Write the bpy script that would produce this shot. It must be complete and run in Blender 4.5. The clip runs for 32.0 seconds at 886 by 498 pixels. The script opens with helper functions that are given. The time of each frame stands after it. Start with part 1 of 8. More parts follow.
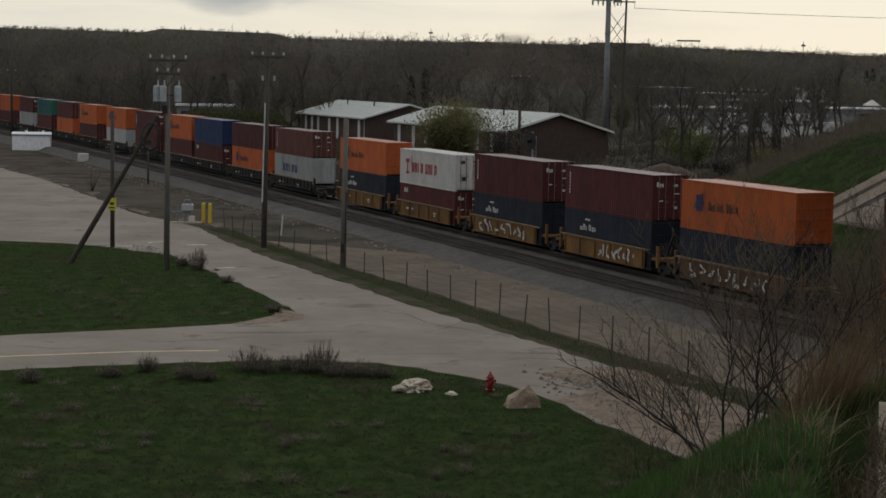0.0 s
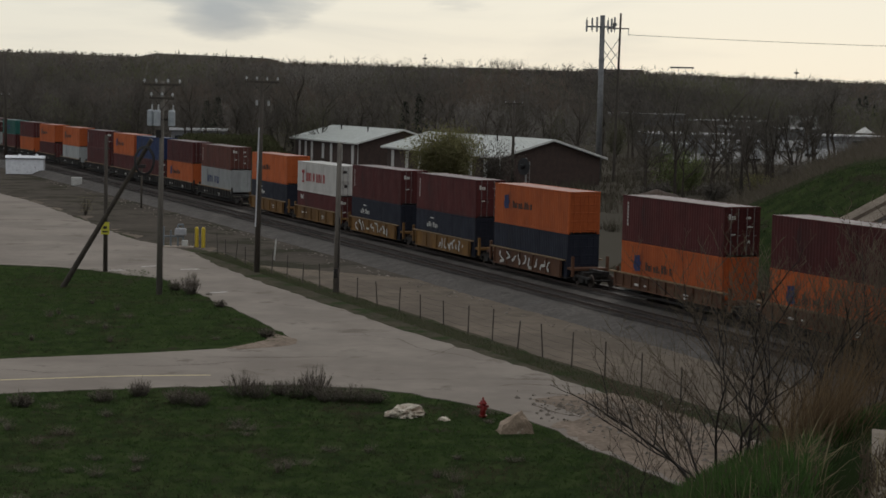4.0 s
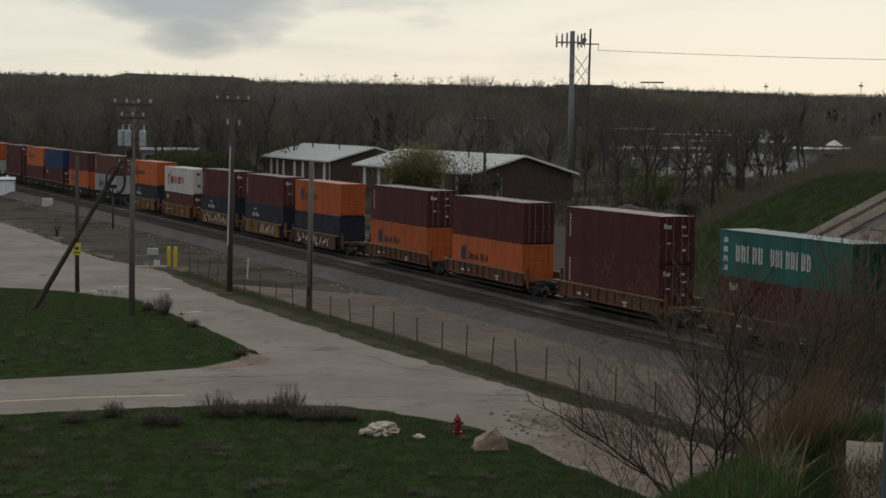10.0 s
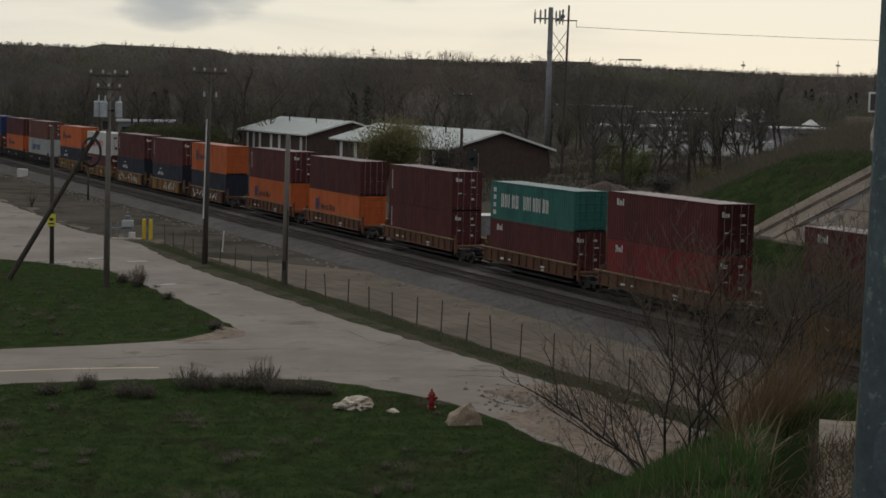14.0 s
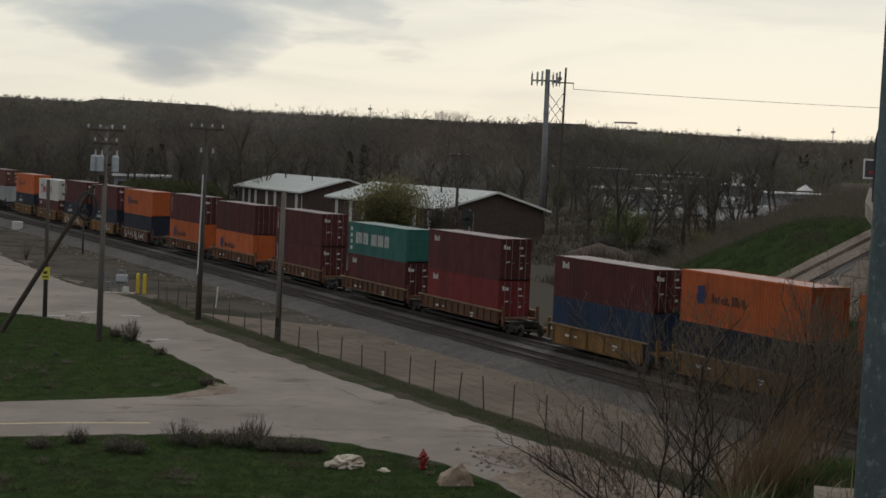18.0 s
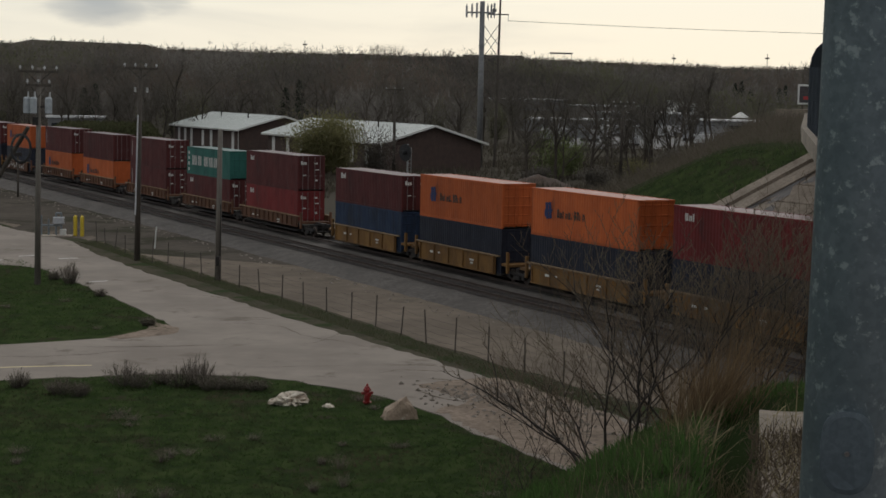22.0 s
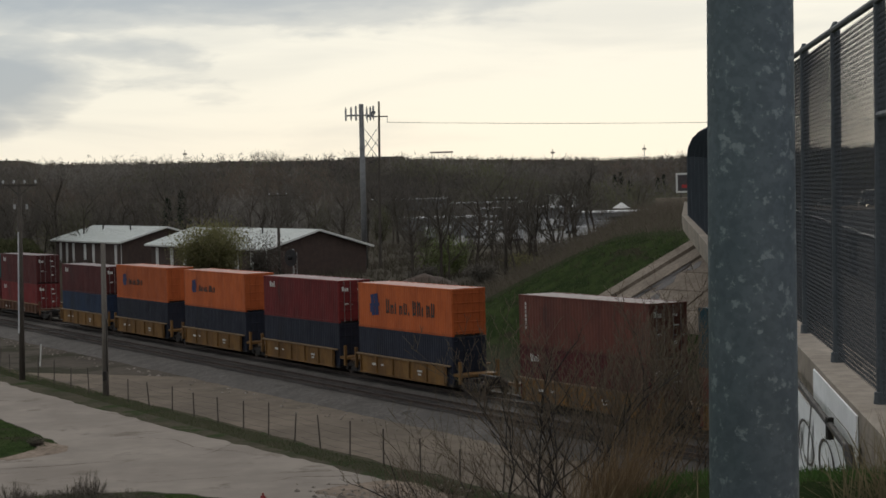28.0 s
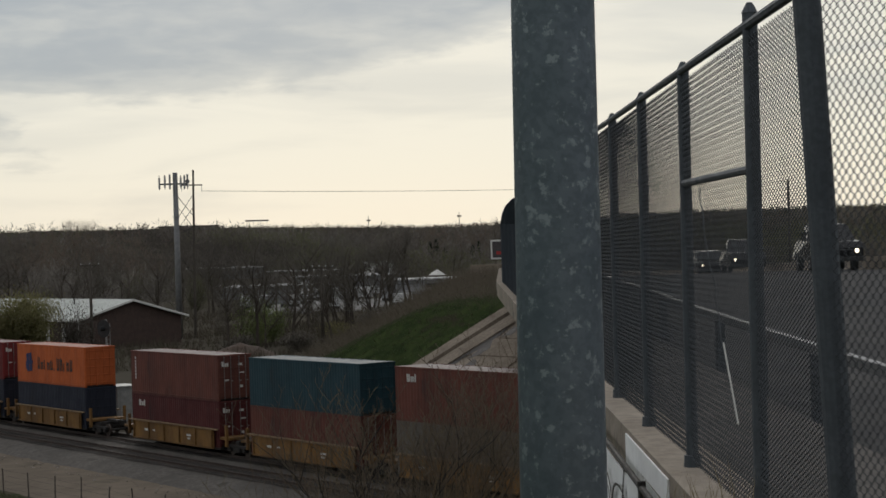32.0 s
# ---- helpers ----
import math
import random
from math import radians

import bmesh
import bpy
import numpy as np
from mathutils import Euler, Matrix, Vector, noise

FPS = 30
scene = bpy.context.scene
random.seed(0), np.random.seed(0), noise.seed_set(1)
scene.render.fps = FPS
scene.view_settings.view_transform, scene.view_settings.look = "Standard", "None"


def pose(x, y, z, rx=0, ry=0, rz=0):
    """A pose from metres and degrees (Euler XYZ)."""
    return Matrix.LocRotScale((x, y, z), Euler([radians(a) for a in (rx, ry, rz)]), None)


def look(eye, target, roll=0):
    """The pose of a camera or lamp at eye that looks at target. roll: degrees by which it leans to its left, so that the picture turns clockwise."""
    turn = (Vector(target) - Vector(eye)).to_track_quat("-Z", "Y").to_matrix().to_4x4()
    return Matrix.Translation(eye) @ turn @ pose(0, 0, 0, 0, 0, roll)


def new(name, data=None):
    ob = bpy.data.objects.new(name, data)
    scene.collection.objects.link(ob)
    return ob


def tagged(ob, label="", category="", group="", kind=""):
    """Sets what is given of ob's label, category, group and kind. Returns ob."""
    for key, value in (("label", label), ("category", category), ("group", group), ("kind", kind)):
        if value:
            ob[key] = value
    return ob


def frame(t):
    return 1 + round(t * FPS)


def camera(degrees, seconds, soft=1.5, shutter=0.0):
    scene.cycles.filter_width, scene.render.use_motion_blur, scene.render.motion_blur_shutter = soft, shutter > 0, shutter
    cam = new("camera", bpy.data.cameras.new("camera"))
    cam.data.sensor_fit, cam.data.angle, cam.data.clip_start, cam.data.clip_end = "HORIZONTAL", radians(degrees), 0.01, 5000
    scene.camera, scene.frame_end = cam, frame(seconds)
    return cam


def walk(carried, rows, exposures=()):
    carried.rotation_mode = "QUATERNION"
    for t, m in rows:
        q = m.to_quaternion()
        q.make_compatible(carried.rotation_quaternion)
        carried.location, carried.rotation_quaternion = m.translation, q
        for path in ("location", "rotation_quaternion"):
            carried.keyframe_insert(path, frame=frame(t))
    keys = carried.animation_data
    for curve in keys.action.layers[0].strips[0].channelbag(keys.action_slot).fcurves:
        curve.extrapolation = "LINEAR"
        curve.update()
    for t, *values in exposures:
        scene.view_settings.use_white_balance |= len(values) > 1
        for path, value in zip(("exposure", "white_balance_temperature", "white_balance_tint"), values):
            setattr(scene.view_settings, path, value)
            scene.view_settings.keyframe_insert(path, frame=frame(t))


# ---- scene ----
PATH = [
    (0.0, 0.0502, -0.0173, 12.8000, 84.291, -1.028, -1.317),
    (0.5, 0.0500, -0.0172, 12.8000, 84.612, -1.313, -1.107),
    (1.0, 0.0498, -0.0172, 12.8000, 84.836, -1.488, -0.954),
    (1.5, 0.0496, -0.0171, 12.8000, 84.631, -1.431, -1.022),
    (2.0, 0.0494, -0.0170, 12.8000, 84.512, -1.412, -1.239),
    (2.5, 0.0492, -0.0170, 12.8000, 84.892, -1.442, -1.476),
    (3.0, 0.0490, -0.0169, 12.8000, 85.249, -1.545, -1.453),
    (3.5, 0.0489, -0.0168, 12.8000, 85.084, -1.405, -1.377),
    (5.5, 0.0481, -0.0166, 12.8000, 85.373, -0.995, -2.076),
    (6.0, 0.0479, -0.0165, 12.8000, 85.164, -1.118, -2.083),
    (6.5, 0.0477, -0.0164, 12.8000, 85.187, -1.104, -2.126),
    (7.0, 0.0475, -0.0164, 12.8000, 85.280, -1.028, -2.130),
    (7.5, 0.0474, -0.0163, 12.8000, 85.195, -1.008, -2.131),
    (8.0, 0.0472, -0.0163, 12.8000, 85.375, -1.091, -1.953),
    (8.5, 0.0470, -0.0162, 12.8000, 85.523, -1.040, -1.816),
    (9.0, 0.0468, -0.0161, 12.8000, 85.737, -1.133, -2.062),
    (9.5, 0.0466, -0.0161, 12.8000, 85.747, -0.993, -2.243),
    (10.0, 0.0464, -0.0160, 12.8000, 85.697, -0.707, -2.464),
    (10.5, 0.0462, -0.0159, 12.8000, 85.445, -0.647, -2.738),
    (11.0, 0.0460, -0.0159, 12.8000, 85.321, -1.084, -2.529),
    (11.5, 0.0459, -0.0158, 12.8000, 85.516, -1.433, -2.506),
    (12.0, 0.0457, -0.0157, 12.8000, 85.280, -1.580, -2.452),
    (12.5, 0.0455, -0.0157, 12.8000, 85.081, -1.552, -2.524),
    (13.0, 0.0453, -0.0156, 12.8000, 84.913, -1.254, -2.802),
    (13.5, 0.0438, -0.0151, 12.8000, 84.828, -1.266, -3.099),
    (14.0, 0.0423, -0.0146, 12.8000, 84.896, -1.390, -3.206),
    (14.5, 0.0408, -0.0141, 12.8000, 84.991, -1.495, -3.337),
    (16.5, 0.0348, -0.0120, 12.8000, 85.407, -1.593, -3.890),
    (17.0, 0.0334, -0.0115, 12.8000, 85.512, -1.779, -3.600),
    (17.5, 0.0321, -0.0110, 12.8000, 85.721, -2.576, -2.556),
    (18.0, 0.0307, -0.0106, 12.8000, 86.854, -2.317, -3.334),
    (18.5, 0.0293, -0.0101, 12.8000, 87.371, -1.681, -4.438),
    (19.0, 0.0279, -0.0096, 12.8000, 86.336, -1.279, -4.429),
    (19.5, 0.0253, -0.0087, 12.8000, 85.577, -1.323, -4.773),
    (20.0, 0.0226, -0.0078, 12.8000, 85.192, -1.077, -4.783),
    (20.5, 0.0200, -0.0069, 12.8000, 84.754, -1.117, -4.332),
    (21.0, 0.0174, -0.0060, 12.8000, 84.391, -1.294, -4.102),
    (21.5, 0.0129, -0.0044, 12.8000, 84.177, -1.464, -4.331),
    (22.0, 0.0084, -0.0029, 12.8000, 84.755, -1.116, -5.426),
    (22.5, 0.0085, -0.0029, 12.8000, 85.879, -0.191, -7.517),
    (23.0, 0.0087, -0.0030, 12.8000, 85.675, 0.278, -9.656),
    (23.5, 0.0044, -0.0015, 12.8035, 85.875, 0.282, -8.631),
    (24.0, -0.0000, 0.0000, 12.8070, 86.658, 0.850, -7.670),
    (24.5, -0.0028, 0.0010, 12.8105, 87.885, 1.116, -7.513),
    (25.0, -0.0056, 0.0019, 12.8140, 87.808, 0.856, -8.048),
    (25.5, -0.0098, 0.0034, 12.8157, 87.262, 0.771, -8.818),
    (27.5, -0.0132, 0.0046, 12.8223, 87.913, 1.038, -9.716),
    (28.0, -0.0146, 0.0050, 12.8240, 88.052, 1.334, -9.280),
    (28.5, -0.0167, 0.0058, 12.8253, 88.196, 1.230, -9.191),
    (29.0, -0.0216, 0.0074, 12.8265, 88.341, 0.841, -9.077),
    (29.5, -0.0293, 0.0101, 12.8277, 88.246, 0.797, -9.210),
    (30.0, -0.0195, 0.0067, 12.8290, 89.091, 0.931, -10.145),
    (30.5, -0.0209, 0.0072, 12.8303, 90.242, 1.100, -11.647),
    (31.0, -0.0195, 0.0067, 12.8315, 90.589, 0.878, -13.532),
    (31.5, -0.0098, 0.0034, 12.8328, 90.397, 1.329, -14.757),
    (32.0, -0.0000, 0.0000, 12.8340, 90.110, 1.798, -15.314),
]
cam = camera(28.5, 32.0, soft=1.6)
EXPOSURES = ((0.0, -0.07), (10.0, -0.05), (14.0, -0.08), (18.0, 0.0), (22.0, 0.03), (25.0, 0.10), (28.5, 0.10), (30.0, 0.0), (31.0, -0.07), (32.0, -0.05))
walk(cam, [(t, pose(x, y, z, rx, ry, rz)) for t, x, y, z, rx, ry, rz in PATH], EXPOSURES)

# ---- world and sun: bright overcast evening, light ahead of the camera ----
SUN_AZ, SUN_EL = 14.0, 26.0
world = bpy.data.worlds.new("overcast_sky")
scene.world = world
world.use_nodes = True


def make_sky():
    nt = world.node_tree
    nt.nodes.clear()
    N, L = nt.nodes.new, nt.links.new
    out = N("ShaderNodeOutputWorld")
    bg = N("ShaderNodeBackground")
    sky = N("ShaderNodeTexSky")
    sky.sky_type = "NISHITA"
    sky.sun_disc = False
    sky.sun_elevation = radians(SUN_EL)
    sky.sun_rotation = radians(SUN_AZ)
    co = N("ShaderNodeTexCoord")
    sep = N("ShaderNodeSeparateXYZ")
    L(co.outputs["Generated"], sep.inputs[0])

    def math_node(op, a, b=None, c=None):
        m = N("ShaderNodeMath")
        m.operation = op
        for i, v in enumerate((a, b, c)):
            if v is None:
                continue
            if isinstance(v, (int, float)):
                m.inputs[i].default_value = v
            else:
                L(v, m.inputs[i])
        return m.outputs[0]

    def ramp(v, a, b, lo=0.0, hi=1.0):
        m = N("ShaderNodeMapRange")
        m.interpolation_type = "SMOOTHSTEP"
        L(v, m.inputs[0])
        for i, q in enumerate((a, b, lo, hi)):
            m.inputs[i + 1].default_value = q
        return m.outputs[0]

    def mix(f, a, b):
        m = N("ShaderNodeMix")
        m.data_type = "RGBA"
        L(f, m.inputs["Factor"])
        for key, v in (("A", a), ("B", b)):
            sock = [i for i in m.inputs if i.name == key and i.type == "RGBA"][0]
            if isinstance(v, tuple):
                sock.default_value = (*v, 1)
            else:
                L(v, sock)
        return [o for o in m.outputs if o.type == "RGBA"][0]

    # brightness of the thin cloud: cream towards the sun, greyer and dimmer overhead and behind
    sunx, suny = math.sin(radians(SUN_AZ)), math.cos(radians(SUN_AZ))
    toward = math_node("ADD", math_node("MULTIPLY", sep.outputs[0], sunx), math_node("MULTIPLY", sep.outputs[1], suny))
    front = ramp(toward, -0.6, 0.95)
    high = ramp(sep.outputs[2], 0.16, 0.55)
    cream = mix(high, (0.775, 0.757, 0.675), (0.62, 0.64, 0.66))
    back = mix(high, (0.50, 0.515, 0.545), (0.54, 0.555, 0.58))
    thin = mix(front, back, cream)
    # thicker grey cloud: a high deck with a soft lower edge, a heavy mass low in the west, thin wisps between
    az = math_node("MULTIPLY", math_node("ARCTAN2", sep.outputs[0], sep.outputs[1]), 57.2958)
    el = math_node("MULTIPLY", math_node("ARCSINE", sep.outputs[2]), 57.2958)

    def billow(sx, sz, detail, offset):
        v = N("ShaderNodeCombineXYZ")
        L(math_node("MULTIPLY", az, sx), v.inputs[0])
        L(math_node("MULTIPLY", el, sz), v.inputs[1])
        v.inputs[2].default_value = offset
        n = N("ShaderNodeTexNoise")
        n.inputs["Scale"].default_value = 1.0
        n.inputs["Detail"].default_value = detail
        n.inputs["Roughness"].default_value = 0.5
        n.inputs["Distortion"].default_value = 0.4
        L(v.outputs[0], n.inputs[0])
        return math_node("SUBTRACT", n.outputs[0], 0.5)

    def mass(a, e, w, h, k=1.0):
        q = math_node("ADD", math_node("POWER", math_node("DIVIDE", math_node("SUBTRACT", az, a), w), 2), math_node("POWER", math_node("DIVIDE", math_node("SUBTRACT", el, e), h), 2))
        return math_node("SUBTRACT", k, math_node("MULTIPLY", math_node("SQRT", q), k))

    edge = math_node("ADD", ramp(az, -9.5, -6.0, 4.2, 5.1), ramp(az, 10.0, 23.0, 0.0, 3.2))
    field = math_node("MINIMUM", math_node("MULTIPLY", math_node("SUBTRACT", el, edge), 0.85), 1.0)
    for spec in ((-5.2, 3.7, 4.2, 1.65, 2.0), (-5.7, 2.75, 2.1, 1.0, 1.8), (-0.8, 3.55, 3.4, 0.42, 0.6), (1.3, 3.2, 1.2, 0.30, 0.4), (-7.0, 4.2, 3.5, 0.9), (-1.0, 4.7, 3.0, 0.8, 0.6)):
        field = math_node("MAXIMUM", field, mass(*spec))
    rough = math_node("ADD", math_node("MULTIPLY", billow(0.20, 0.75, 5.0, 3.7), 1.9), math_node("MULTIPLY", billow(0.75, 2.6, 5.0, 8.2), 0.75))
    total = math_node("ADD", field, rough)
    mask = math_node("ADD", ramp(total, -0.1, 0.45, 0.0, 0.52), ramp(total, 0.2, 1.3, 0.0, 0.46))
    grey = mix(ramp(sep.outputs[2], 0.15, 0.40), mix(front, (0.42, 0.435, 0.46), (0.30, 0.352, 0.405)), (0.66, 0.675, 0.69))
    clouds = mix(mask, thin, grey)
    veil = ramp(math_node("ADD", billow(0.10, 0.75, 5.0, 1.1), math_node("MULTIPLY", el, 0.02)), 0.02, 0.32, 0.0, 0.30)
    soft = mix(veil, clouds, grey)
    # a little of the clear sky shows through
    scaled = N("ShaderNodeVectorMath")
    scaled.operation = "SCALE"
    L(sky.outputs[0], scaled.inputs[0])
    scaled.inputs["Scale"].default_value = 0.1
    fac = N("ShaderNodeValue")
    fac.outputs[0].default_value = 0.9
    L(mix(fac.outputs[0], scaled.outputs[0], soft), bg.inputs[0])
    bg.inputs[1].default_value = 1.0
    L(bg.outputs[0], out.inputs[0])


make_sky()
sun = new("sun", bpy.data.lights.new("sun", "SUN"))
sun.data.energy, sun.data.angle, sun.data.color = 0.55, radians(18), (1.0, 0.95, 0.87)
sun.matrix_world = look((200 * math.sin(radians(SUN_AZ)), 200 * math.cos(radians(SUN_AZ)), 200 * math.tan(radians(SUN_EL))), (0, 0, 0))

# ---- materials ----
MATS = {}


def mat(name, col, col2=None, rough=0.8, metal=0.0, scale=4.0, bump=0.0, bscale=40.0, fine=0.0, coords="Object", stain=None, stain_scale=1.0, stain_at=0.55, stretch=None, by_object=0.0, spec=0.4):
    """A painted or natural surface: two colours mixed by noise, a finer grain, an optional stain, relief."""
    if name in MATS:
        return MATS[name]
    m = bpy.data.materials.new(name)
    m.use_nodes = True
    nt = m.node_tree
    N, L = nt.nodes.new, nt.links.new
    p = nt.nodes["Principled BSDF"]
    p.inputs["Roughness"].default_value = rough
    p.inputs["Metallic"].default_value = metal
    p.inputs["Specular IOR Level"].default_value = spec
    co = N("ShaderNodeTexCoord")
    vec = co.outputs[coords] if coords != "Position" else N("ShaderNodeNewGeometry").outputs["Position"]
    if stretch:
        mp = N("ShaderNodeMapping")
        mp.inputs["Scale"].default_value = stretch
        L(vec, mp.inputs[0])
        vec = mp.outputs[0]

    def noise_node(s, d=4.0, r=0.6):
        n = N("ShaderNodeTexNoise")
        n.inputs["Scale"].default_value = s
        n.inputs["Detail"].default_value = d
        n.inputs["Roughness"].default_value = r
        L(vec, n.inputs[0])
        return n.outputs[0]

    def mixc(f, a, b, kind="MIX"):
        x = N("ShaderNodeMix")
        x.data_type, x.blend_type = "RGBA", kind
        if isinstance(f, float):
            x.inputs["Factor"].default_value = f
        else:
            L(f, x.inputs["Factor"])
        for key, v in (("A", a), ("B", b)):
            sock = [i for i in x.inputs if i.name == key and i.type == "RGBA"][0]
            if isinstance(v, tuple):
                sock.default_value = (*v, 1)
            else:
                L(v, sock)
        return [o for o in x.outputs if o.type == "RGBA"][0]

    def ramp(v, a, b, lo=0.0, hi=1.0):
        r = N("ShaderNodeMapRange")
        r.interpolation_type = "SMOOTHSTEP"
        L(v, r.inputs[0])
        for i, q in enumerate((a, b, lo, hi)):
            r.inputs[i + 1].default_value = q
        return r.outputs[0]

    col2 = col2 or tuple(c * 0.75 for c in col)
    c = mixc(ramp(noise_node(scale), 0.35, 0.65), col, col2)
    if fine:
        c = mixc(ramp(noise_node(scale * 9, 2.0), 0.4, 0.62, 0.0, fine), c, tuple(v * 0.55 for v in col2))
    if stain:
        c = mixc(ramp(noise_node(stain_scale, 6.0, 0.65), stain_at, stain_at + 0.1), c, stain)
    if by_object:
        info = N("ShaderNodeObjectInfo")
        hsv = N("ShaderNodeHueSaturation")
        L(ramp(info.outputs["Random"], 0.0, 1.0, 1 - by_object, 1 + by_object), hsv.inputs["Value"])
        L(c, hsv.inputs["Color"])
        c = hsv.outputs[0]
    L(c, p.inputs["Base Color"])
    rr = ramp(noise_node(scale * 2.3), 0.3, 0.7, max(0.05, rough - 0.08), min(1.0, rough + 0.08))
    L(rr, p.inputs["Roughness"])
    if bump:
        b = N("ShaderNodeBump")
        b.inputs["Strength"].default_value = bump
        b.inputs["Distance"].default_value = 0.02
        L(noise_node(bscale, 3.0), b.inputs["Height"])
        L(b.outputs[0], p.inputs["Normal"])
    MATS[name] = m
    return m


def glow(name, col, strength):
    if name in MATS:
        return MATS[name]
    m = bpy.data.materials.new(name)
    m.use_nodes = True
    p = m.node_tree.nodes["Principled BSDF"]
    p.inputs["Base Color"].default_value = (*col, 1)
    p.inputs["Emission Color"].default_value = (*col, 1)
    p.inputs["Emission Strength"].default_value = strength
    MATS[name] = m
    return m


# ---- mesh helpers ----
def mesh_from(name, verts, faces, smooth=False):
    me = bpy.data.meshes.new(name)
    me.from_pydata([tuple(v) for v in verts], [], faces)
    me.update()
    if smooth:
        me.polygons.foreach_set("use_smooth", [True] * len(me.polygons))
    return me


def put(name, me, material, parent=None, m=None, label=""):
    """Link one mesh as an object with its own material."""
    ob = new(name, me)
    if material is not None:
        if not me.materials:
            me.materials.append(material)
        if me.materials[0] is not material:
            ob.material_slots[0].link = "OBJECT"
            ob.material_slots[0].material = material
    if parent is not None:
        ob.parent = parent
    if m is not None:
        ob.matrix_basis = m
    if label:
        ob["label"] = label
    return ob


def to_mesh(name, bm, smooth=False):
    me = bpy.data.meshes.new(name)
    bm.normal_update()
    bm.to_mesh(me)
    bm.free()
    if smooth:
        me.polygons.foreach_set("use_smooth", [True] * len(me.polygons))
    return me


def part(name, bm, material, parent, label="", m=None, smooth=False):
    return put(name, to_mesh(name, bm, smooth), material, parent, m, label)


def box_bm(x0, x1, y0, y1, z0, z1, bevel=0.0, bm=None):
    bm = bm or bmesh.new()
    g = bmesh.ops.create_cube(bm, size=1.0, matrix=Matrix.Translation(((x0 + x1) / 2, (y0 + y1) / 2, (z0 + z1) / 2)) @ Matrix.Diagonal((x1 - x0, y1 - y0, z1 - z0, 1)))
    if bevel:
        es = list({e for v in g["verts"] for e in v.link_edges})
        bmesh.ops.bevel(bm, geom=es, offset=bevel, segments=1, affect="EDGES")
    return bm


def tube_bm(a, b, r0, r1=None, n=10, bm=None, caps=True):
    """A tapered round bar from a to b."""
    bm = bm or bmesh.new()
    a, b = Vector(a), Vector(b)
    r1 = r0 if r1 is None else r1
    q = (b - a).to_track_quat("Z", "Y").to_matrix().to_4x4()
    bmesh.ops.create_cone(bm, cap_ends=caps, segments=n, radius1=r0, radius2=r1, depth=(b - a).length, matrix=Matrix.Translation((a + b) / 2) @ q)
    return bm


def empty(name, m=None):
    ob = new(name)
    if m is not None:
        ob.matrix_basis = m
    return ob


# ---- plan: bridge axis and railway line ----
AX = radians(15.4)
AD = Vector((math.sin(AX), math.cos(AX), 0))
AL = Vector((math.cos(AX), -math.sin(AX), 0))


def along(D, lat, z=0.0):
    """A point by its distance along the bridge and to its right."""
    p = AD * D + AL * lat
    return Vector((p.x, p.y, z))


HD = radians(20.9)
TU = Vector((-math.sin(HD), math.cos(HD), 0))
TN = Vector((-math.cos(HD), -math.sin(HD), 0))
T0 = Vector((16.95, 104.0, 0))
RAIL_Z = 0.62


def track(s, off=0.0):
    """A point of the line, s metres along it, off metres to the far side of the train's near face."""
    k = max(s - 30, 0)
    p = T0 + TU * s + TN * (0.5 * 1.8e-4 * k * k)
    a = HD + 1.8e-4 * k
    return p + Vector((math.cos(a), math.sin(a), 0)) * off, a


def grade(s):
    """The line climbs gently away from the bridge."""
    k = max(s - 60.0, 0.0)
    return 0.0030 * k * k / (k + 25.0)


def smooth01(a, b, v):
    t = min(max((v - a) / (b - a), 0), 1)
    return t * t * (3 - 2 * t)


def ridge_el(az):
    el = 1.13 + 0.10 * smooth01(2, -12, az) - 0.22 * smooth01(6, 16, az) + 0.18 * smooth01(16, 24, az)
    el += 0.13 * smooth01(-8.3, -7.8, az) * smooth01(-3.6, -4.1, az)
    return el


def ground_z(x, y):
    D = x * AD.x + y * AD.y
    lat = x * AL.x + y * AL.y
    # near approach bank under the camera
    brow = 7.2 + 1.1 * smooth01(-0.35, 0.25, lat)
    front = 0.27 * max(0, D - brow) if D < 16 else 0.27 * (16 - brow) + (D - 16)
    side = max(-0.27 - lat, lat - 18)
    side = 0.5 * (side + math.sqrt(side * side + 0.12))
    near = 11.45 - front / 1.55 - side / 1.6 - 0.6 * smooth01(1.35, 1.7, lat)
    near -= 0.35 * smooth01(-0.16, -0.02, lat) * smooth01(2.6, 3.2, D) * smooth01(8.3, 8.0, D)
    # far approach bank: head slope along the railway, side slopes along the road
    off = (x - T0.x) * math.cos(HD) + (y - T0.y) * math.sin(HD)
    shift = 0.035 * max(0.0, D - 45)
    e = max(21.6 - off, (-4.0 + shift - lat) * 0.8, lat - shift - 20, D - 620)
    e = 0.5 * (e + math.sqrt(e * e + 2.0))
    far = 9.3 - e / 1.6
    z = max(0.0, near, far)
    r = math.hypot(x, y)
    if r > 420:
        az = math.degrees(math.atan2(x, y))
        top = 12.8 + 1150 * math.tan(radians(ridge_el(az))) - 2.0 if abs(az) < 60 else 30
        h = smooth01(560, 1130, r) * top
        h += 5.0 * noise.noise(Vector((x * 0.006, y * 0.006, 0))) * smooth01(500, 700, r) * (1 - smooth01(1000, 1130, r))
        z = max(z, h)
    elif r > 60 and z < 0.01:
        z = 0.10 * noise.noise(Vector((x * 0.05, y * 0.05, 3.0))) - 0.06 if r > 200 else 0.0
    return z


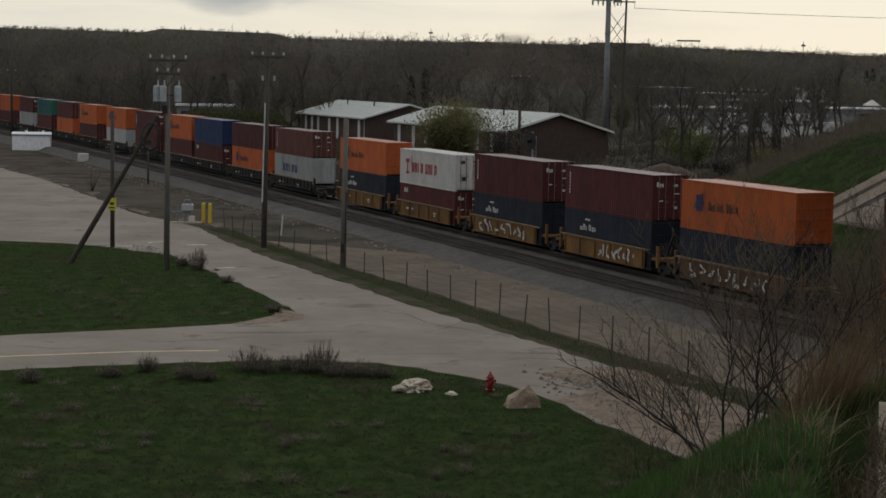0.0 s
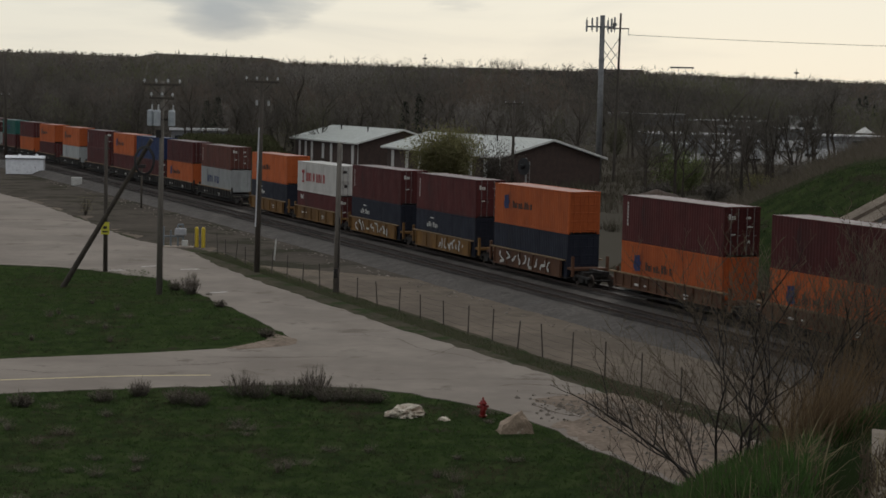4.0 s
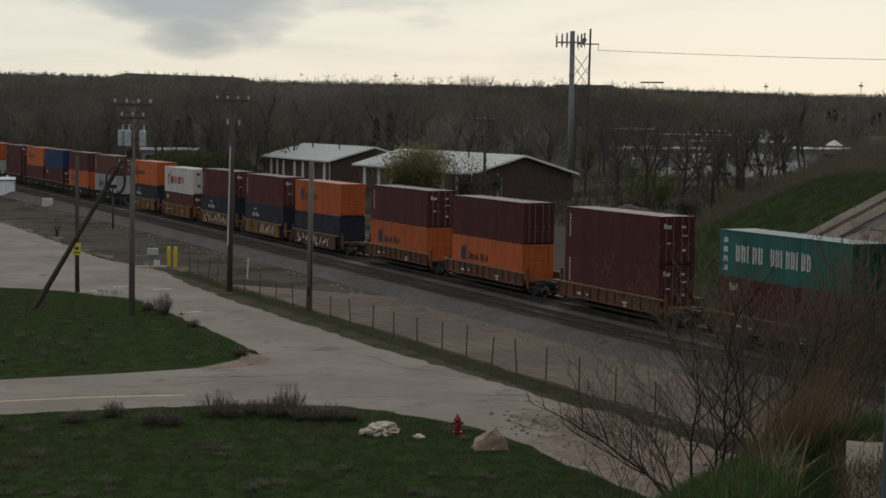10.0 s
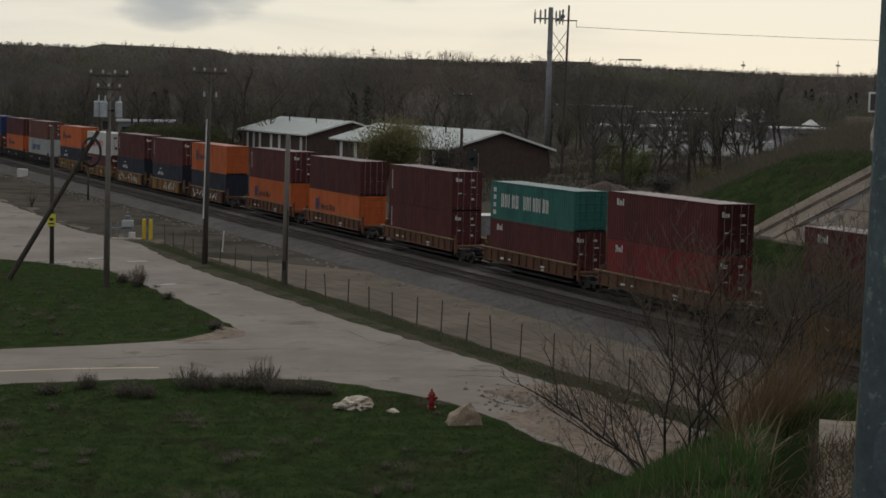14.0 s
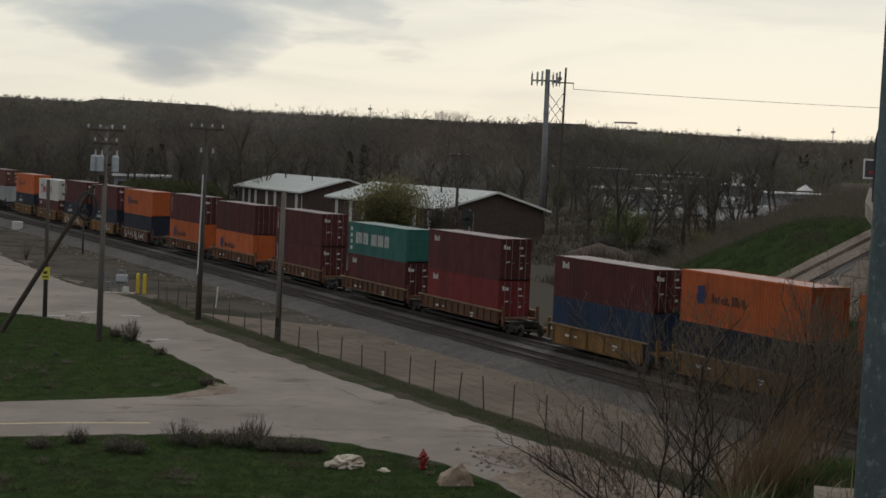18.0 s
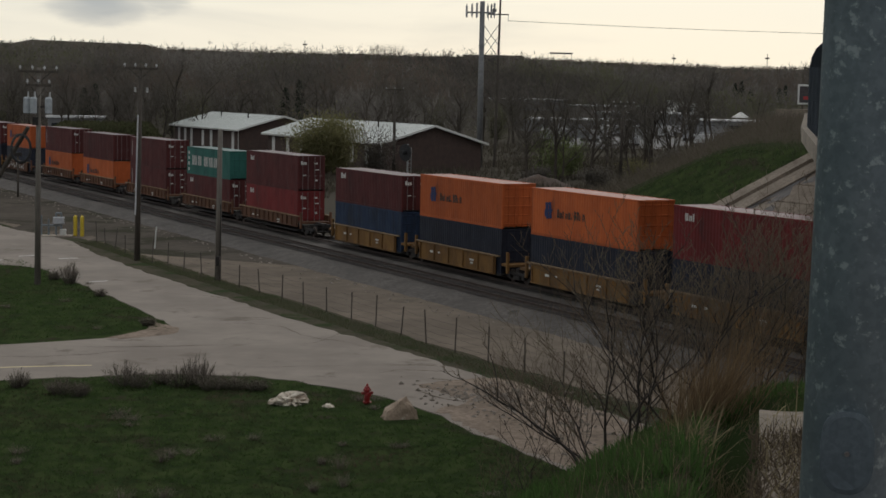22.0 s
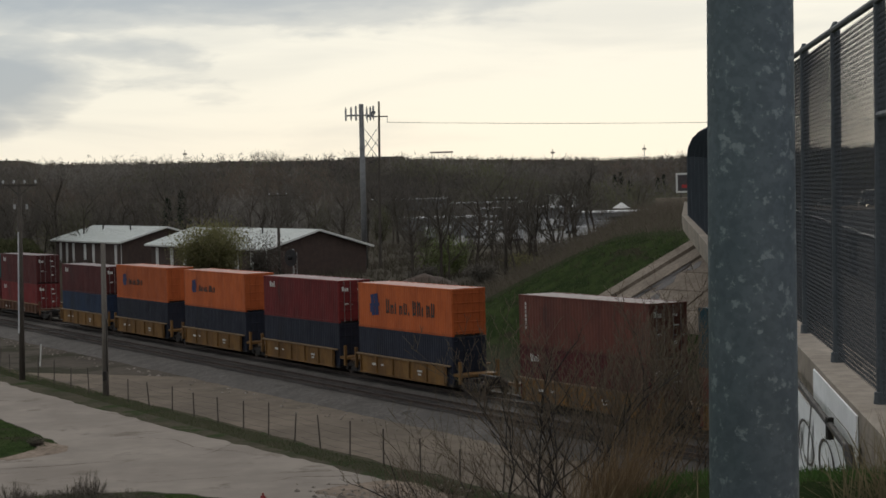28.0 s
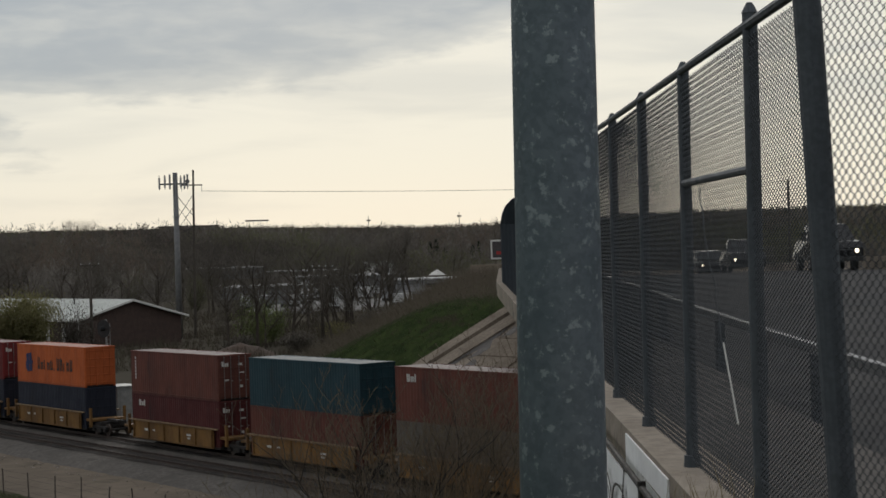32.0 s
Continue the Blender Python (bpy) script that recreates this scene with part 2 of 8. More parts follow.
def make_ground():
    rs = [0.0]
    r, step = 1.0, 0.45
    while r < 3200:
        rs.append(r)
        step = 0.45 if r < 24 else (1.0 if r < 40 else max(1.5, r * 0.022))
        r += step
    azs = [a * 0.6 for a in range(-40, 61)] + [36 + 4.0 * i for i in range(1, 75)]
    n = len(azs)
    verts, faces = [(0, 0, ground_z(0, 0))], []
    for r in rs[1:]:
        for a in azs:
            x, y = r * math.sin(radians(a)), r * math.cos(radians(a))
            verts.append((x, y, ground_z(x, y)))
    for j in range(n):
        faces.append((0, 1 + (j + 1) % n, 1 + j))
    for i in range(len(rs) - 2):
        for j in range(n):
            a, b = 1 + i * n + j, 1 + i * n + (j + 1) % n
            faces.append((a, b, b + n, a + n))
    return mesh_from("ground", verts, faces, True)

# ---- ground ----
def ground_material():
    m = mat("meadow", (0.022, 0.034, 0.014), (0.044, 0.060, 0.023), rough=0.95, scale=0.9, fine=0.2, bump=0.5, bscale=9.0, coords="Position", stain=(0.040, 0.036, 0.025), stain_scale=0.30, stain_at=0.56, spec=0.0)
    nt = m.node_tree
    p = nt.nodes["Principled BSDF"]
    src = p.inputs["Base Color"].links[0].from_socket
    geo = nt.nodes.new("ShaderNodeNewGeometry")
    sep = nt.nodes.new("ShaderNodeSeparateXYZ")
    nt.links.new(geo.outputs["Position"], sep.inputs[0])
    def span(sock, a, b):
        q = nt.nodes.new("ShaderNodeMapRange")
        nt.links.new(sock, q.inputs[0])
        q.inputs[1].default_value, q.inputs[2].default_value = a, b
        return q.outputs[0]

    def two(op, a, b):
        q = nt.nodes.new("ShaderNodeMath")
        q.operation = op
        for k, v in enumerate((a, b)):
            if isinstance(v, float):
                q.inputs[k].default_value = v
            else:
                nt.links.new(v, q.inputs[k])
        return q.outputs[0]

    # brown earth beyond the railway; the far bank's slopes stay green
    far = two("MAXIMUM", span(sep.outputs[1], 128, 165), span(two("ADD", sep.outputs[1], two("MULTIPLY", sep.outputs[0], 2.0)), 118, 150))
    green = two("MULTIPLY", span(sep.outputs[2], 0.3, 2.6), two("SUBTRACT", 1.0, span(sep.outputs[1], 165, 215)))
    far = two("MULTIPLY", far, two("SUBTRACT", 1.0, green))
    n = nt.nodes.new("ShaderNodeTexNoise")
    n.inputs["Scale"].default_value = 0.02
    nt.links.new(geo.outputs["Position"], n.inputs[0])
    ramp = nt.nodes.new("ShaderNodeValToRGB")
    ramp.color_ramp.elements[0].color = (0.066, 0.060, 0.048, 1)
    ramp.color_ramp.elements[1].color = (0.090, 0.081, 0.066, 1)
    nt.links.new(n.outputs[0], ramp.inputs[0])
    mx = nt.nodes.new("ShaderNodeMix")
    mx.data_type = "RGBA"
    nt.links.new(far, mx.inputs["Factor"])
    a, b = [i for i in mx.inputs if i.type == "RGBA"]
    nt.links.new(src, a)
    nt.links.new(ramp.outputs[0], b)
    nt.links.new([o for o in mx.outputs if o.type == "RGBA"][0], p.inputs["Base Color"])
    return m


ground = put("ground", make_ground(), ground_material())
tagged(ground, "wide grassy ground rising to a wooded bluff", "ground", kind="structure")


def catmull(pts, step=1.0):
    out = []
    n = len(pts)
    for i in range(n - 1):
        p0, p1, p2, p3 = (Vector(pts[max(0, min(n - 1, i + k))]) for k in (-1, 0, 1, 2))
        c = max(1, int((p2 - p1).length / step))
        for j in range(c):
            t = j / c
            out.append(0.5 * ((2 * p1) + (p2 - p0) * t + (2 * p0 - 5 * p1 + 4 * p2 - p3) * t * t + (3 * p1 - p0 - 3 * p2 + p3) * t ** 3))
    out.append(Vector(pts[-1]))
    return out


def sheet(name, outline, z, thick, material, ragged=0.12):
    """A flat slab over an outline, its rim uneven."""
    from mathutils.geometry import tessellate_polygon
    pts = []
    for i, p in enumerate(outline):
        k = ragged * noise.noise(Vector((p.x * 0.9, p.y * 0.9, 7.0))) + ragged * 0.6 * noise.noise(Vector((p.x * 3, p.y * 3, 2.0)))
        pts.append(Vector((p.x + k, p.y + k * 2.0, z)))
    tri = tessellate_polygon([pts])
    n = len(pts)
    verts = pts + [Vector((p.x, p.y, z - thick)) for p in pts]
    faces = []
    for t in tri:
        a, b, c = (pts[i] for i in t)
        up = (b - a).cross(c - a).z > 0
        faces.append(tuple(t) if up else tuple(reversed(t)))
    faces += [(i, (i + 1) % n, n + (i + 1) % n, n + i) for i in range(n)]
    return put(name, mesh_from(name, verts, faces), material)


def V2(*pts):
    return [Vector((x, y, 0)) for x, y in pts]


road_mat = mat("worn_asphalt", (0.205, 0.176, 0.15), (0.262, 0.228, 0.194), rough=0.95, scale=0.14, fine=0.12, bump=0.3, bscale=25, coords="Position", stain=(0.155, 0.13, 0.108), stain_scale=0.33, stain_at=0.57, spec=0.05)
top_edge = catmull(V2((-80, 285), (-45, 209.7), (-37, 190.6), (-30, 172.5), (-23.4, 155), (-17, 143.6), (-13.6, 132.8), (-9.2, 120.3), (-3.7, 106.8), (2.6, 91.9), (7.6, 80.9), (11.6, 71.6), (18, 59), (26, 45)))
low_edge = catmull(V2((17, 42), (11.5, 54), (8.6, 60.9), (6.9, 66), (4.6, 71.2), (0.9, 75.2), (-2.8, 76.9), (-6.6, 76.6), (-13.6, 74.5), (-30, 68.5), (-62, 56)))
isl_edge = catmull(V2((-62, 68), (-35, 77), (-17.9, 83.4), (-10.3, 86.9), (-6.5, 88.7), (-5.3, 90.8), (-5.5, 93.0), (-8.7, 102.35), (-12.42, 112.03), (-15.91, 120.76), (-18.6, 123.2), (-24, 127.4), (-32, 129), (-60, 131), (-85, 134)))
road = sheet("road", top_edge + low_edge + isl_edge, 0.03, 0.12, road_mat, 0.22)
tagged(road, "pale worn road forking round a grass island", "road", kind="structure")

dirt_mat = mat("packed_dirt", (0.185, 0.153, 0.122), (0.135, 0.114, 0.093), rough=0.97, scale=0.09, fine=0.22, bump=0.2, bscale=14, coords="Position", stain=(0.115, 0.10, 0.08), stain_scale=0.11, stain_at=0.55, spec=0.0)
fence_side = catmull(V2((30, 34), (18.4, 62), (9.6, 82.6), (1.7, 103), (-9.3, 128), (-14.6, 142.0), (-18.8, 148.5), (-24.6, 159), (-38.6, 195), (-78, 285), (-96, 330)), 1.5)
rail_side = catmull(V2((-82, 346), (-38, 240), (-16.4, 182), (-1.9, 144), (9.5, 113), (23, 78), (38, 40)), 1.5)
dirt = sheet("dirt_yard", fence_side + rail_side, 0.015, 0.1, dirt_mat, 0.3)
tagged(dirt, "bare tan dirt strip beside the railway", "ground", kind="structure")


eroded = mat("eroded_dirt", (0.27, 0.215, 0.172), (0.19, 0.152, 0.12), rough=0.97, scale=0.5, fine=0.45, bump=0.6, bscale=6, coords="Position", stain=(0.11, 0.09, 0.07), stain_scale=0.7, stain_at=0.58, spec=0.0)
for lab, pts in (("crumbled road edge washed out to tan dirt", ((6.2, 74.4), (9.0, 76.2), (11.2, 74.0), (14.5, 64.0), (17.5, 54), (14.2, 50), (9.2, 60.0), (7.4, 65.5), (6.6, 68.6), (7.9, 70.4))), ("bare tan dirt at the grass island's tip", ((-8.6, 87.6), (-6.3, 88.4), (-4.9, 90.2), (-5.3, 92.4), (-6.6, 93.6), (-6.7, 91.0)))):
    c = Vector((sum(p[0] for p in pts) / len(pts), sum(p[1] for p in pts) / len(pts), 0))
    o = sheet("dirt_patch", catmull(V2(*pts, pts[0]), 0.35)[:-1], 0.038, 0.05, eroded, 0.35)
    tagged(o, lab, "dirt patch", kind="structure")


gravel_yard = sheet("gravel_yard", [p for p in fence_side if p.y > 131] + [p for p in rail_side if p.y > 120], 0.022, 0.1, mat("grey_gravel", (0.080, 0.070, 0.059), (0.100, 0.087, 0.073), rough=0.97, scale=0.12, fine=0.3, bump=0.3, bscale=12, coords="Position", stain=(0.052, 0.050, 0.037), stain_scale=0.14, stain_at=0.50, spec=0.0), 2.2)
tagged(gravel_yard, "dark grey gravel yard beside the railway", "ground", kind="structure")
verge = sheet("verge", top_edge + fence_side, 0.012, 0.1, mat("verge_soil", (0.062, 0.060, 0.042), (0.086, 0.076, 0.056), rough=0.97, scale=0.5, fine=0.4, bump=0.5, bscale=8, coords="Position", stain=(0.040, 0.052, 0.026), stain_scale=0.4, stain_at=0.5, spec=0.0), 0.1)
tagged(verge, "weedy strip of dull soil between road and yard", "verge", kind="structure")


def road_cracks():
    """Dark crooked cracks across the worn asphalt; shade of broken lips painted in."""
    rnd = random.Random(88)
    v, f = [], []
    for x, y, az, ln, w in ((4.6, 77.5, 62, 6.5, 0.10), (6.8, 76.0, 100, 3.0, 0.16), (5.9, 73.0, 150, 3.6, 0.14), (7.6, 72.6, 60, 2.2, 0.10), (-9.5, 84.8, 88, 8.0, 0.09), (1.0, 86.0, 50, 7.0, 0.05), (-2.0, 95.0, 150, 12.0, 0.05), (-14, 80.6, 72, 9.0, 0.06), (-20, 79.2, 72, 6.0, 0.05), (4.5, 79.8, 115, 5.0, 0.07), (-1.5, 79.0, 80, 5.0, 0.05), (-7.0, 108, 155, 12, 0.06)):
        p = Vector((x, y, 0.0365))
        a = radians(az)
        n = max(4, int(ln / 0.3))
        b = len(v)
        for i in range(n + 1):
            a += rnd.gauss(0, 0.22) - (a - radians(az)) * 0.2
            d = Vector((math.sin(a), math.cos(a), 0))
            k = Vector((d.y, -d.x, 0)) * w * rnd.uniform(0.15, 0.7) * (1 - abs(2 * i / n - 1) ** 3)
            v += [p - k, p + k]
            p = p + d * ln / n
        f += [(b + 2 * i, b + 2 * i + 1, b + 2 * i + 3, b + 2 * i + 2) for i in range(n)]
    o = put("road_crack", mesh_from("road_crack", v, f), mat("crack_dark", (0.075, 0.062, 0.05), (0.11, 0.09, 0.075), rough=1.0, scale=3, spec=0.0), road, None, "dark crooked crack with painted lip shade")
    tagged(o, kind="stuff")


road_cracks()


def stones(name, label, n, spot, size, material, seed):
    """Loose angular stones strewn about; spot(rnd) gives a place."""
    rnd = random.Random(seed)
    v, f = [], []
    base = [(-1, 0, 0), (1, 0, 0), (0, -1, 0), (0, 1, 0), (0, 0, 1), (0, 0, -0.6)]
    tri = [(0, 2, 4), (2, 1, 4), (1, 3, 4), (3, 0, 4), (2, 0, 5), (1, 2, 5), (3, 1, 5), (0, 3, 5)]
    for i in range(n):
        x, y, z = spot(rnd)
        s = rnd.uniform(*size) * rnd.uniform(0.5, 1.0)
        a = rnd.uniform(0, 6.3)
        b = len(v)
        for px, py, pz in base:
            k = [s * rnd.uniform(0.6, 1.2) for _ in range(3)]
            qx, qy = px * k[0] + rnd.gauss(0, 0.2) * s, py * k[1] + rnd.gauss(0, 0.2) * s
            v.append((x + qx * math.cos(a) - qy * math.sin(a), y + qx * math.sin(a) + qy * math.cos(a), z + pz * k[2] * 0.75))
        f += [tuple(b + j for j in t) for t in tri]
    o = put(name, mesh_from(name, v, f), material)
    tagged(o, label, "stones", kind="stuff")


stone_mat = mat("loose_stone", (0.27, 0.235, 0.20), (0.17, 0.145, 0.12), rough=0.95, scale=0.8, fine=0.3, coords="Position", spec=0.1)
stones("rubble", "broken asphalt and rubble at the road's end", 420, lambda r: (lambda k, u: (6.8 + 6.0 * k + r.gauss(0, 0.9), 73.5 - 16 * k * u + r.gauss(0, 1.2), 0.05))(r.random(), r.random()), (0.05, 0.2), stone_mat, 5)
stones("strewn_stones", "pale stones strewn beside the ballast", 520, lambda r: (lambda p: (p.x, p.y, 0.03))(track(r.uniform(-60, 160), -7.6 - abs(r.gauss(0, 0.9)))[0]), (0.05, 0.17), stone_mat, 6)


def bar_mesh(name, rows, closed=False):
    """Skin over rows of equal point lists."""
    verts, faces = [], []
    n = len(rows[0])
    for r in rows:
        verts += r
    for i in range(len(rows) - 1):
        for j in range(n - 1 if not closed else n):
            a, b = i * n + j, i * n + (j + 1) % n
            faces.append((a, b, b + n, a + n))
    return mesh_from(name, verts, faces)


def sweep(name, profile, s0, s1, step, jitter=0.0):
    rows = []
    s = s0
    while s <= s1:
        row = []
        for off, z in profile:
            p, _ = track(s, off)
            j = jitter * noise.noise(Vector((p.x * 0.8, p.y * 0.8, off)))
            row.append((p.x, p.y, z + j + (grade(s) if z > 0.2 else 0.0)))
        rows.append(row)
        s += step
    return bar_mesh(name, rows)


ballast_mat = mat("ballast_stone", (0.088, 0.080, 0.072), (0.125, 0.113, 0.102), rough=0.95, scale=0.5, fine=0.7, bump=1.0, bscale=16, coords="Position", stain=(0.06, 0.054, 0.048), stain_scale=0.5, stain_at=0.6, spec=0.1)
ballast = put("ballast_bed", sweep("ballast_bed", [(-7.4, -0.05), (-6.6, 0.12), (-5.6, 0.36), (-4.4, 0.40), (-1.6, 0.40), (-0.9, 0.3), (0.0, 0.40), (2.6, 0.40), (3.4, 0.36), (4.6, 0.1), (5.4, -0.05)], -110, 420, 0.8, 0.06), ballast_mat)
tagged(ballast, "grey crushed-stone railway ballast bed", "ballast", kind="structure")
dark_stone = mat("dark_ballast", (0.036, 0.031, 0.028), (0.052, 0.045, 0.039), rough=0.95, scale=0.6, fine=0.6, bump=1.0, bscale=16, coords="Position", spec=0.1)
for c in (1.22, -3.05):
    o = put("stained_bed", sweep("stained_bed", [(c - 1.45, 0.42), (c - 1.3, 0.43), (c + 1.3, 0.43), (c + 1.45, 0.42)], -110, 420, 0.8, 0.05), dark_stone)
    tagged(o, "darker ballast between the rails", "ballast", kind="structure")
rail_mat = mat("rail_steel", (0.048, 0.037, 0.031), (0.075, 0.056, 0.045), rough=0.7, metal=0.4, scale=3)
tie_mat = mat("creosoted_tie", (0.026, 0.022, 0.020), (0.040, 0.034, 0.030), rough=0.9, scale=2, fine=0.4)


def make_tracks():
    for k, c in enumerate((1.22, -3.05)):
        tr = empty("railway_track")
        tagged(tr, "rusty steel railway track on dark wooden ties", "railway track", "parallel railway tracks", kind="structure")
        for d in (-0.7525, 0.7525):
            prof = [(c + d - 0.07, 0.44), (c + d - 0.07, 0.46), (c + d - 0.012, 0.48), (c + d - 0.012, 0.575), (c + d - 0.036, 0.585), (c + d - 0.036, 0.62), (c + d + 0.036, 0.62), (c + d + 0.036, 0.585), (c + d + 0.012, 0.575), (c + d + 0.012, 0.48), (c + d + 0.07, 0.46), (c + d + 0.07, 0.44)]
            put("rail", sweep("rail", prof, -110, 420, 4.0), rail_mat, tr)
        verts, faces = [], []
        s = -100.0
        while s < 400:
            p, a = track(s, c)
            j = random.uniform(-0.03, 0.03)
            ax, ay = Vector((math.cos(a), math.sin(a), 0)), Vector((-math.sin(a), math.cos(a), 0))
            b = len(verts)
            for dz in (0.3, 0.445):
                for dx, dy in ((-1.3, -0.115), (1.3, -0.115), (1.3, 0.115), (-1.3, 0.115)):
                    q = p + ax * (dx + j) + ay * dy
                    verts.append((q.x, q.y, dz + grade(s)))
            faces += [(b + 4, b + 5, b + 6, b + 7), (b, b + 1, b + 5, b + 4), (b + 1, b + 2, b + 6, b + 5), (b + 2, b + 3, b + 7, b + 6), (b + 3, b, b + 4, b + 7)]
            s += 0.53
        ties = put("tie_row", mesh_from("tie_row", verts, faces), tie_mat, tr)
        tagged(ties, kind="stuff")


make_tracks()

# ---- train ----
PAINT = {
    "orange": ((0.42, 0.098, 0.026), (0.33, 0.077, 0.022)),
    "maroon": ((0.082, 0.019, 0.018), (0.062, 0.0155, 0.0145)),
    "red": ((0.155, 0.020, 0.02), (0.11, 0.017, 0.016)),
    "brown": ((0.120, 0.042, 0.030), (0.085, 0.032, 0.024)),
    "navy": ((0.020, 0.023, 0.035), (0.014, 0.0165, 0.026)),
    "blue": ((0.017, 0.032, 0.092), (0.014, 0.024, 0.066)),
    "steelblue": ((0.020, 0.038, 0.078), (0.017, 0.026, 0.046)),
    "teal": ((0.028, 0.118, 0.097), (0.022, 0.088, 0.074)),
    "bluegreen": ((0.021, 0.052, 0.064), (0.016, 0.040, 0.050)),
    "white": ((0.60, 0.58, 0.54), (0.50, 0.48, 0.44)),
    "grey": ((0.33, 0.34, 0.33), (0.26, 0.27, 0.265)),
    "dun": ((0.14, 0.125, 0.105), (0.10, 0.088, 0.075)),
    "yellow": ((0.19, 0.100, 0.030), (0.115, 0.062, 0.024)),
    "rust": ((0.13, 0.062, 0.034), (0.085, 0.042, 0.026)),
    "black": ((0.022, 0.021, 0.02), (0.035, 0.032, 0.028)),
}


def paint(c):
    a, b = PAINT[c]
    return mat("paint_" + c, a, b, rough=0.68, scale=0.9, fine=0.18, bump=0.05, bscale=30, stain=tuple(v * 0.6 + 0.008 for v in b), stain_scale=0.8, stain_at=0.62, stretch=(1.0, 1.0, 0.35), by_object=0.14, spec=0.22)


def pale_roof(c):
    """Roof paint made paler: dust, with the sky's sheen put into the colour."""
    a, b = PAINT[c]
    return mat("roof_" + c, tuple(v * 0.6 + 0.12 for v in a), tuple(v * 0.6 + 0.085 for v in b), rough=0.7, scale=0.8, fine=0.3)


steel_grey = mat("galvanised_bar", (0.22, 0.20, 0.19), (0.14, 0.12, 0.115), rough=0.5, metal=0.5, scale=6)
dark_iron = mat("dark_iron", (0.020, 0.018, 0.017), (0.034, 0.029, 0.025), rough=0.75, metal=0.3, scale=5, fine=0.3)
letter_white = mat("letter_white", (0.55, 0.54, 0.50), (0.42, 0.41, 0.38), rough=0.6, scale=5)
letter_dark = mat("letter_dark", (0.03, 0.024, 0.022), (0.045, 0.035, 0.03), rough=0.6, scale=5)
letter_red = mat("letter_red", (0.36, 0.03, 0.028), (0.28, 0.028, 0.025), rough=0.6, scale=5)
letter_blue = mat("letter_blue", (0.016, 0.026, 0.10), (0.014, 0.022, 0.075), rough=0.6, scale=5)
letter_yellow = mat("letter_yellow", (0.55, 0.38, 0.03), (0.42, 0.3, 0.03), rough=0.6, scale=5)
CACHE = {}


def cached(key, make):
    if key not in CACHE:
        CACHE[key] = make()
    return CACHE[key]


CL, CW = 12.19, 2.44


def side_mesh(h, sgn):
    """Corrugated side panel, trapezoid ribs."""
    verts, faces = [], []
    y, pitch, dep = -CL / 2 + 0.14, 0.283, 0.014
    prof = []
    while y < CL / 2 - 0.2:
        prof += [(y, dep), (y + 0.07, 0), (y + 0.14, 0), (y + 0.21, dep)]
        y += pitch
    prof.append((CL / 2 - 0.14, dep))
    for y, d in prof:
        x = sgn * (CW / 2 - 0.012 - d)
        verts += [(x, y, 0.14), (x, y, h - 0.1)]
    for i in range(len(prof) - 1):
        f = (2 * i, 2 * i + 2, 2 * i + 3, 2 * i + 1)
        faces.append(f if sgn > 0 else tuple(reversed(f)))
    return mesh_from("side_panel", verts, faces)


def roof_mesh(h):
    verts, faces = [], []
    n = 26
    for i in range(n + 1):
        y = -CL / 2 + 0.1 + (CL - 0.2) * i / n
        z = h - 0.01 - (0.02 if i % 2 else 0.0)
        verts += [(-CW / 2 + 0.05, y, z), (0, y, z + 0.012), (CW / 2 - 0.05, y, z)]
    for i in range(n):
        a = 3 * i
        faces += [(a, a + 1, a + 4, a + 3), (a + 1, a + 2, a + 5, a + 4)]
    return mesh_from("roof", verts, faces)


def cast_post(h):
    """Corner post with its two castings."""
    bm = box_bm(-0.07, 0.07, -0.07, 0.07, 0.11, h - 0.11)
    box_bm(-0.09, 0.09, -0.09, 0.09, 0, 0.12, 0.015, bm)
    box_bm(-0.09, 0.09, -0.09, 0.09, h - 0.12, h, 0.015, bm)
    return to_mesh("corner_post", bm)


def door_mesh(h):
    """One door leaf with pressed horizontal ribs, seen at the -y end."""
    bm = box_bm(-0.56, 0.56, 0.02, 0.06, 0.14, h - 0.12)
    k = 5
    for i in range(k):
        z = 0.3 + (h - 0.6) * i / (k - 1)
        box_bm(-0.5, 0.5, -0.012, 0.03, z - 0.05, z + 0.05, 0.02, bm)
    return to_mesh("door", bm)


def rod_mesh(h):
    bm = tube_bm((0, 0, 0.12), (0, 0, h - 0.1), 0.022, n=6)
    box_bm(-0.03, 0.03, -0.03, 0.03, 0.1, 0.2, 0, bm)
    box_bm(-0.03, 0.03, -0.03, 0.03, h - 0.2, h - 0.1, 0, bm)
    box_bm(-0.03, 0.16, -0.04, -0.01, h * 0.42, h * 0.42 + 0.05, 0, bm)
    return to_mesh("lock_rod", bm)


def bars(boxes, x, sgn=-1):
    """Plain bars that stand for lettering on a side: (y, z, width, height) each."""
    bm = bmesh.new()
    for y, z, w, h in boxes:
        box_bm(x - 0.006, x + 0.006, y - w / 2, y + w / 2, z - h / 2, z + h / 2, 0, bm)
    return bm


def word(y0, z, heights, pitch, w, seed=0):
    """Bars for a word that reads away from -y... letters run from +y to -y on the near side."""
    out = []
    for i, h in enumerate(heights):
        zc = z + (h - max(heights)) / 2
        out.append((y0 - i * pitch, zc, w, h))
        if i % 3 != 2:
            out.append((y0 - i * pitch - pitch * 0.45, zc, w, h * 0.9))
            out.append((y0 - i * pitch - pitch * 0.22, zc + (h * 0.3 if i % 2 else -h * 0.36), pitch * 0.45, w))
    return out


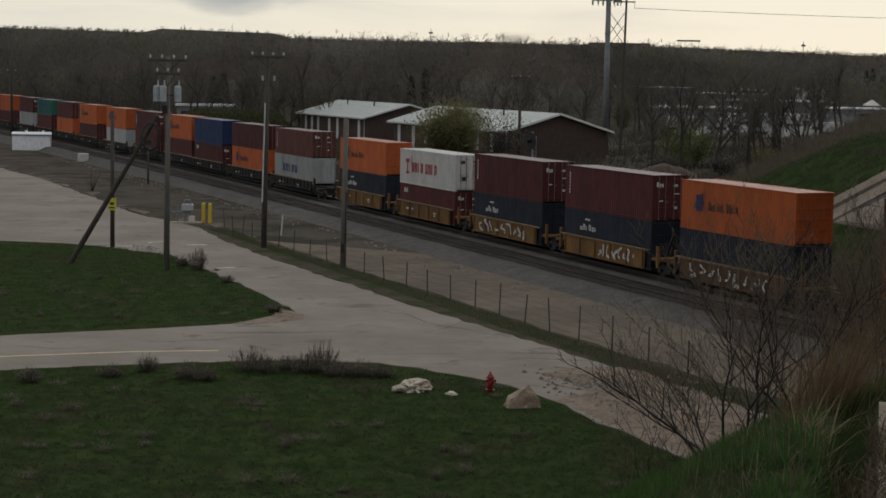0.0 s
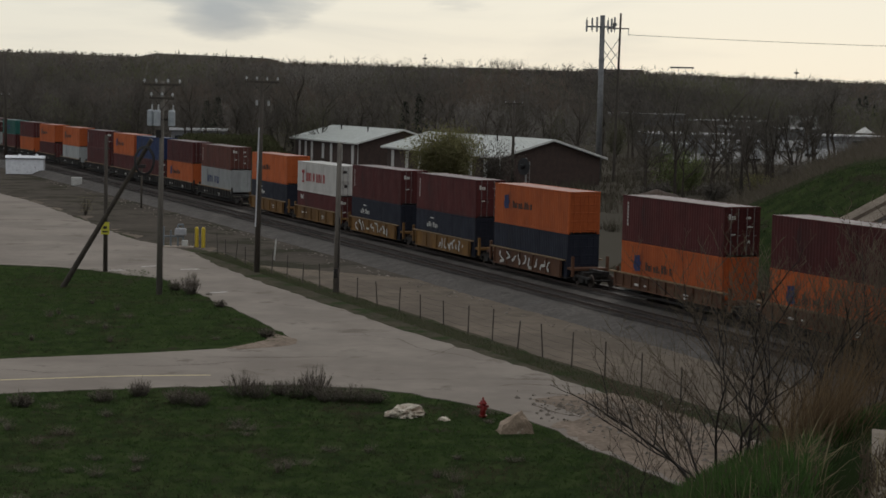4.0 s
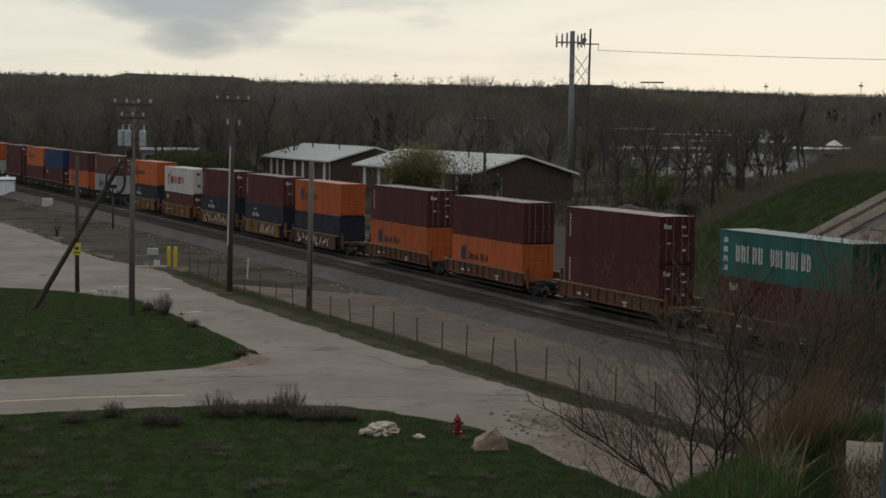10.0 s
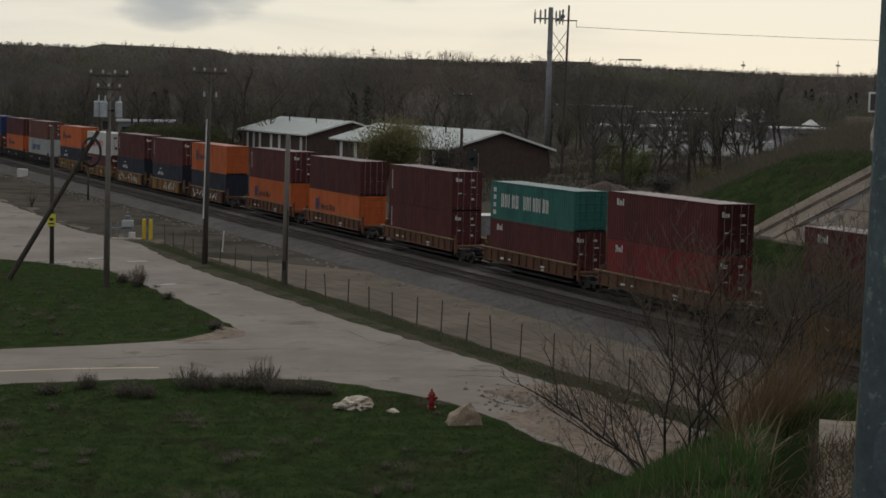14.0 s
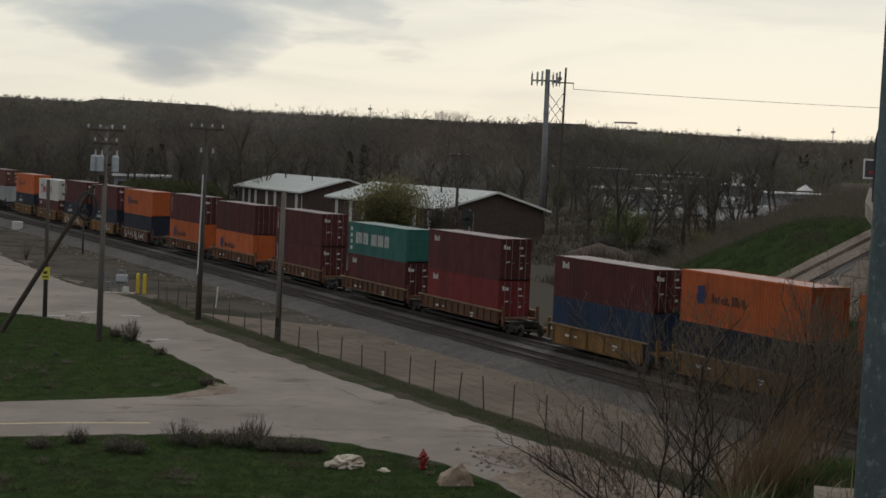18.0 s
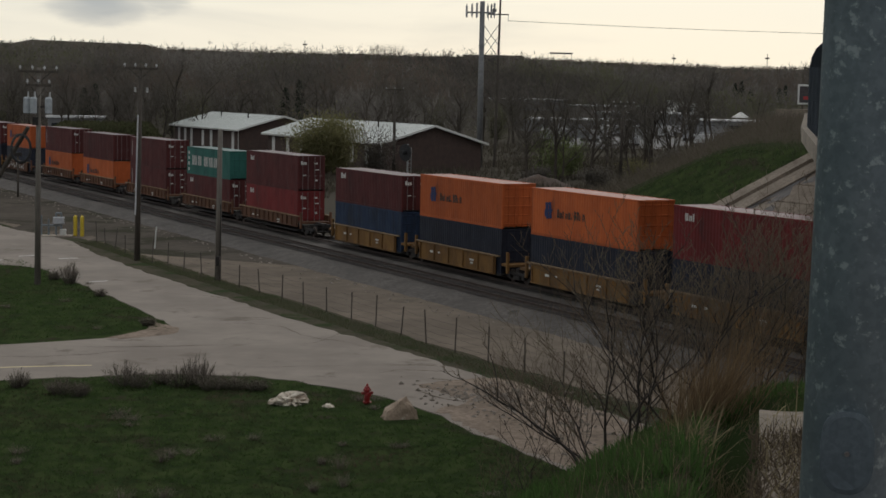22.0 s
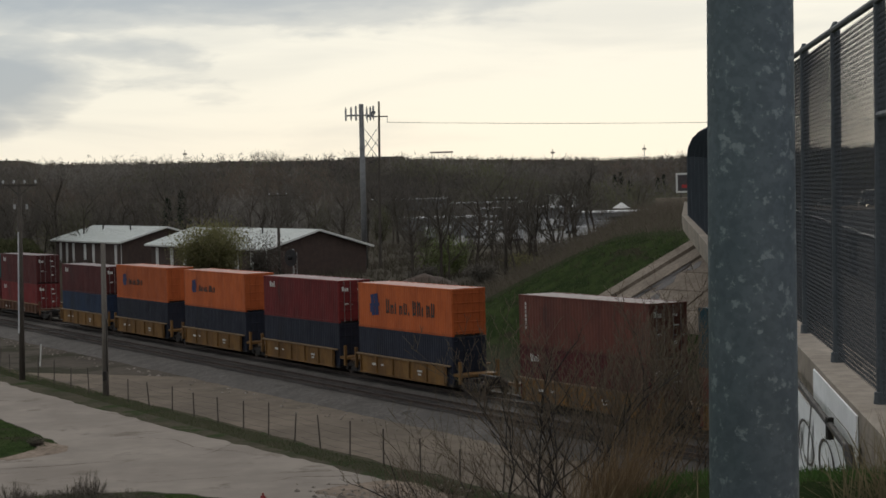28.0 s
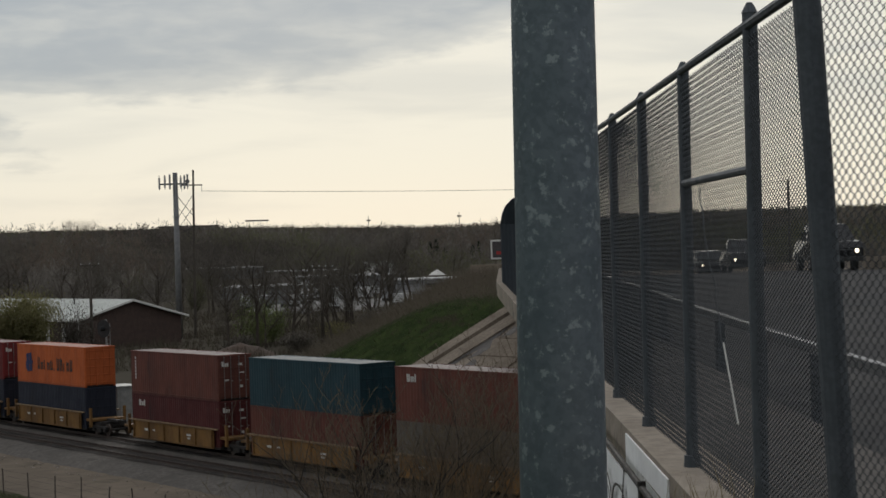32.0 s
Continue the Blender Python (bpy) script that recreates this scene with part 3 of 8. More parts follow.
def emblem_bm(y, z, s, x):
    """Two leaning blocks side by side, the plain form of a mark."""
    bm = bmesh.new()
    for k, (dy, lean) in enumerate(((0.3, 1), (-0.3, -1))):
        g = box_bm(x - 0.006, x + 0.006, y + dy * s - 0.26 * s, y + dy * s + 0.26 * s, z - 0.8 * s, z + 0.8 * s, 0, bm)
    box_bm(x - 0.007, x + 0.007, y - 0.75 * s, y + 0.75 * s, z - 0.16 * s, z + 0.12 * s, 0, bm)
    box_bm(x - 0.006, x + 0.006, y + 0.5 * s, y + 0.78 * s, z - 0.55 * s, z - 0.1 * s, 0, bm)
    bmesh.ops.rotate(bm, verts=bm.verts, cent=(x, y, z), matrix=Matrix.Rotation(radians(-6), 3, "X"))
    return bm


LABELS = {"orange": "orange", "maroon": "dark maroon", "red": "faded red", "brown": "rusty brown", "navy": "dark navy", "blue": "deep blue", "steelblue": "steel-blue", "teal": "teal green", "bluegreen": "blue-green", "white": "off-white", "grey": "pale grey", "dun": "dull grey-brown"}
LOGO_TEXT = {"": "", "emblem": ", blue mark", "big": ", large blue mark", "twoword": ", large white lettering", "redword": ", red lettering", "five": ", dark lettering", "corner": ", small white marks", "tail": ", white door marks", "sail": ", white lettering", "faded": ", faded lettering"}


def container(col, h, logo, where):
    c = empty("shipping_container")
    p = paint(col)
    tagged(c, LABELS[col] + " shipping container" + LOGO_TEXT[logo] + ", " + where, "shipping container", "containers on the train")
    for sg in (-1, 1):
        put("side_panel", cached(("side", h, sg), lambda: side_mesh(h, sg)), p, c)
        for z0, z1, nm in ((0.0, 0.15, "bottom_rail"), (h - 0.11, h, "top_rail")):
            put(nm, cached((nm, h, sg), lambda: to_mesh(nm, box_bm(sg * CW / 2 - 0.05, sg * CW / 2 + 0.05, -CL / 2 + 0.1, CL / 2 - 0.1, z0, z1, 0.01))), p, c, pose(-sg * 0.05, 0, 0))
        for e in (-1, 1):
            put("corner_post", cached(("post", h), lambda: cast_post(h)), p, c, pose(sg * (CW / 2 - 0.09), e * (CL / 2 - 0.09), 0))
    put("roof", cached(("roof", h), lambda: roof_mesh(h)), pale_roof(col), c)
    put("front_wall", cached(("front", h), lambda: to_mesh("front_wall", box_bm(-CW / 2 + 0.1, CW / 2 - 0.1, CL / 2 - 0.08, CL / 2 - 0.04, 0.05, h - 0.05))), p, c)
    put("door_header", cached(("header", h), lambda: to_mesh("door_header", box_bm(-CW / 2 + 0.1, CW / 2 - 0.1, -CL / 2 + 0.01, -CL / 2 + 0.12, h - 0.12, h - 0.01))), p, c)
    rod = steel_grey if col in ("maroon", "red", "white", "brown") else p
    for sx in (-1, 1):
        d = put("door", cached(("door", h), lambda: door_mesh(h)), p, c, pose(sx * 0.565, -CL / 2 + 0.02, 0))
        for rx in (-0.27, 0.2):
            put("lock_rod", cached(("rod", h), lambda: rod_mesh(h)), rod, d, pose(rx * sx, -0.045, 0))
    put("floor", cached(("floor", h), lambda: to_mesh("floor", box_bm(-CW / 2 + 0.08, CW / 2 - 0.08, -CL / 2 + 0.1, CL / 2 - 0.1, 0.06, 0.14))), dark_iron, c)
    X = -CW / 2 - 0.004
    if logo == "big":
        part("mark", emblem_bm(3.75, h * 0.53, 0.86, X), letter_blue, c, "dark blue plain mark")
        hs = [0.95, 0.6, 0.75, 0.6, 0.75, 0.2, 0.95, 0.95, 0.6, 0.75, 0.9]
        part("lettering", bars(word(2.1, h * 0.52, hs, 0.58, 0.13), X), letter_dark, c, "dark lettering as plain bars")
    elif logo in ("emblem", "faded"):
        part("mark", emblem_bm(3.95, h * 0.56, 0.62, X), letter_blue if logo == "emblem" else letter_dark, c, "dark plain mark")
        hs = [0.55, 0.36, 0.45, 0.36, 0.45, 0.15, 0.55, 0.55, 0.36, 0.45]
        part("lettering", bars(word(2.85, h * 0.52, hs, 0.33, 0.085), X), letter_dark, c, "faded dark lettering as plain bars")
    elif logo == "twoword":
        b = word(4.3, h * 0.52, [0.95] * 5, 0.55, 0.15) + word(0.95, h * 0.52, [0.95] * 8, 0.47, 0.13)
        part("lettering", bars(b, X), letter_white, c, "white lettering as plain bars")
        part("side_code", bars([(5.4, h - 0.55 - 0.52 * i, 0.42, 0.3) for i in range(4)], X), letter_white, c, "white code as plain bars")
    elif logo == "redword":
        b = word(3.2, h * 0.5, [0.85] * 4, 0.66, 0.18) + word(0.2, h * 0.5, [0.85] * 4, 0.66, 0.18)
        part("lettering", bars(b, X), letter_red, c, "red lettering as plain bars")
        part("mark", bars([(4.3, h * 0.5, 0.22, 1.2), (4.3, h * 0.5 + 0.5, 0.8, 0.3), (4.3, h * 0.5 - 0.5, 0.6, 0.2)], X), letter_red, c, "red plain mark")
        part("door_marking", door_bars([(-0.6, 0.8, 0.4, 0.25), (0.5, 0.82, 0.5, 0.12), (0.5, 0.7, 0.4, 0.12), (-0.5, 0.35, 0.3, 0.3), (0.55, 0.5, 0.35, 0.2)], h), letter_dark, c, "dark door markings as plain bars")
    elif logo == "five":
        part("lettering", bars(word(3.2, h * 0.5, [0.8] * 5, 1.0, 0.24), X), letter_blue, c, "dark blue lettering as plain bars")
    elif logo == "corner":
        part("lettering", bars(word(4.9, h * 0.8, [0.42, 0.3, 0.42], 0.36, 0.12), X), letter_white, c, "white letters as plain bars")
    elif logo == "sail":
        part("lettering", bars(word(3.6, h * 0.62, [0.25, 0.42, 0.3, 0.42, 0.3, 0.3], 0.42, 0.12) + [(2.6, h * 0.8, 0.7, 0.12)], X), letter_white, c, "white letters as plain bars")
    if logo in ("tail", "corner"):
        part("door_marking", door_bars([(-0.85, 0.8, 0.16, 0.3), (-0.68, 0.78, 0.12, 0.22), (-0.52, 0.78, 0.14, 0.22), (0.4, 0.78, 0.3, 0.14), (0.5, 0.6, 0.36, 0.08), (-0.6, 0.45, 0.3, 0.08), (0.45, 0.3, 0.2, 0.16)], h), letter_white, c, "white door markings as plain bars")
    if logo == "tail":
        part("side_code", bars([(5.35, h - 0.5 - 0.22 * i, 0.14, 0.16) for i in range(7)], X), letter_white, c, "white upright code as plain bars")
    for o in c.children:
        if o.name.split(".")[0] in ("lettering", "door_marking", "side_code", "mark"):
            o["kind"] = "stuff"
    return c


def door_bars(boxes, h):
    bm = bmesh.new()
    y = -CL / 2 - 0.005
    for x, zf, w, hh in boxes:
        box_bm(x - w / 2, x + w / 2, y - 0.006, y + 0.006, zf * h - hh / 2, zf * h + hh / 2, 0, bm)
    return bm


def scrawl_bm(seed, x, y0, y1, z0, z1, n=7, w=0.1):
    """Loose painted strokes on a car side."""
    rnd = random.Random(seed)
    bm = bmesh.new()
    step = (y1 - y0) / n
    for i in range(n):
        y = y0 + step * (i + 0.5)
        p = [(y + rnd.uniform(-0.5, 0.5) * step, z0 + (z1 - z0) * rnd.random()) for _ in range(4)]
        p.sort(key=lambda q: q[1] * (1 if i % 2 else -1))
        for (ya, za), (yb, zb) in zip(p, p[1:]):
            d = Vector((0, yb - ya, zb - za))
            if d.length < 0.05:
                continue
            q = Vector((0, -d.z, d.y)).normalized() * w * rnd.uniform(0.6, 1.2)
            vs = [bm.verts.new((x, ya + q.y, za + q.z)), bm.verts.new((x, yb + q.y, zb + q.z)), bm.verts.new((x, yb - q.y, zb - q.z)), bm.verts.new((x, ya - q.y, za - q.z))]
            f = bm.faces.new(vs)
            f.normal_update()
            if f.normal.x > 0:
                f.normal_flip()
    return bm


SILL_TOP = 2.14 - RAIL_Z
pale_edge = mat("pale_sill_edge", (0.24, 0.16, 0.085), (0.17, 0.11, 0.06), rough=0.8, scale=1.5, fine=0.4)


def well_car(col, style, seed, graffiti):
    """One platform of an articulated well car: origin on the rail under its middle."""
    car = empty("well_car")
    word_ = {"yellow": "weathered yellow", "rust": "rust-brown", "black": "sooty black"}[col]
    tagged(car, word_ + " railway well car" + (" with painted scrawl" if graffiti else "") + " on steel bogies", "railway car", "cars of the freight train")
    p = paint(col)
    top, bot = SILL_TOP, 0.42
    half = 5.6 if style == "well" else 6.6
    for sg in (-1, 1):
        put("side_sill", cached(("sill", style, sg), lambda: to_mesh("side_sill", box_bm(sg * 1.36 - 0.03, sg * 1.36 + 0.03, -half, half, bot if style == "well" else 0.75, top, 0.01))), p, car)
        put("top_flange", cached(("flange", style, sg), lambda: to_mesh("top_flange", box_bm(sg * 1.40 - 0.1, sg * 1.40 + 0.1, -half - 0.5, half + 0.5, top, top + 0.09, 0.01))), pale_edge, car, label="paint worn to a pale line along its edge")
        put("bottom_flange", cached(("bflange", style, sg), lambda: to_mesh("bottom_flange", box_bm(sg * 1.40 - 0.08, sg * 1.40 + 0.08, -half, half, (bot if style == "well" else 0.75) - 0.08, bot if style == "well" else 0.75, 0.01))), p, car)
        n = 6 if style == "well" else 13
        for i in range(n):
            y = -half + 0.15 + (2 * half - 0.3) * i / (n - 1)
            put("rib", cached(("rib", style, sg), lambda: to_mesh("rib", box_bm(sg * 1.43 - 0.05, sg * 1.43 + 0.05, -0.05, 0.05, bot if style == "well" else 0.75, top, 0))), p, car, pose(0, y, 0))
    for e in (-1, 1):
        ye = e * 6.75
        put("end_platform", cached(("endp", style, e), lambda: to_mesh("end_platform", box_bm(-1.25, 1.25, ye - 0.55, ye + 0.55, 0.95, 1.12, 0.02))), p, car)
        put("end_post", cached(("endq", e), lambda: to_mesh("end_post", box_bm(-1.4, -1.22, ye - 0.5, ye - 0.3, 0.55, 1.9, 0.02))), p, car)
        put("end_post", cached(("endr", e), lambda: to_mesh("end_post", box_bm(1.22, 1.4, ye - 0.5, ye - 0.3, 0.55, 1.9, 0.02))), p, car)
    put("well_floor", cached("wellfloor", lambda: to_mesh("well_floor", box_bm(-1.3, 1.3, -6.3, 6.3, 0.3, 0.42, 0.02))), dark_iron, car)
    if graffiti:
        part("painted_scrawl", scrawl_bm(seed, -1.485, -4.5, 4.5 if seed % 2 else 0.5, 0.5, 1.4, 9, 0.09), letter_white, car, "pale painted strokes")
    else:
        part("stencil", bars([(3.5, 1.0, 0.5, 0.14), (2.4, 1.02, 0.3, 0.1), (-2.5, 1.0, 0.6, 0.12), (-2.5, 0.8, 0.4, 0.1)], -1.486), letter_white, car, "small white stencil as plain bars")
    for o in car.children:
        if o.name.split(".")[0] in ("painted_scrawl", "stencil"):
            o["kind"] = "stuff"
    # bogie under the joint at the -y end
    b = put("bogie", cached("bogieframe", bogie_frame), dark_iron, car, pose(0, -7.9, 0), "dark steel bogie")
    for sx in (-1, 1):
        for yy in (-0.9, 0.9):
            put("wheel", cached("wheel", wheel_mesh), rail_mat, b, pose(sx * 0.75, yy, 0.42))
    return car


def bogie_frame():
    bm = bmesh.new()
    for sx in (-1, 1):
        box_bm(sx * 1.0 - 0.09, sx * 1.0 + 0.09, -1.3, 1.3, 0.5, 0.68, 0.03, bm)
        box_bm(sx * 1.0 - 0.1, sx * 1.0 + 0.1, -0.4, 0.4, 0.22, 0.5, 0.03, bm)
        for yy in (-0.9, 0.9):
            box_bm(sx * 1.0 - 0.12, sx * 1.0 + 0.12, yy - 0.17, yy + 0.17, 0.28, 0.56, 0.03, bm)
        for yy in (-0.2, 0.0, 0.2):
            tube_bm((sx * 1.0, yy, 0.24), (sx * 1.0, yy, 0.6), 0.08, n=8, bm=bm)
    box_bm(-1.0, 1.0, -0.2, 0.2, 0.55, 0.95, 0.03, bm)
    for yy in (-0.9, 0.9):
        tube_bm((-0.8, yy, 0.42), (0.8, yy, 0.42), 0.08, n=8, bm=bm)
    box_bm(-0.15, 0.15, -1.2, 1.2, 0.9, 1.1, 0.03, bm)
    return to_mesh("bogie", bm)


def wheel_mesh():
    bm = tube_bm((-0.06, 0, 0), (0.06, 0, 0), 0.42, n=20)
    tube_bm((-0.085, 0, 0), (0.085, 0, 0), 0.14, n=10, bm=bm)
    return to_mesh("wheel", bm)


S8, S9 = 2.59, 2.896
# away-end place along the line at 0 s, upper and lower container (colour, height, lettering), car colour, painted scrawl, top
CONSIST = [
    (285.0, ("orange", S9, "faded"), ("maroon", S8, ""), "black", 0),
    (268.5, ("maroon", S8, ""), ("maroon", S8, ""), "black", 0),
    (252.2, ("orange", S9, ""), ("maroon", S8, ""), "black", 0),
    (233.0, ("maroon", S8, "tail"), ("grey", S8, ""), "black", 0),
    (216.9, ("teal", S8, "five"), ("maroon", S8, ""), "black", 0),
    (200.2, ("maroon", S8, ""), ("orange", S8, ""), "black", 0),
    (183.0, ("orange", S9, "faded"), ("maroon", S8, ""), "black", 0),
    (164.4, ("orange", S9, "faded"), ("grey", S8, ""), "black", 0),
    (146.6, ("maroon", S8, "tail"), ("maroon", S8, ""), "black", 0),
    (129.5, ("orange", S9, "emblem"), ("maroon", S8, ""), "black", 0),
    (116.0, ("blue", S9, ""), ("maroon", S8, "corner"), "black", 0),
    (99.7, ("maroon", S8, ""), ("orange", S8, "emblem"), "black", 0),
    (83.6, ("brown", S8, "tail"), ("grey", S8, "five"), "black", 0),
    (63.2, ("orange", S9, "faded"), ("navy", S9, "sail"), "yellow", 0),
    (47.6, ("white", S9, "redword"), ("maroon", S8, "corner"), "yellow", 0),
    (31.7, ("maroon", S9, "tail"), ("navy", S9, "sail"), "yellow", 3),
    (15.9, ("maroon", S9, "tail"), ("navy", S9, "sail"), "yellow", 4),
    (0.2, ("orange", S9, "emblem"), ("navy", S9, ""), "rust", 5),
    (-19.65, ("maroon", S9, "tail"), ("orange", S9, "emblem"), "rust", 0),
    (-36.7, ("maroon", S9, ""), ("orange", S9, "emblem"), "rust", 0),
    (-55.2, ("maroon", S9, "tail"), ("maroon", S8, "tail"), "rust", 0),
    (-73.9, ("teal", S8, "twoword"), ("maroon", S8, "corner"), "rust", 0),
    (-90.4, ("maroon", S9, "corner"), ("red", S8, "corner"), "rust", 0),
    (-110.6, ("maroon", S8, "corner"), ("steelblue", S9, ""), "yellow", 0),
    (-125.85, ("orange", S9, "emblem"), ("navy", S9, ""), "yellow", 0),
    (-141.85, ("orange", S9, "emblem"), ("navy", S9, ""), "yellow", 0),
    (-157.5, ("red", S9, "corner"), ("navy", S9, ""), "yellow", 0),
    (-172.6, ("orange", S9, "big"), ("navy", S9, ""), "yellow", 0),
    (-192.3, ("brown", S9, "tail"), ("maroon", S9, "corner"), "yellow", 0),
    (-208.4, ("bluegreen", S9, ""), ("brown", S9, ""), "yellow", 0),
    (-224.0, ("brown", S9, "corner"), ("dun", S9, ""), "yellow", 0),
    (-240.5, ("maroon", S9, ""), ("maroon", S9, ""), "yellow", 0),
]
TRAIN = []


def make_train():
    for i, (s, up, lo, car_col, scr) in enumerate(CONSIST):
        well = car_col == "yellow" or i == 17
        top = {18: 7.1, 20: 7.1, 21: 6.8, 22: 7.1}.get(i, 7.0)
        base = 0.42 if well else (top - RAIL_Z - up[1] - lo[1])
        car = well_car(car_col, "well" if well else "sill", i, bool(scr))
        low = container(*lo, "low in a railway car")
        upp = container(*up, "stacked on another")
        TRAIN.append((s - CL / 2, ((car, RAIL_Z), (low, RAIL_Z + base), (upp, RAIL_Z + base + lo[1]))))


make_train()


def train_run(t):
    """Metres that the train has gone at t seconds."""
    return 6.6 * t - 0.005 * max(t - 16, 0) ** 2

# ---- bridge ----
concrete = mat("concrete", (0.33, 0.28, 0.225), (0.26, 0.22, 0.178), rough=0.92, scale=0.8, fine=0.35, bump=0.3, bscale=22, stain=(0.16, 0.14, 0.115), stain_scale=0.9, stain_at=0.58, spec=0.2)
deck_mat = mat("bridge_asphalt", (0.042, 0.042, 0.044), (0.056, 0.055, 0.054), rough=0.92, spec=0.08, scale=0.6, fine=0.3, bump=0.3, bscale=30)
walk_mat = mat("footway_concrete", (0.13, 0.12, 0.11), (0.10, 0.094, 0.088), rough=0.95, scale=0.9, fine=0.3, spec=0.05)
white_paint = mat("white_wall_paint", (0.87, 0.87, 0.86), (0.80, 0.80, 0.79), rough=0.7, scale=1.2, fine=0.1, bump=0.1, stain=(0.52, 0.52, 0.51), stain_scale=1.4, stain_at=0.62)
fence_steel = mat("dark_galvanised", (0.085, 0.097, 0.107), (0.065, 0.075, 0.083), rough=0.65, metal=0.3, scale=5, fine=0.3)
wire_mat = mat("chain_wire", (0.050, 0.055, 0.060), (0.038, 0.042, 0.046), rough=0.7, metal=0.2, scale=9)


def crest(D):
    """Height of the parapet's top."""
    return 11.38 + 0.010 * min(max(D, -20), 60) + 0.2 * smooth01(14, 48, D) - 2.2 * smooth01(60, 170, D)


def bend(D, lat):
    """The roadway swings slightly to the right past the first span."""
    if D <= 45:
        return along(D, lat)
    return along(45, lat) + (AD * math.cos(radians(2.0)) + AL * math.sin(radians(2.0))) * (D - 45)


def strip(name, lat0, lat1, z0, z1, D0, D1, step, material, parent=None, label=""):
    """A bar along the bridge between two offsets; z0 and z1 are counted from the parapet's top."""
    rows = []
    n = max(2, int((D1 - D0) / step))
    for i in range(n + 1):
        D = D0 + (D1 - D0) * i / n
        c = crest(D)
        row = []
        for la, z in ((lat0, z0), (lat0, z1), (lat1, z1), (lat1, z0)):
            p = bend(D, la)
            row.append((p.x, p.y, c + z))
        rows.append(row)
    me = bar_mesh(name, rows, True)
    bm = bmesh.new()
    bm.from_mesh(me)
    bm.verts.ensure_lookup_table()
    bm.faces.new(bm.verts[:4])
    bm.faces.new(list(reversed(bm.verts[-4:])))
    bmesh.ops.recalc_face_normals(bm, faces=bm.faces)
    bm.to_mesh(me)
    bm.free()
    return put(name, me, material, parent, None, label)


PL = 1.46
bridge = empty("bridge")
tagged(bridge, "concrete road bridge over the railway", "bridge", kind="structure")
strip("deck", PL + 1.4, PL + 14.9, -1.75, -0.56, 15.5, 116, 4, concrete, bridge)
strip("roadway", PL + 1.9, PL + 14.5, -0.56, -0.50, -40, 560, 6, deck_mat, bridge, "grey asphalt roadway")
strip("footway", PL + 0.3, PL + 1.9, -0.8, -0.38, -40, 120, 4, walk_mat, bridge, "grey concrete footway")
strip("walkway_slab", PL + 0.55, PL + 1.4, -0.80, -0.57, 17, 118, 3, concrete, bridge, "thin cantilevered concrete slab")
strip("parapet", PL - 0.17, PL + 0.16, -0.36, -0.20, 6.6, 118, 1.5, concrete, bridge)
strip("parapet_cap", PL - 0.18, PL + 0.21, -0.20, 0.0, 6.6, 118, 1.2, concrete, bridge, "worn concrete coping")
strip("far_parapet", PL + 14.6, PL + 14.9, -0.85, 0.0, -30, 118, 4, concrete, bridge)
strip("girder", PL + 1.6, PL + 2.1, -2.9, -1.75, 17, 112, 4, concrete, bridge)
strip("girder", PL + 6.0, PL + 6.6, -2.9, -1.75, 17, 112, 4, concrete, bridge)
strip("girder", PL + 12.4, PL + 13.0, -2.9, -1.75, 17, 112, 4, concrete, bridge)
strip("guard_rail", PL + 2.0, PL + 2.08, 0.2, 0.3, -12, 300, 3, mat("rail_galv", (0.125, 0.132, 0.136), (0.095, 0.10, 0.105), rough=0.5, metal=0.5, scale=4), bridge, "galvanised steel traffic rail")
for D in [-10 + 3.0 * i for i in range(100)]:
    p = bend(D, PL + 2.12)
    put("rail_post", cached("railpost", lambda: to_mesh("rail_post", box_bm(-0.05, 0.05, -0.05, 0.05, -0.55, 0.25))), fence_steel, bridge, pose(p.x, p.y, crest(D)))
for D in (52, 72, 97):
    for la in (PL + 2.0, PL + 6.3, PL + 12.2):
        p = bend(D, la)
        part("column", tube_bm((p.x, p.y, -0.2), (p.x, p.y, crest(D) - 3.3), 0.5, n=16), concrete, bridge)
    a, b = bend(D, PL + 1.5), bend(D, PL + 13)
    bm = box_bm(-0.5, 0.5, 0, (b - a).length, crest(D) - 3.5, crest(D) - 2.85, 0.05)
    part("pier_cap", bm, concrete, bridge, m=Matrix.Translation(a) @ (b - a).to_track_quat("Y", "Z").to_matrix().to_4x4())

# wing wall below the near end of the parapet, painted white
WALL_D0, WALL_D1 = 8.6, 24.0
wing = empty("wing_wall")
tagged(wing, "concrete wing wall painted white with dark scrawl", "wall", kind="structure")
strip("wall_body", PL - 0.14, PL + 0.3, -5.5, -0.364, WALL_D0, WALL_D1, 2, concrete, wing)
strip("white_panel", PL - 0.172, PL - 0.145, -5.2, -0.372, 12.7, WALL_D1, 2, white_paint, wing, "flaking white paint")
strip("white_panel", PL - 0.196, PL - 0.184, -5.2, -0.03, 10.3, 12.7, 1, white_paint, wing, "flaking white paint up to the coping")

# far slope paving and bank wall beyond the railway
PAVE_FOOT = 0.33


def pave_edge(f):
    """Offset of the paving's free edge, f of the way up the slope."""
    return -10.8 + 19.0 * f


def on_paving(x, y):
    f = ((x - T0.x) * math.cos(HD) + (y - T0.y) * math.sin(HD) - 7) / 17.5
    return f > PAVE_FOOT - 0.02 and x * AL.x + y * AL.y > pave_edge(f) - 0.3


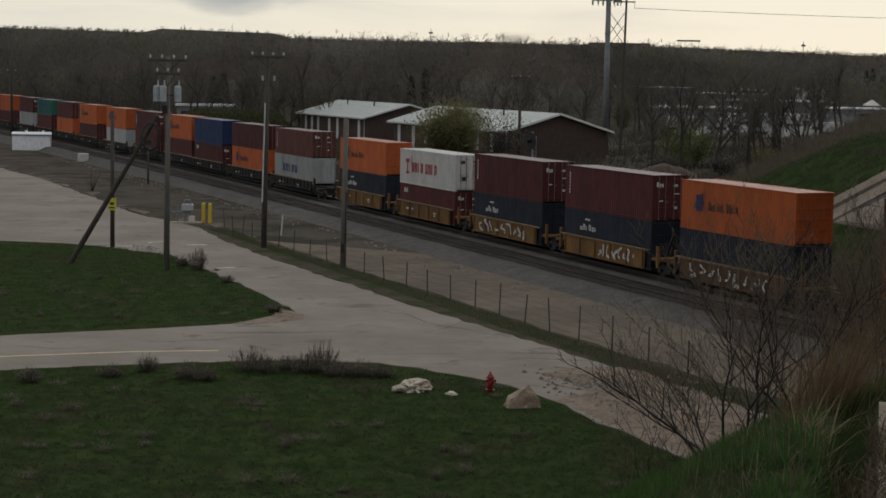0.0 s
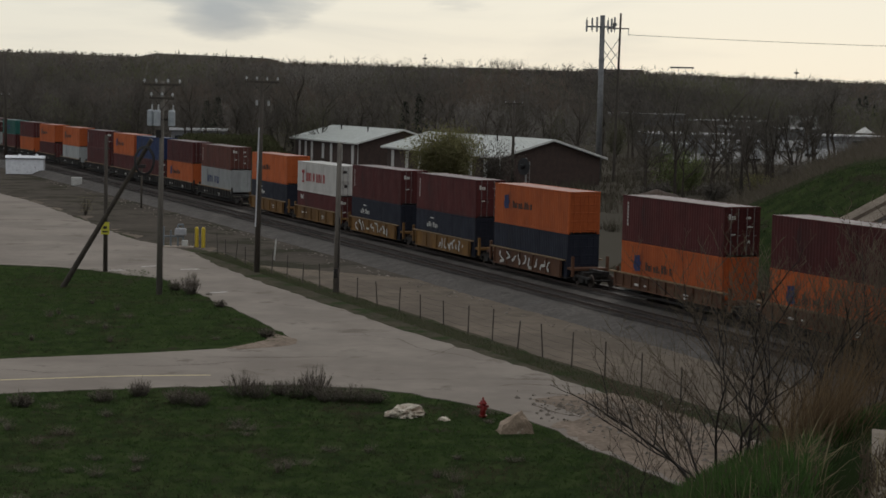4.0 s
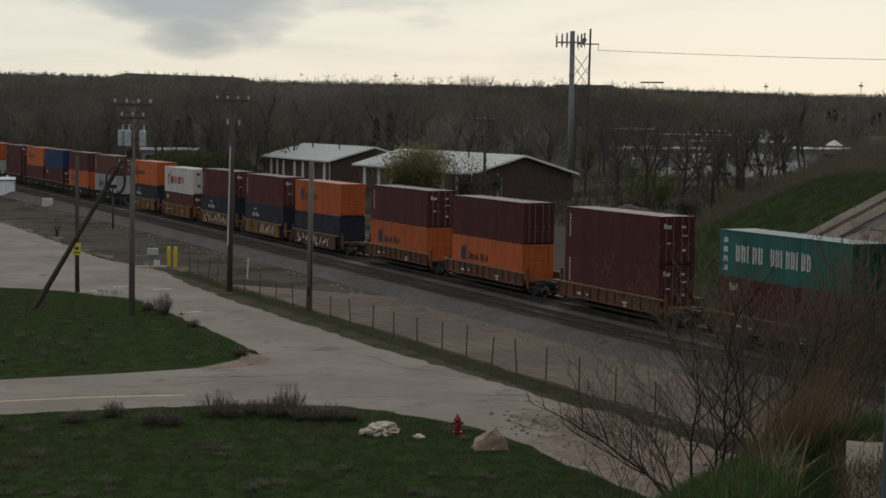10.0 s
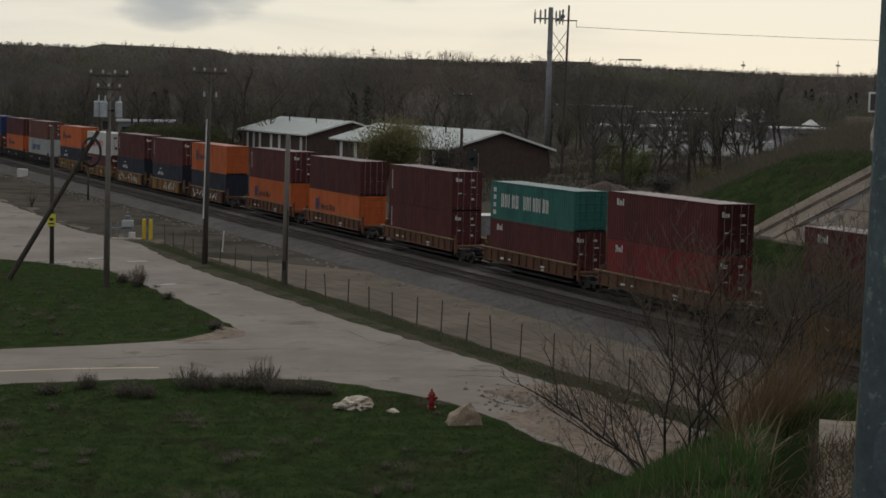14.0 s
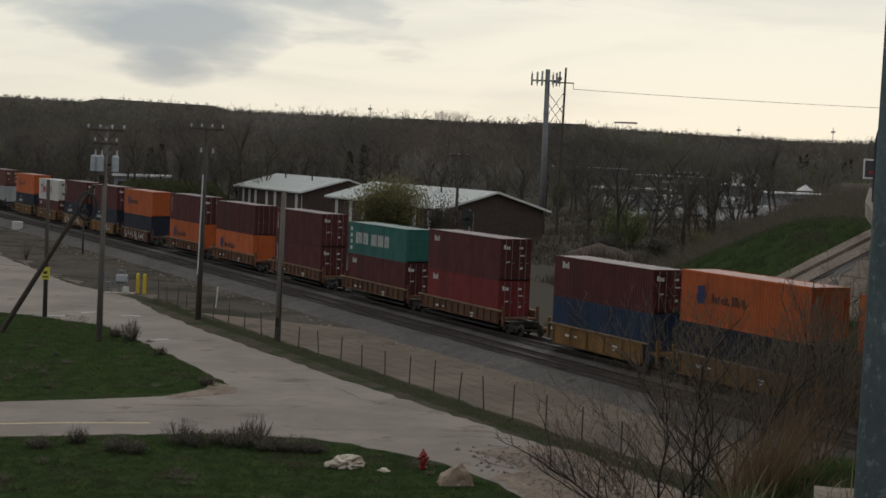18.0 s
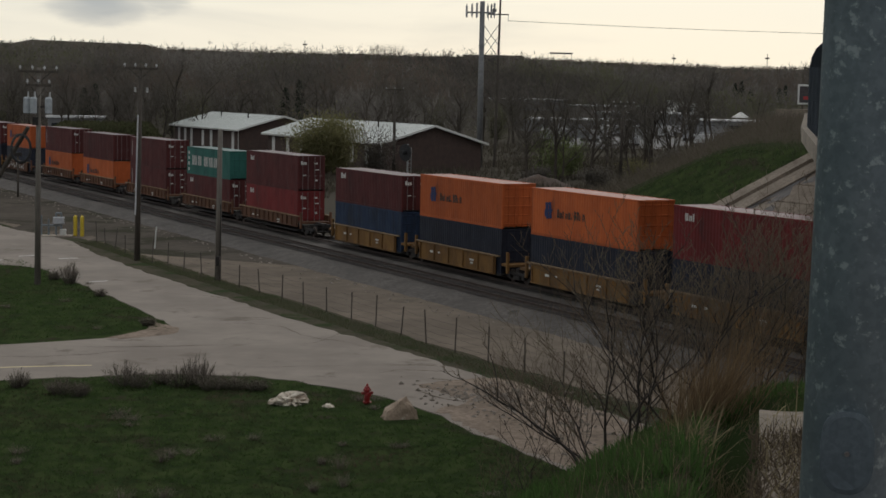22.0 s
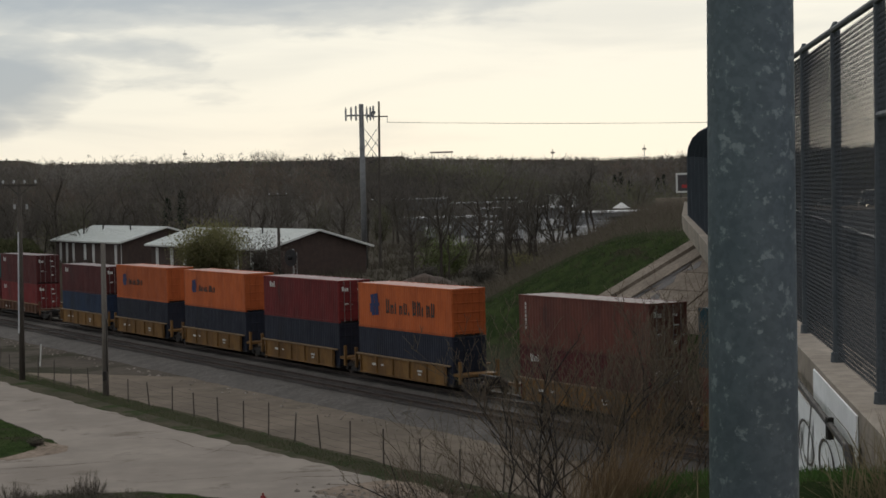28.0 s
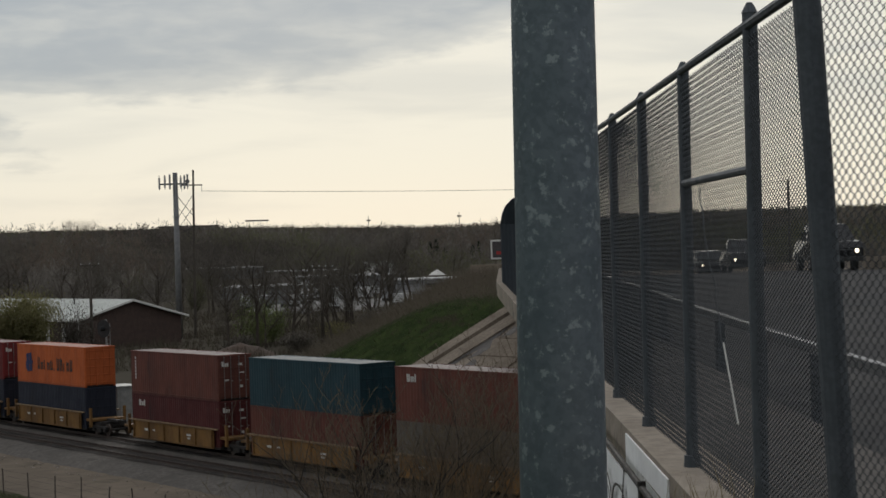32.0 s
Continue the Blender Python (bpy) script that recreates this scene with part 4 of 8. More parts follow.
def slope_paving():
    """Paved head slope: parallel to the railway, its free edge flaring towards the foot."""
    nf = Vector((math.cos(HD), math.sin(HD), 0))
    bm = bmesh.new()
    rows = []
    n = 8
    for i in range(n + 1):
        f = PAVE_FOOT + (1 - PAVE_FOOT) * i / n
        off = 7 + 17.5 * f
        row = []
        for lat in (pave_edge(f), PL + 18):
            base = T0.dot(nf) + off
            D = (base - lat * AL.dot(nf)) / AD.dot(nf)
            p = along(D, lat)
            row.append(bm.verts.new((p.x, p.y, 0.25 + 17.5 * f / 1.6)))
        rows.append(row)
    for a, b in zip(rows, rows[1:]):
        bm.faces.new((a[0], a[1], b[1], b[0]))
    r = bmesh.ops.extrude_face_region(bm, geom=bm.faces[:])
    bmesh.ops.translate(bm, verts=[v for v in r["geom"] if isinstance(v, bmesh.types.BMVert)], vec=(0, 0, -0.5))
    bmesh.ops.recalc_face_normals(bm, faces=bm.faces)
    return bm


pave_mat = mat("stained_paving", (0.265, 0.22, 0.175), (0.20, 0.165, 0.13), rough=0.95, scale=0.5, fine=0.4, bump=0.4, bscale=10, stain=(0.14, 0.11, 0.086), stain_scale=0.5, stain_at=0.60, spec=0.1)
pave = part("slope_paving", slope_paving(), pave_mat, None)
tagged(pave, "sloping concrete paving under the far end of the bridge", "slope paving", kind="structure")


def paving_panels():
    """Cast panels laid on the slope in courses, with open joints."""
    nf = Vector((math.cos(HD), math.sin(HD), 0))

    def pt(f, lat):
        D = (T0.dot(nf) + 7 + 17.5 * f - lat * AL.dot(nf)) / AD.dot(nf)
        q = along(D, lat)
        return Vector((q.x, q.y, 0.25 + 17.5 * f / 1.6 + 0.08))

    n = 7
    for i in range(n):
        f0, f1 = (PAVE_FOOT + (1 - PAVE_FOOT) * (i + k) / n for k in (0.03, 0.97))
        l0 = pave_edge(f0) + 2.2
        run = 19.0 * (f1 - f0)
        for k in range(5):
            a, b = (0.02 + k) / 5, (0.98 + k) / 5
            w = PL + 16 - l0
            c = [pt(f0, l0 + w * a), pt(f0, l0 + w * b), pt(f1, l0 + run + (w - run) * b), pt(f1, l0 + run + (w - run) * a)]
            bm = bmesh.new()
            hi = [bm.verts.new(v) for v in c]
            lo = [bm.verts.new(v - Vector((0, 0, 0.2))) for v in c]
            bm.faces.new(hi)
            for j in range(4):
                bm.faces.new((lo[j], lo[(j + 1) % 4], hi[(j + 1) % 4], hi[j]))
            bmesh.ops.recalc_face_normals(bm, faces=bm.faces)
            part("paving_panel", bm, pave_mat, pave)

    # heavy edge beams along the free side, with open gaps between
    for o, w, up in ((0.0, 0.75, 0.24), (0.95, 0.95, 0.10)):
        bm = bmesh.new()
        rows = []
        for i in range(15):
            f = PAVE_FOOT + (1 - PAVE_FOOT) * i / 14
            j = 0.06 * noise.noise(Vector((i * 1.7, o, 0)))
            row = []
            for dl, dz in ((0, -0.3), (0, up + j), (w + j, up + j), (w + j, -0.3)):
                row.append(bm.verts.new(pt(f, pave_edge(f) + o + dl) + Vector((0, 0, dz))))
            rows.append(row)
        for a, b in zip(rows, rows[1:]):
            for k in range(4):
                bm.faces.new((a[k], a[(k + 1) % 4], b[(k + 1) % 4], b[k]))
        bm.faces.new(rows[0])
        bm.faces.new(list(reversed(rows[-1])))
        bmesh.ops.recalc_face_normals(bm, faces=bm.faces)
        part("edge_beam", bm, pave_mat, pave)
    for f0, l0, f1, l1 in ((0.46, -0.2, 0.70, 4.2), (0.40, -1.4, 0.52, 0.8), (0.5, 1.2, 0.6, 2.8), (0.62, 3.4, 0.68, 4.4), (0.44, 0.6, 0.50, 1.6)):
        bm = bmesh.new()
        n = 8
        v = []
        for i in range(n + 1):
            k = i / n
            p = pt(f0 + (f1 - f0) * k, l0 + (l1 - l0) * k) + Vector((0, 0, 0.02))
            h = 0.16 * (1 - abs(2 * k - 1) ** 2) + 0.02 + 0.05 * noise.noise(Vector((i * 2.1, l0, 3)))
            v.append((bm.verts.new(p), bm.verts.new(p + Vector((0.25, 0, -h * 0.6)))))
            v[-1][1].co = pt(f0 + (f1 - f0) * k, l0 + (l1 - l0) * k + h * 3) + Vector((0, 0, 0.02))
        for a, b in zip(v, v[1:]):
            bm.faces.new((a[0], b[0], b[1], a[1]))
        bmesh.ops.recalc_face_normals(bm, faces=bm.faces)
        part("open_crack", bm, letter_dark, pave, "dark open crack")


paving_panels()

# ---- chain-link fence on the parapet ----
FH = 2.44


def mesh_panel(L, h, pitch=0.056, r=0.002):
    """Woven wire in the x-z plane: upright zigzag wires that hook into each other in diamonds."""
    w, dz = pitch * 0.5, pitch * 0.5
    verts, faces = [], []
    n, m = int(L / w), int(h / dz)
    for i in range(n):
        base = len(verts)
        for j in range(m + 1):
            k = (j + i) % 2
            x, y, z = (i + k) * w, 0.007 if k else -0.007, j * dz
            verts.extend(((x - r, y, z), (x, y - r, z), (x + r, y, z), (x, y + r, z)))
        for j in range(m):
            a = base + 4 * j
            for k in range(4):
                faces.append((a + k, a + (k + 1) % 4, a + 4 + (k + 1) % 4, a + 4 + k))
    return mesh_from("wire_mesh", verts, faces)


def fence_post(name, D, r, h, parent, lean=0.0, lat=None):
    p = bend(D, PL if lat is None else lat)
    z = crest(D)
    ob = part(name, tube_bm((0, 0, 0), (0, 0, h), r, n=14), fence_steel, parent, m=pose(p.x, p.y, z, 0, lean, 0), smooth=False)
    part("post_cap", tube_bm((0, 0, h), (0, 0, h + 0.05), r * 1.1, r * 0.4, n=14), fence_steel, ob)
    part("base_sleeve", tube_bm((0, 0, -0.005), (0, 0, 0.07), r * 1.5, r * 1.35, n=12), fence_steel, ob)
    return ob


def make_fence():
    f = empty("chain_link_fence")
    tagged(f, "tall dark chain-link fence on the bridge parapet", "fence")
    Ds = [6.75, 8.27, 10.60, 12.85, 15.1] + [15.1 + 2.4 * i for i in range(1, 6)]
    for i, D in enumerate(Ds):
        fence_post("post", D, 0.055 if i == 0 else 0.037, FH + (0.02 if i < 2 else -0.03), f, -2.6 if i == 0 else 0.4, PL + 0.062 if i == 0 else None)
    for a, b in zip(Ds, Ds[1:]):
        pa, pb = bend(a, PL), bend(b, PL)
        za, zb = crest(a), crest(b)
        part("top_rail", tube_bm((pa.x, pa.y, za + FH - 0.04), (pb.x, pb.y, zb + FH - 0.04), 0.024, n=8), fence_steel, f)
        L = (pb - pa).length
        m = Matrix.Translation((pa.x, pa.y, za + 0.05)) @ (pb - pa).to_track_quat("X", "Z").to_matrix().to_4x4()
        me = cached(("mesh", round(L, 1)), lambda: mesh_panel(L, FH - 0.1, 0.066, 0.0023))
        put("wire_mesh", me, wire_mat, f, m)
    # one panel has a lower rail between its posts
    pa, pb = bend(8.27, PL), bend(10.60, PL)
    part("mid_rail", tube_bm((pa.x, pa.y, crest(8.27) + FH - 0.72), (pb.x, pb.y, crest(10.60) + FH - 0.72), 0.022, n=8), fence_steel, f)
    # flared panel past the end of the parapet
    c = bend(6.75, PL)
    fl = radians(172.5)
    end = c + Vector((math.sin(fl), math.cos(fl), 0)) * 2.4
    L = (end - c).length
    m = Matrix.Translation((c.x, c.y, 11.0)) @ (end - c).to_track_quat("X", "Z").to_matrix().to_4x4()
    put("wire_mesh", mesh_panel(L, 3.0, 0.047, 0.0027), wire_mat, f, m)
    part("top_rail", tube_bm((c.x, c.y, crest(6.75) + FH), (end.x, end.y, crest(6.75) + FH), 0.024, n=8), fence_steel, f)
    part("post", tube_bm((end.x, end.y, 10.7), (end.x, end.y, 14.0), 0.037, n=12), fence_steel, f)
    return f


chain_fence = make_fence()


def make_curved_fence():
    """Over the tracks the fence bends inwards at its top."""
    f = empty("curved_fence")
    old_steel = mat("old_dark_wire", (0.10, 0.114, 0.13), (0.082, 0.094, 0.108), rough=0.9, scale=3, spec=0.1)
    tagged(f, "chain-link fence with curved top over the railway", "fence")
    prof = [(0, 0.0), (0, 1.5), (0.05, 1.75), (0.15, 1.95), (0.3, 2.1), (0.5, 2.2)]
    Ds = [29.9 + 2.4 * i for i in range(31)]
    for D in Ds:
        bm = bmesh.new()
        for (a, za), (b, zb) in zip(prof, prof[1:]):
            p, q = bend(D, PL + a), bend(D, PL + b)
            tube_bm((p.x, p.y, crest(D) + za), (q.x, q.y, crest(D) + zb), 0.035, n=6, bm=bm)
        part("curved_post", bm, old_steel, f)
    verts, faces = [], []
    pitch = 0.045
    D = 28.6
    while D < 102:
        base = len(verts)
        for sgn in (1, -1):
            base = len(verts)
            k = 0
            for (a, za), (b, zb) in zip(prof, prof[1:]):
                c = max(1, int((zb - za + b - a) / 0.3))
                for j in range(c):
                    la, zz = a + (b - a) * j / c, za + (zb - za) * j / c
                    p = bend(D + sgn * zz * 0.6, PL + la)
                    verts.append((p.x - 0.03, p.y, crest(D) + zz))
                    verts.append((p.x + 0.03, p.y, crest(D) + zz))
                    k += 1
            for j in range(k - 1):
                faces.append((base + 2 * j, base + 2 * j + 1, base + 2 * j + 3, base + 2 * j + 2))
        D += pitch
    put("wire_mesh", mesh_from("wire_mesh", verts, faces), old_steel, f)


make_curved_fence()

# ---- light pole by the path ----
galv = mat("galvanised_pole", (0.265, 0.315, 0.355), (0.205, 0.25, 0.285), rough=0.5, metal=0.25, scale=5.0, bump=0.03, bscale=60, stain=(0.46, 0.52, 0.55), stain_scale=30.0, stain_at=0.55, fine=0.3)


def make_light_pole():
    a = radians(19.0)
    x, y = 4.22 * math.sin(a), 4.22 * math.cos(a)
    z0 = ground_z(x, y)
    lp = empty("light_pole", pose(x - 0.008, y, z0, 0, 0.5, 0))
    tagged(lp, "galvanised steel light pole with spangled finish", "light pole")
    part("shaft", tube_bm((0, 0, -0.1), (0, 0, 8.0), 0.110, 0.080, n=40), galv, lp, smooth=True)
    part("base_plate", box_bm(-0.17, 0.17, -0.17, 0.17, -0.02, 0.03, 0.01), galv, lp)
    hz = 12.8 - 0.826 - z0
    bm = bmesh.new()
    d = Vector((-math.sin(a), -math.cos(a), 0))
    sd = Vector((math.cos(a), -math.sin(a), 0))
    n = 28
    rows = []
    for k, (w, h, o) in enumerate(((0.062, 0.098, 0.084), (0.062, 0.098, 0.112), (0.050, 0.086, 0.116))):
        ring = []
        for i in range(n):
            t = 2 * math.pi * i / n
            c, s = math.cos(t), math.sin(t)
            e = 0.62
            px = w * math.copysign(abs(c) ** 0.85, c)
            pz = h * math.copysign(abs(s) ** e, s)
            q = d * (o - 0.25 * px * px / 0.1) + sd * px
            ring.append(bm.verts.new((q.x, q.y, hz + pz)))
        rows.append(ring)
    for r0, r1 in zip(rows, rows[1:]):
        for i in range(n):
            bm.faces.new((r0[i], r0[(i + 1) % n], r1[(i + 1) % n], r1[i]))
    bm.faces.new(rows[-1])
    bmesh.ops.recalc_face_normals(bm, faces=bm.faces)
    cover = part("hand_hole_cover", bm, mat("cover_plate", (0.095, 0.115, 0.13), (0.075, 0.092, 0.105), rough=0.75, metal=0.1, scale=8, fine=0.3, spec=0.2), lp)
    q = d * 0.118
    part("screw", tube_bm((q.x, q.y, hz - 0.0), (q.x + d.x * 0.008, q.y + d.y * 0.008, hz), 0.006, n=8), steel_grey, cover)


make_light_pole()

def loose_bar(f):
    """A pale bar that has come loose and hangs caught in the mesh by a twist of wire."""
    a, b, c = bend(9.05, PL - 0.035), bend(8.63, PL - 0.04), bend(9.9, PL - 0.02)
    part("loose_bar", tube_bm((a.x, a.y, 12.32), (b.x, b.y, 11.94), 0.0048, n=8), letter_white, f, "loose white bar caught in the mesh")
    rnd = random.Random(2)
    pts = []
    for i in range(13):
        k = i / 12
        q = c.lerp(a, k)
        pts.append((q.x + rnd.gauss(0, 0.006), q.y + rnd.gauss(0, 0.006), 13.15 + (12.32 - 13.15) * k))
    bm = bmesh.new()
    for p, q in zip(pts, pts[1:]):
        tube_bm(p, q, 0.0035, n=5, bm=bm)
    part("tie_wire", bm, wire_mat, f, "dark dangling tie wire")


loose_bar(chain_fence)

# concrete slab by the path
def make_slab():
    bm = bmesh.new()
    c = [along(3.0, 0.1), along(3.0, PL - 0.25), along(8.15, PL - 0.25), along(8.1, 0.1)]
    lo = [bm.verts.new((v.x, v.y, 11.0)) for v in c]
    hi = [bm.verts.new((v.x, v.y, 11.36)) for v in c]
    bm.faces.new(hi)
    for i in range(4):
        bm.faces.new((lo[i], lo[(i + 1) % 4], hi[(i + 1) % 4], hi[i]))
    bmesh.ops.recalc_face_normals(bm, faces=bm.faces)
    bmesh.ops.subdivide_edges(bm, edges=bm.edges[:], cuts=11, use_grid_fill=True)
    for v in bm.verts:
        v.co.x += 0.02 * noise.noise(v.co * 2.2)
        v.co.z += 0.025 * noise.noise(v.co * 1.7) + 0.012 * noise.noise(v.co * 7)
    s = part("concrete_slab", bm, mat("old_slab", (0.30, 0.255, 0.205), (0.23, 0.195, 0.158), rough=0.95, scale=1.5, fine=0.4, bump=0.5, bscale=18, stain=(0.11, 0.093, 0.074), stain_scale=2.4, stain_at=0.57, spec=0.1), None)
    tagged(s, "weathered cracked concrete slab at the bridge end", "slab", kind="structure")


make_slab()

# ---- poles, signals and roadside things ----
old_wood = mat("weathered_pole_wood", (0.085, 0.070, 0.055), (0.055, 0.046, 0.038), rough=0.9, scale=2.0, fine=0.5, bump=0.4, bscale=30, stretch=(4, 4, 0.3))
pale_wood = mat("grey_pole_wood", (0.17, 0.15, 0.125), (0.12, 0.105, 0.09), rough=0.9, scale=2.0, fine=0.5, bump=0.4, bscale=30, stretch=(4, 4, 0.3))
porcelain = mat("insulator", (0.42, 0.42, 0.41), (0.30, 0.30, 0.295), rough=0.5, scale=8)
trafo_paint = mat("transformer_paint", (0.36, 0.385, 0.40), (0.29, 0.31, 0.325), rough=0.45, scale=3, stain=(0.2, 0.2, 0.19), stain_scale=2.5, stain_at=0.62)
wire_black = mat("cable_black", (0.02, 0.02, 0.02), (0.028, 0.028, 0.028), rough=0.6)


def polar(d, az):
    return d * math.sin(radians(az)), d * math.cos(radians(az))


def crossarm(parent, z, half, rot, n, material):
    arm = part("crossarm", box_bm(-half, half, -0.06, 0.06, z - 0.07, z + 0.07, 0.01), material, parent, m=pose(0, -0.16, 0, 0, 0, rot))
    for i in range(n):
        x = -half + 0.12 + (2 * half - 0.24) * i / (n - 1)
        bm = tube_bm((x, 0, z + 0.07), (x, 0, z + 0.2), 0.02, n=6)
        tube_bm((x, 0, z + 0.18), (x, 0, z + 0.36), 0.09, 0.05, n=8, bm=bm)
        part("insulator", bm, porcelain, arm)
    for sx in (-1, 1):
        part("arm_brace", tube_bm((sx * half * 0.6, 0, z - 0.05), (0, 0, z - 0.75), 0.02, n=5), dark_iron, arm)
    return arm


def pole(x, y, h, r0, r1, material, label, lean=(0, 0)):
    p = empty("utility_pole", pose(x, y, ground_z(x, y), lean[0], lean[1], 0))
    tagged(p, label, "utility pole")
    part("shaft", tube_bm((0, 0, -0.5), (0, 0, h), r0, r1, n=12), material, p, smooth=True)
    return p


def make_poles():
    # transformer pole with its push brace and coiled cable
    p = pole(-14.9, 111.5, 14.0, 0.21, 0.13, pale_wood, "grey wooden utility pole with two crossarms and transformers", (0, 0.4))
    p.location.z -= 0.36
    crossarm(p, 13.75, 1.25, -4, 4, old_wood)
    crossarm(p, 12.9, 0.8, -4, 3, old_wood)
    for sx, yy in ((-0.70, -0.1), (-0.26, -0.36), (0.63, -0.1)):
        t = part("transformer", tube_bm((sx, yy, 11.15), (sx, yy, 12.05), 0.22, n=18), trafo_paint, p, "pale grey steel transformer can")
        part("lid", tube_bm((sx, yy, 12.05), (sx, yy, 12.16), 0.24, 0.15, n=18), trafo_paint, t)
        part("bushing", tube_bm((sx + 0.08, yy, 12.14), (sx + 0.08, yy, 12.5), 0.07, 0.04, n=8), porcelain, t)
        part("hanger", box_bm(min(sx, 0), max(sx, 0.02), yy * 0.4 - 0.04, yy * 0.4 + 0.04, 11.5, 11.6), dark_iron, t)
    part("equipment_box", box_bm(-0.32, 0.0, -0.36, -0.14, 10.4, 10.9, 0.02), dark_iron, p)
    b = empty("brace_pole")
    tagged(b, "slanting weathered wooden brace pole", "brace pole")
    part("shaft", tube_bm((-21.9, 114.9, -0.4), (-15.5, 111.8, 9.9), 0.19, 0.13, n=12), old_wood, b)
    coil = bmesh.new()
    for k in range(3):
        R = 0.92 - 0.05 * k
        for i in range(28):
            a0, a1 = 2 * math.pi * i / 28, 2 * math.pi * (i + 1) / 28
            tube_bm((-15.9 + R * 0.68 * math.cos(a0), 111.5 - 0.04 * k, 8.55 + R * math.sin(a0)), (-15.9 + R * 0.68 * math.cos(a1), 111.5 - 0.04 * k, 8.55 + R * math.sin(a1)), 0.045, n=5, bm=coil, caps=False)
    tagged(part("cable_coil", coil, wire_black, None), "coil of black cable hung on the brace pole", "cable coil")
    # sign pole
    p = pole(-20.6, 125.2, 9.8, 0.17, 0.12, old_wood, "dark wooden pole with a yellow warning sign")
    s = part("sign_plate", box_bm(-0.3, 0.3, -0.22, -0.19, 2.7, 3.6, 0.02), mat("sign_yellow", (0.55, 0.50, 0.05), (0.48, 0.44, 0.05), rough=0.5, scale=4), p, "yellow sign plate")
    part("sign_symbol", box_bm(-0.14, 0.14, -0.228, -0.222, 3.1, 3.3), letter_dark, s, m=pose(0, 0, 0, 0, 0, 0))
    part("sign_bar", box_bm(-0.2, 0.2, -0.228, -0.222, 2.85, 2.95), letter_dark, s)
    # tall dark pole with a pale conduit
    p = pole(-9.9, 126.9, 14.4, 0.22, 0.13, old_wood, "tall dark wooden utility pole with a crossarm", (0, 0.9))
    p.location.z -= 0.26
    crossarm(p, 14.1, 1.25, -4, 4, old_wood)
    part("conduit", tube_bm((-0.17, -0.2, 3.6), (-0.12, -0.16, 10.8), 0.055, n=8), mat("pale_conduit", (0.5, 0.5, 0.5), (0.4, 0.4, 0.41), rough=0.5, scale=3), p, "pale plastic conduit")
    part("insulator", tube_bm((-0.35, -0.1, 12.4), (-0.35, -0.1, 12.75), 0.08, n=8), porcelain, p)
    part("insulator", tube_bm((0.5, -0.1, 12.4), (0.5, -0.1, 12.75), 0.08, n=8), porcelain, p)
    # shorter grey pole
    p = pole(-3.7, 114.7, 9.9, 0.21, 0.15, pale_wood, "short grey wooden pole with a small meter box", (0, 0.5))
    part("meter_box", box_bm(-0.15, 0.15, -0.4, -0.18, 1.0, 1.6, 0.02), dark_iron, p)
    part("conduit", tube_bm((0.12, -0.2, 0), (0.12, -0.16, 5.0), 0.035, n=6), dark_iron, p)
    # line-side post
    p = pole(-28.3, 196.0, 4.9, 0.12, 0.1, old_wood, "short dark post beside the railway")
    part("cap_box", box_bm(-0.45, 0.45, -0.15, 0.15, 4.5, 4.9, 0.03), dark_iron, p)
    # far poles
    x, y = polar(262, 3.86)
    p = pole(x, y, 13.0, 0.26, 0.18, old_wood, "dark wooden utility pole behind a brick building")
    crossarm(p, 12.6, 1.4, 0, 3, old_wood)
    x, y = polar(240, 11.28)
    p = pole(x, y, 11.6, 0.26, 0.16, old_wood, "leaning dark utility pole beyond the railway", (0, 1.2))
    crossarm(p, 11.3, 1.5, 0, 4, old_wood)
    x, y = polar(318, -12.5)
    p = pole(x, y, 19.2, 0.28, 0.2, old_wood, "tall dark pole beyond the railway")
    crossarm(p, 12.0, 0.8, 0, 2, old_wood)


make_poles()


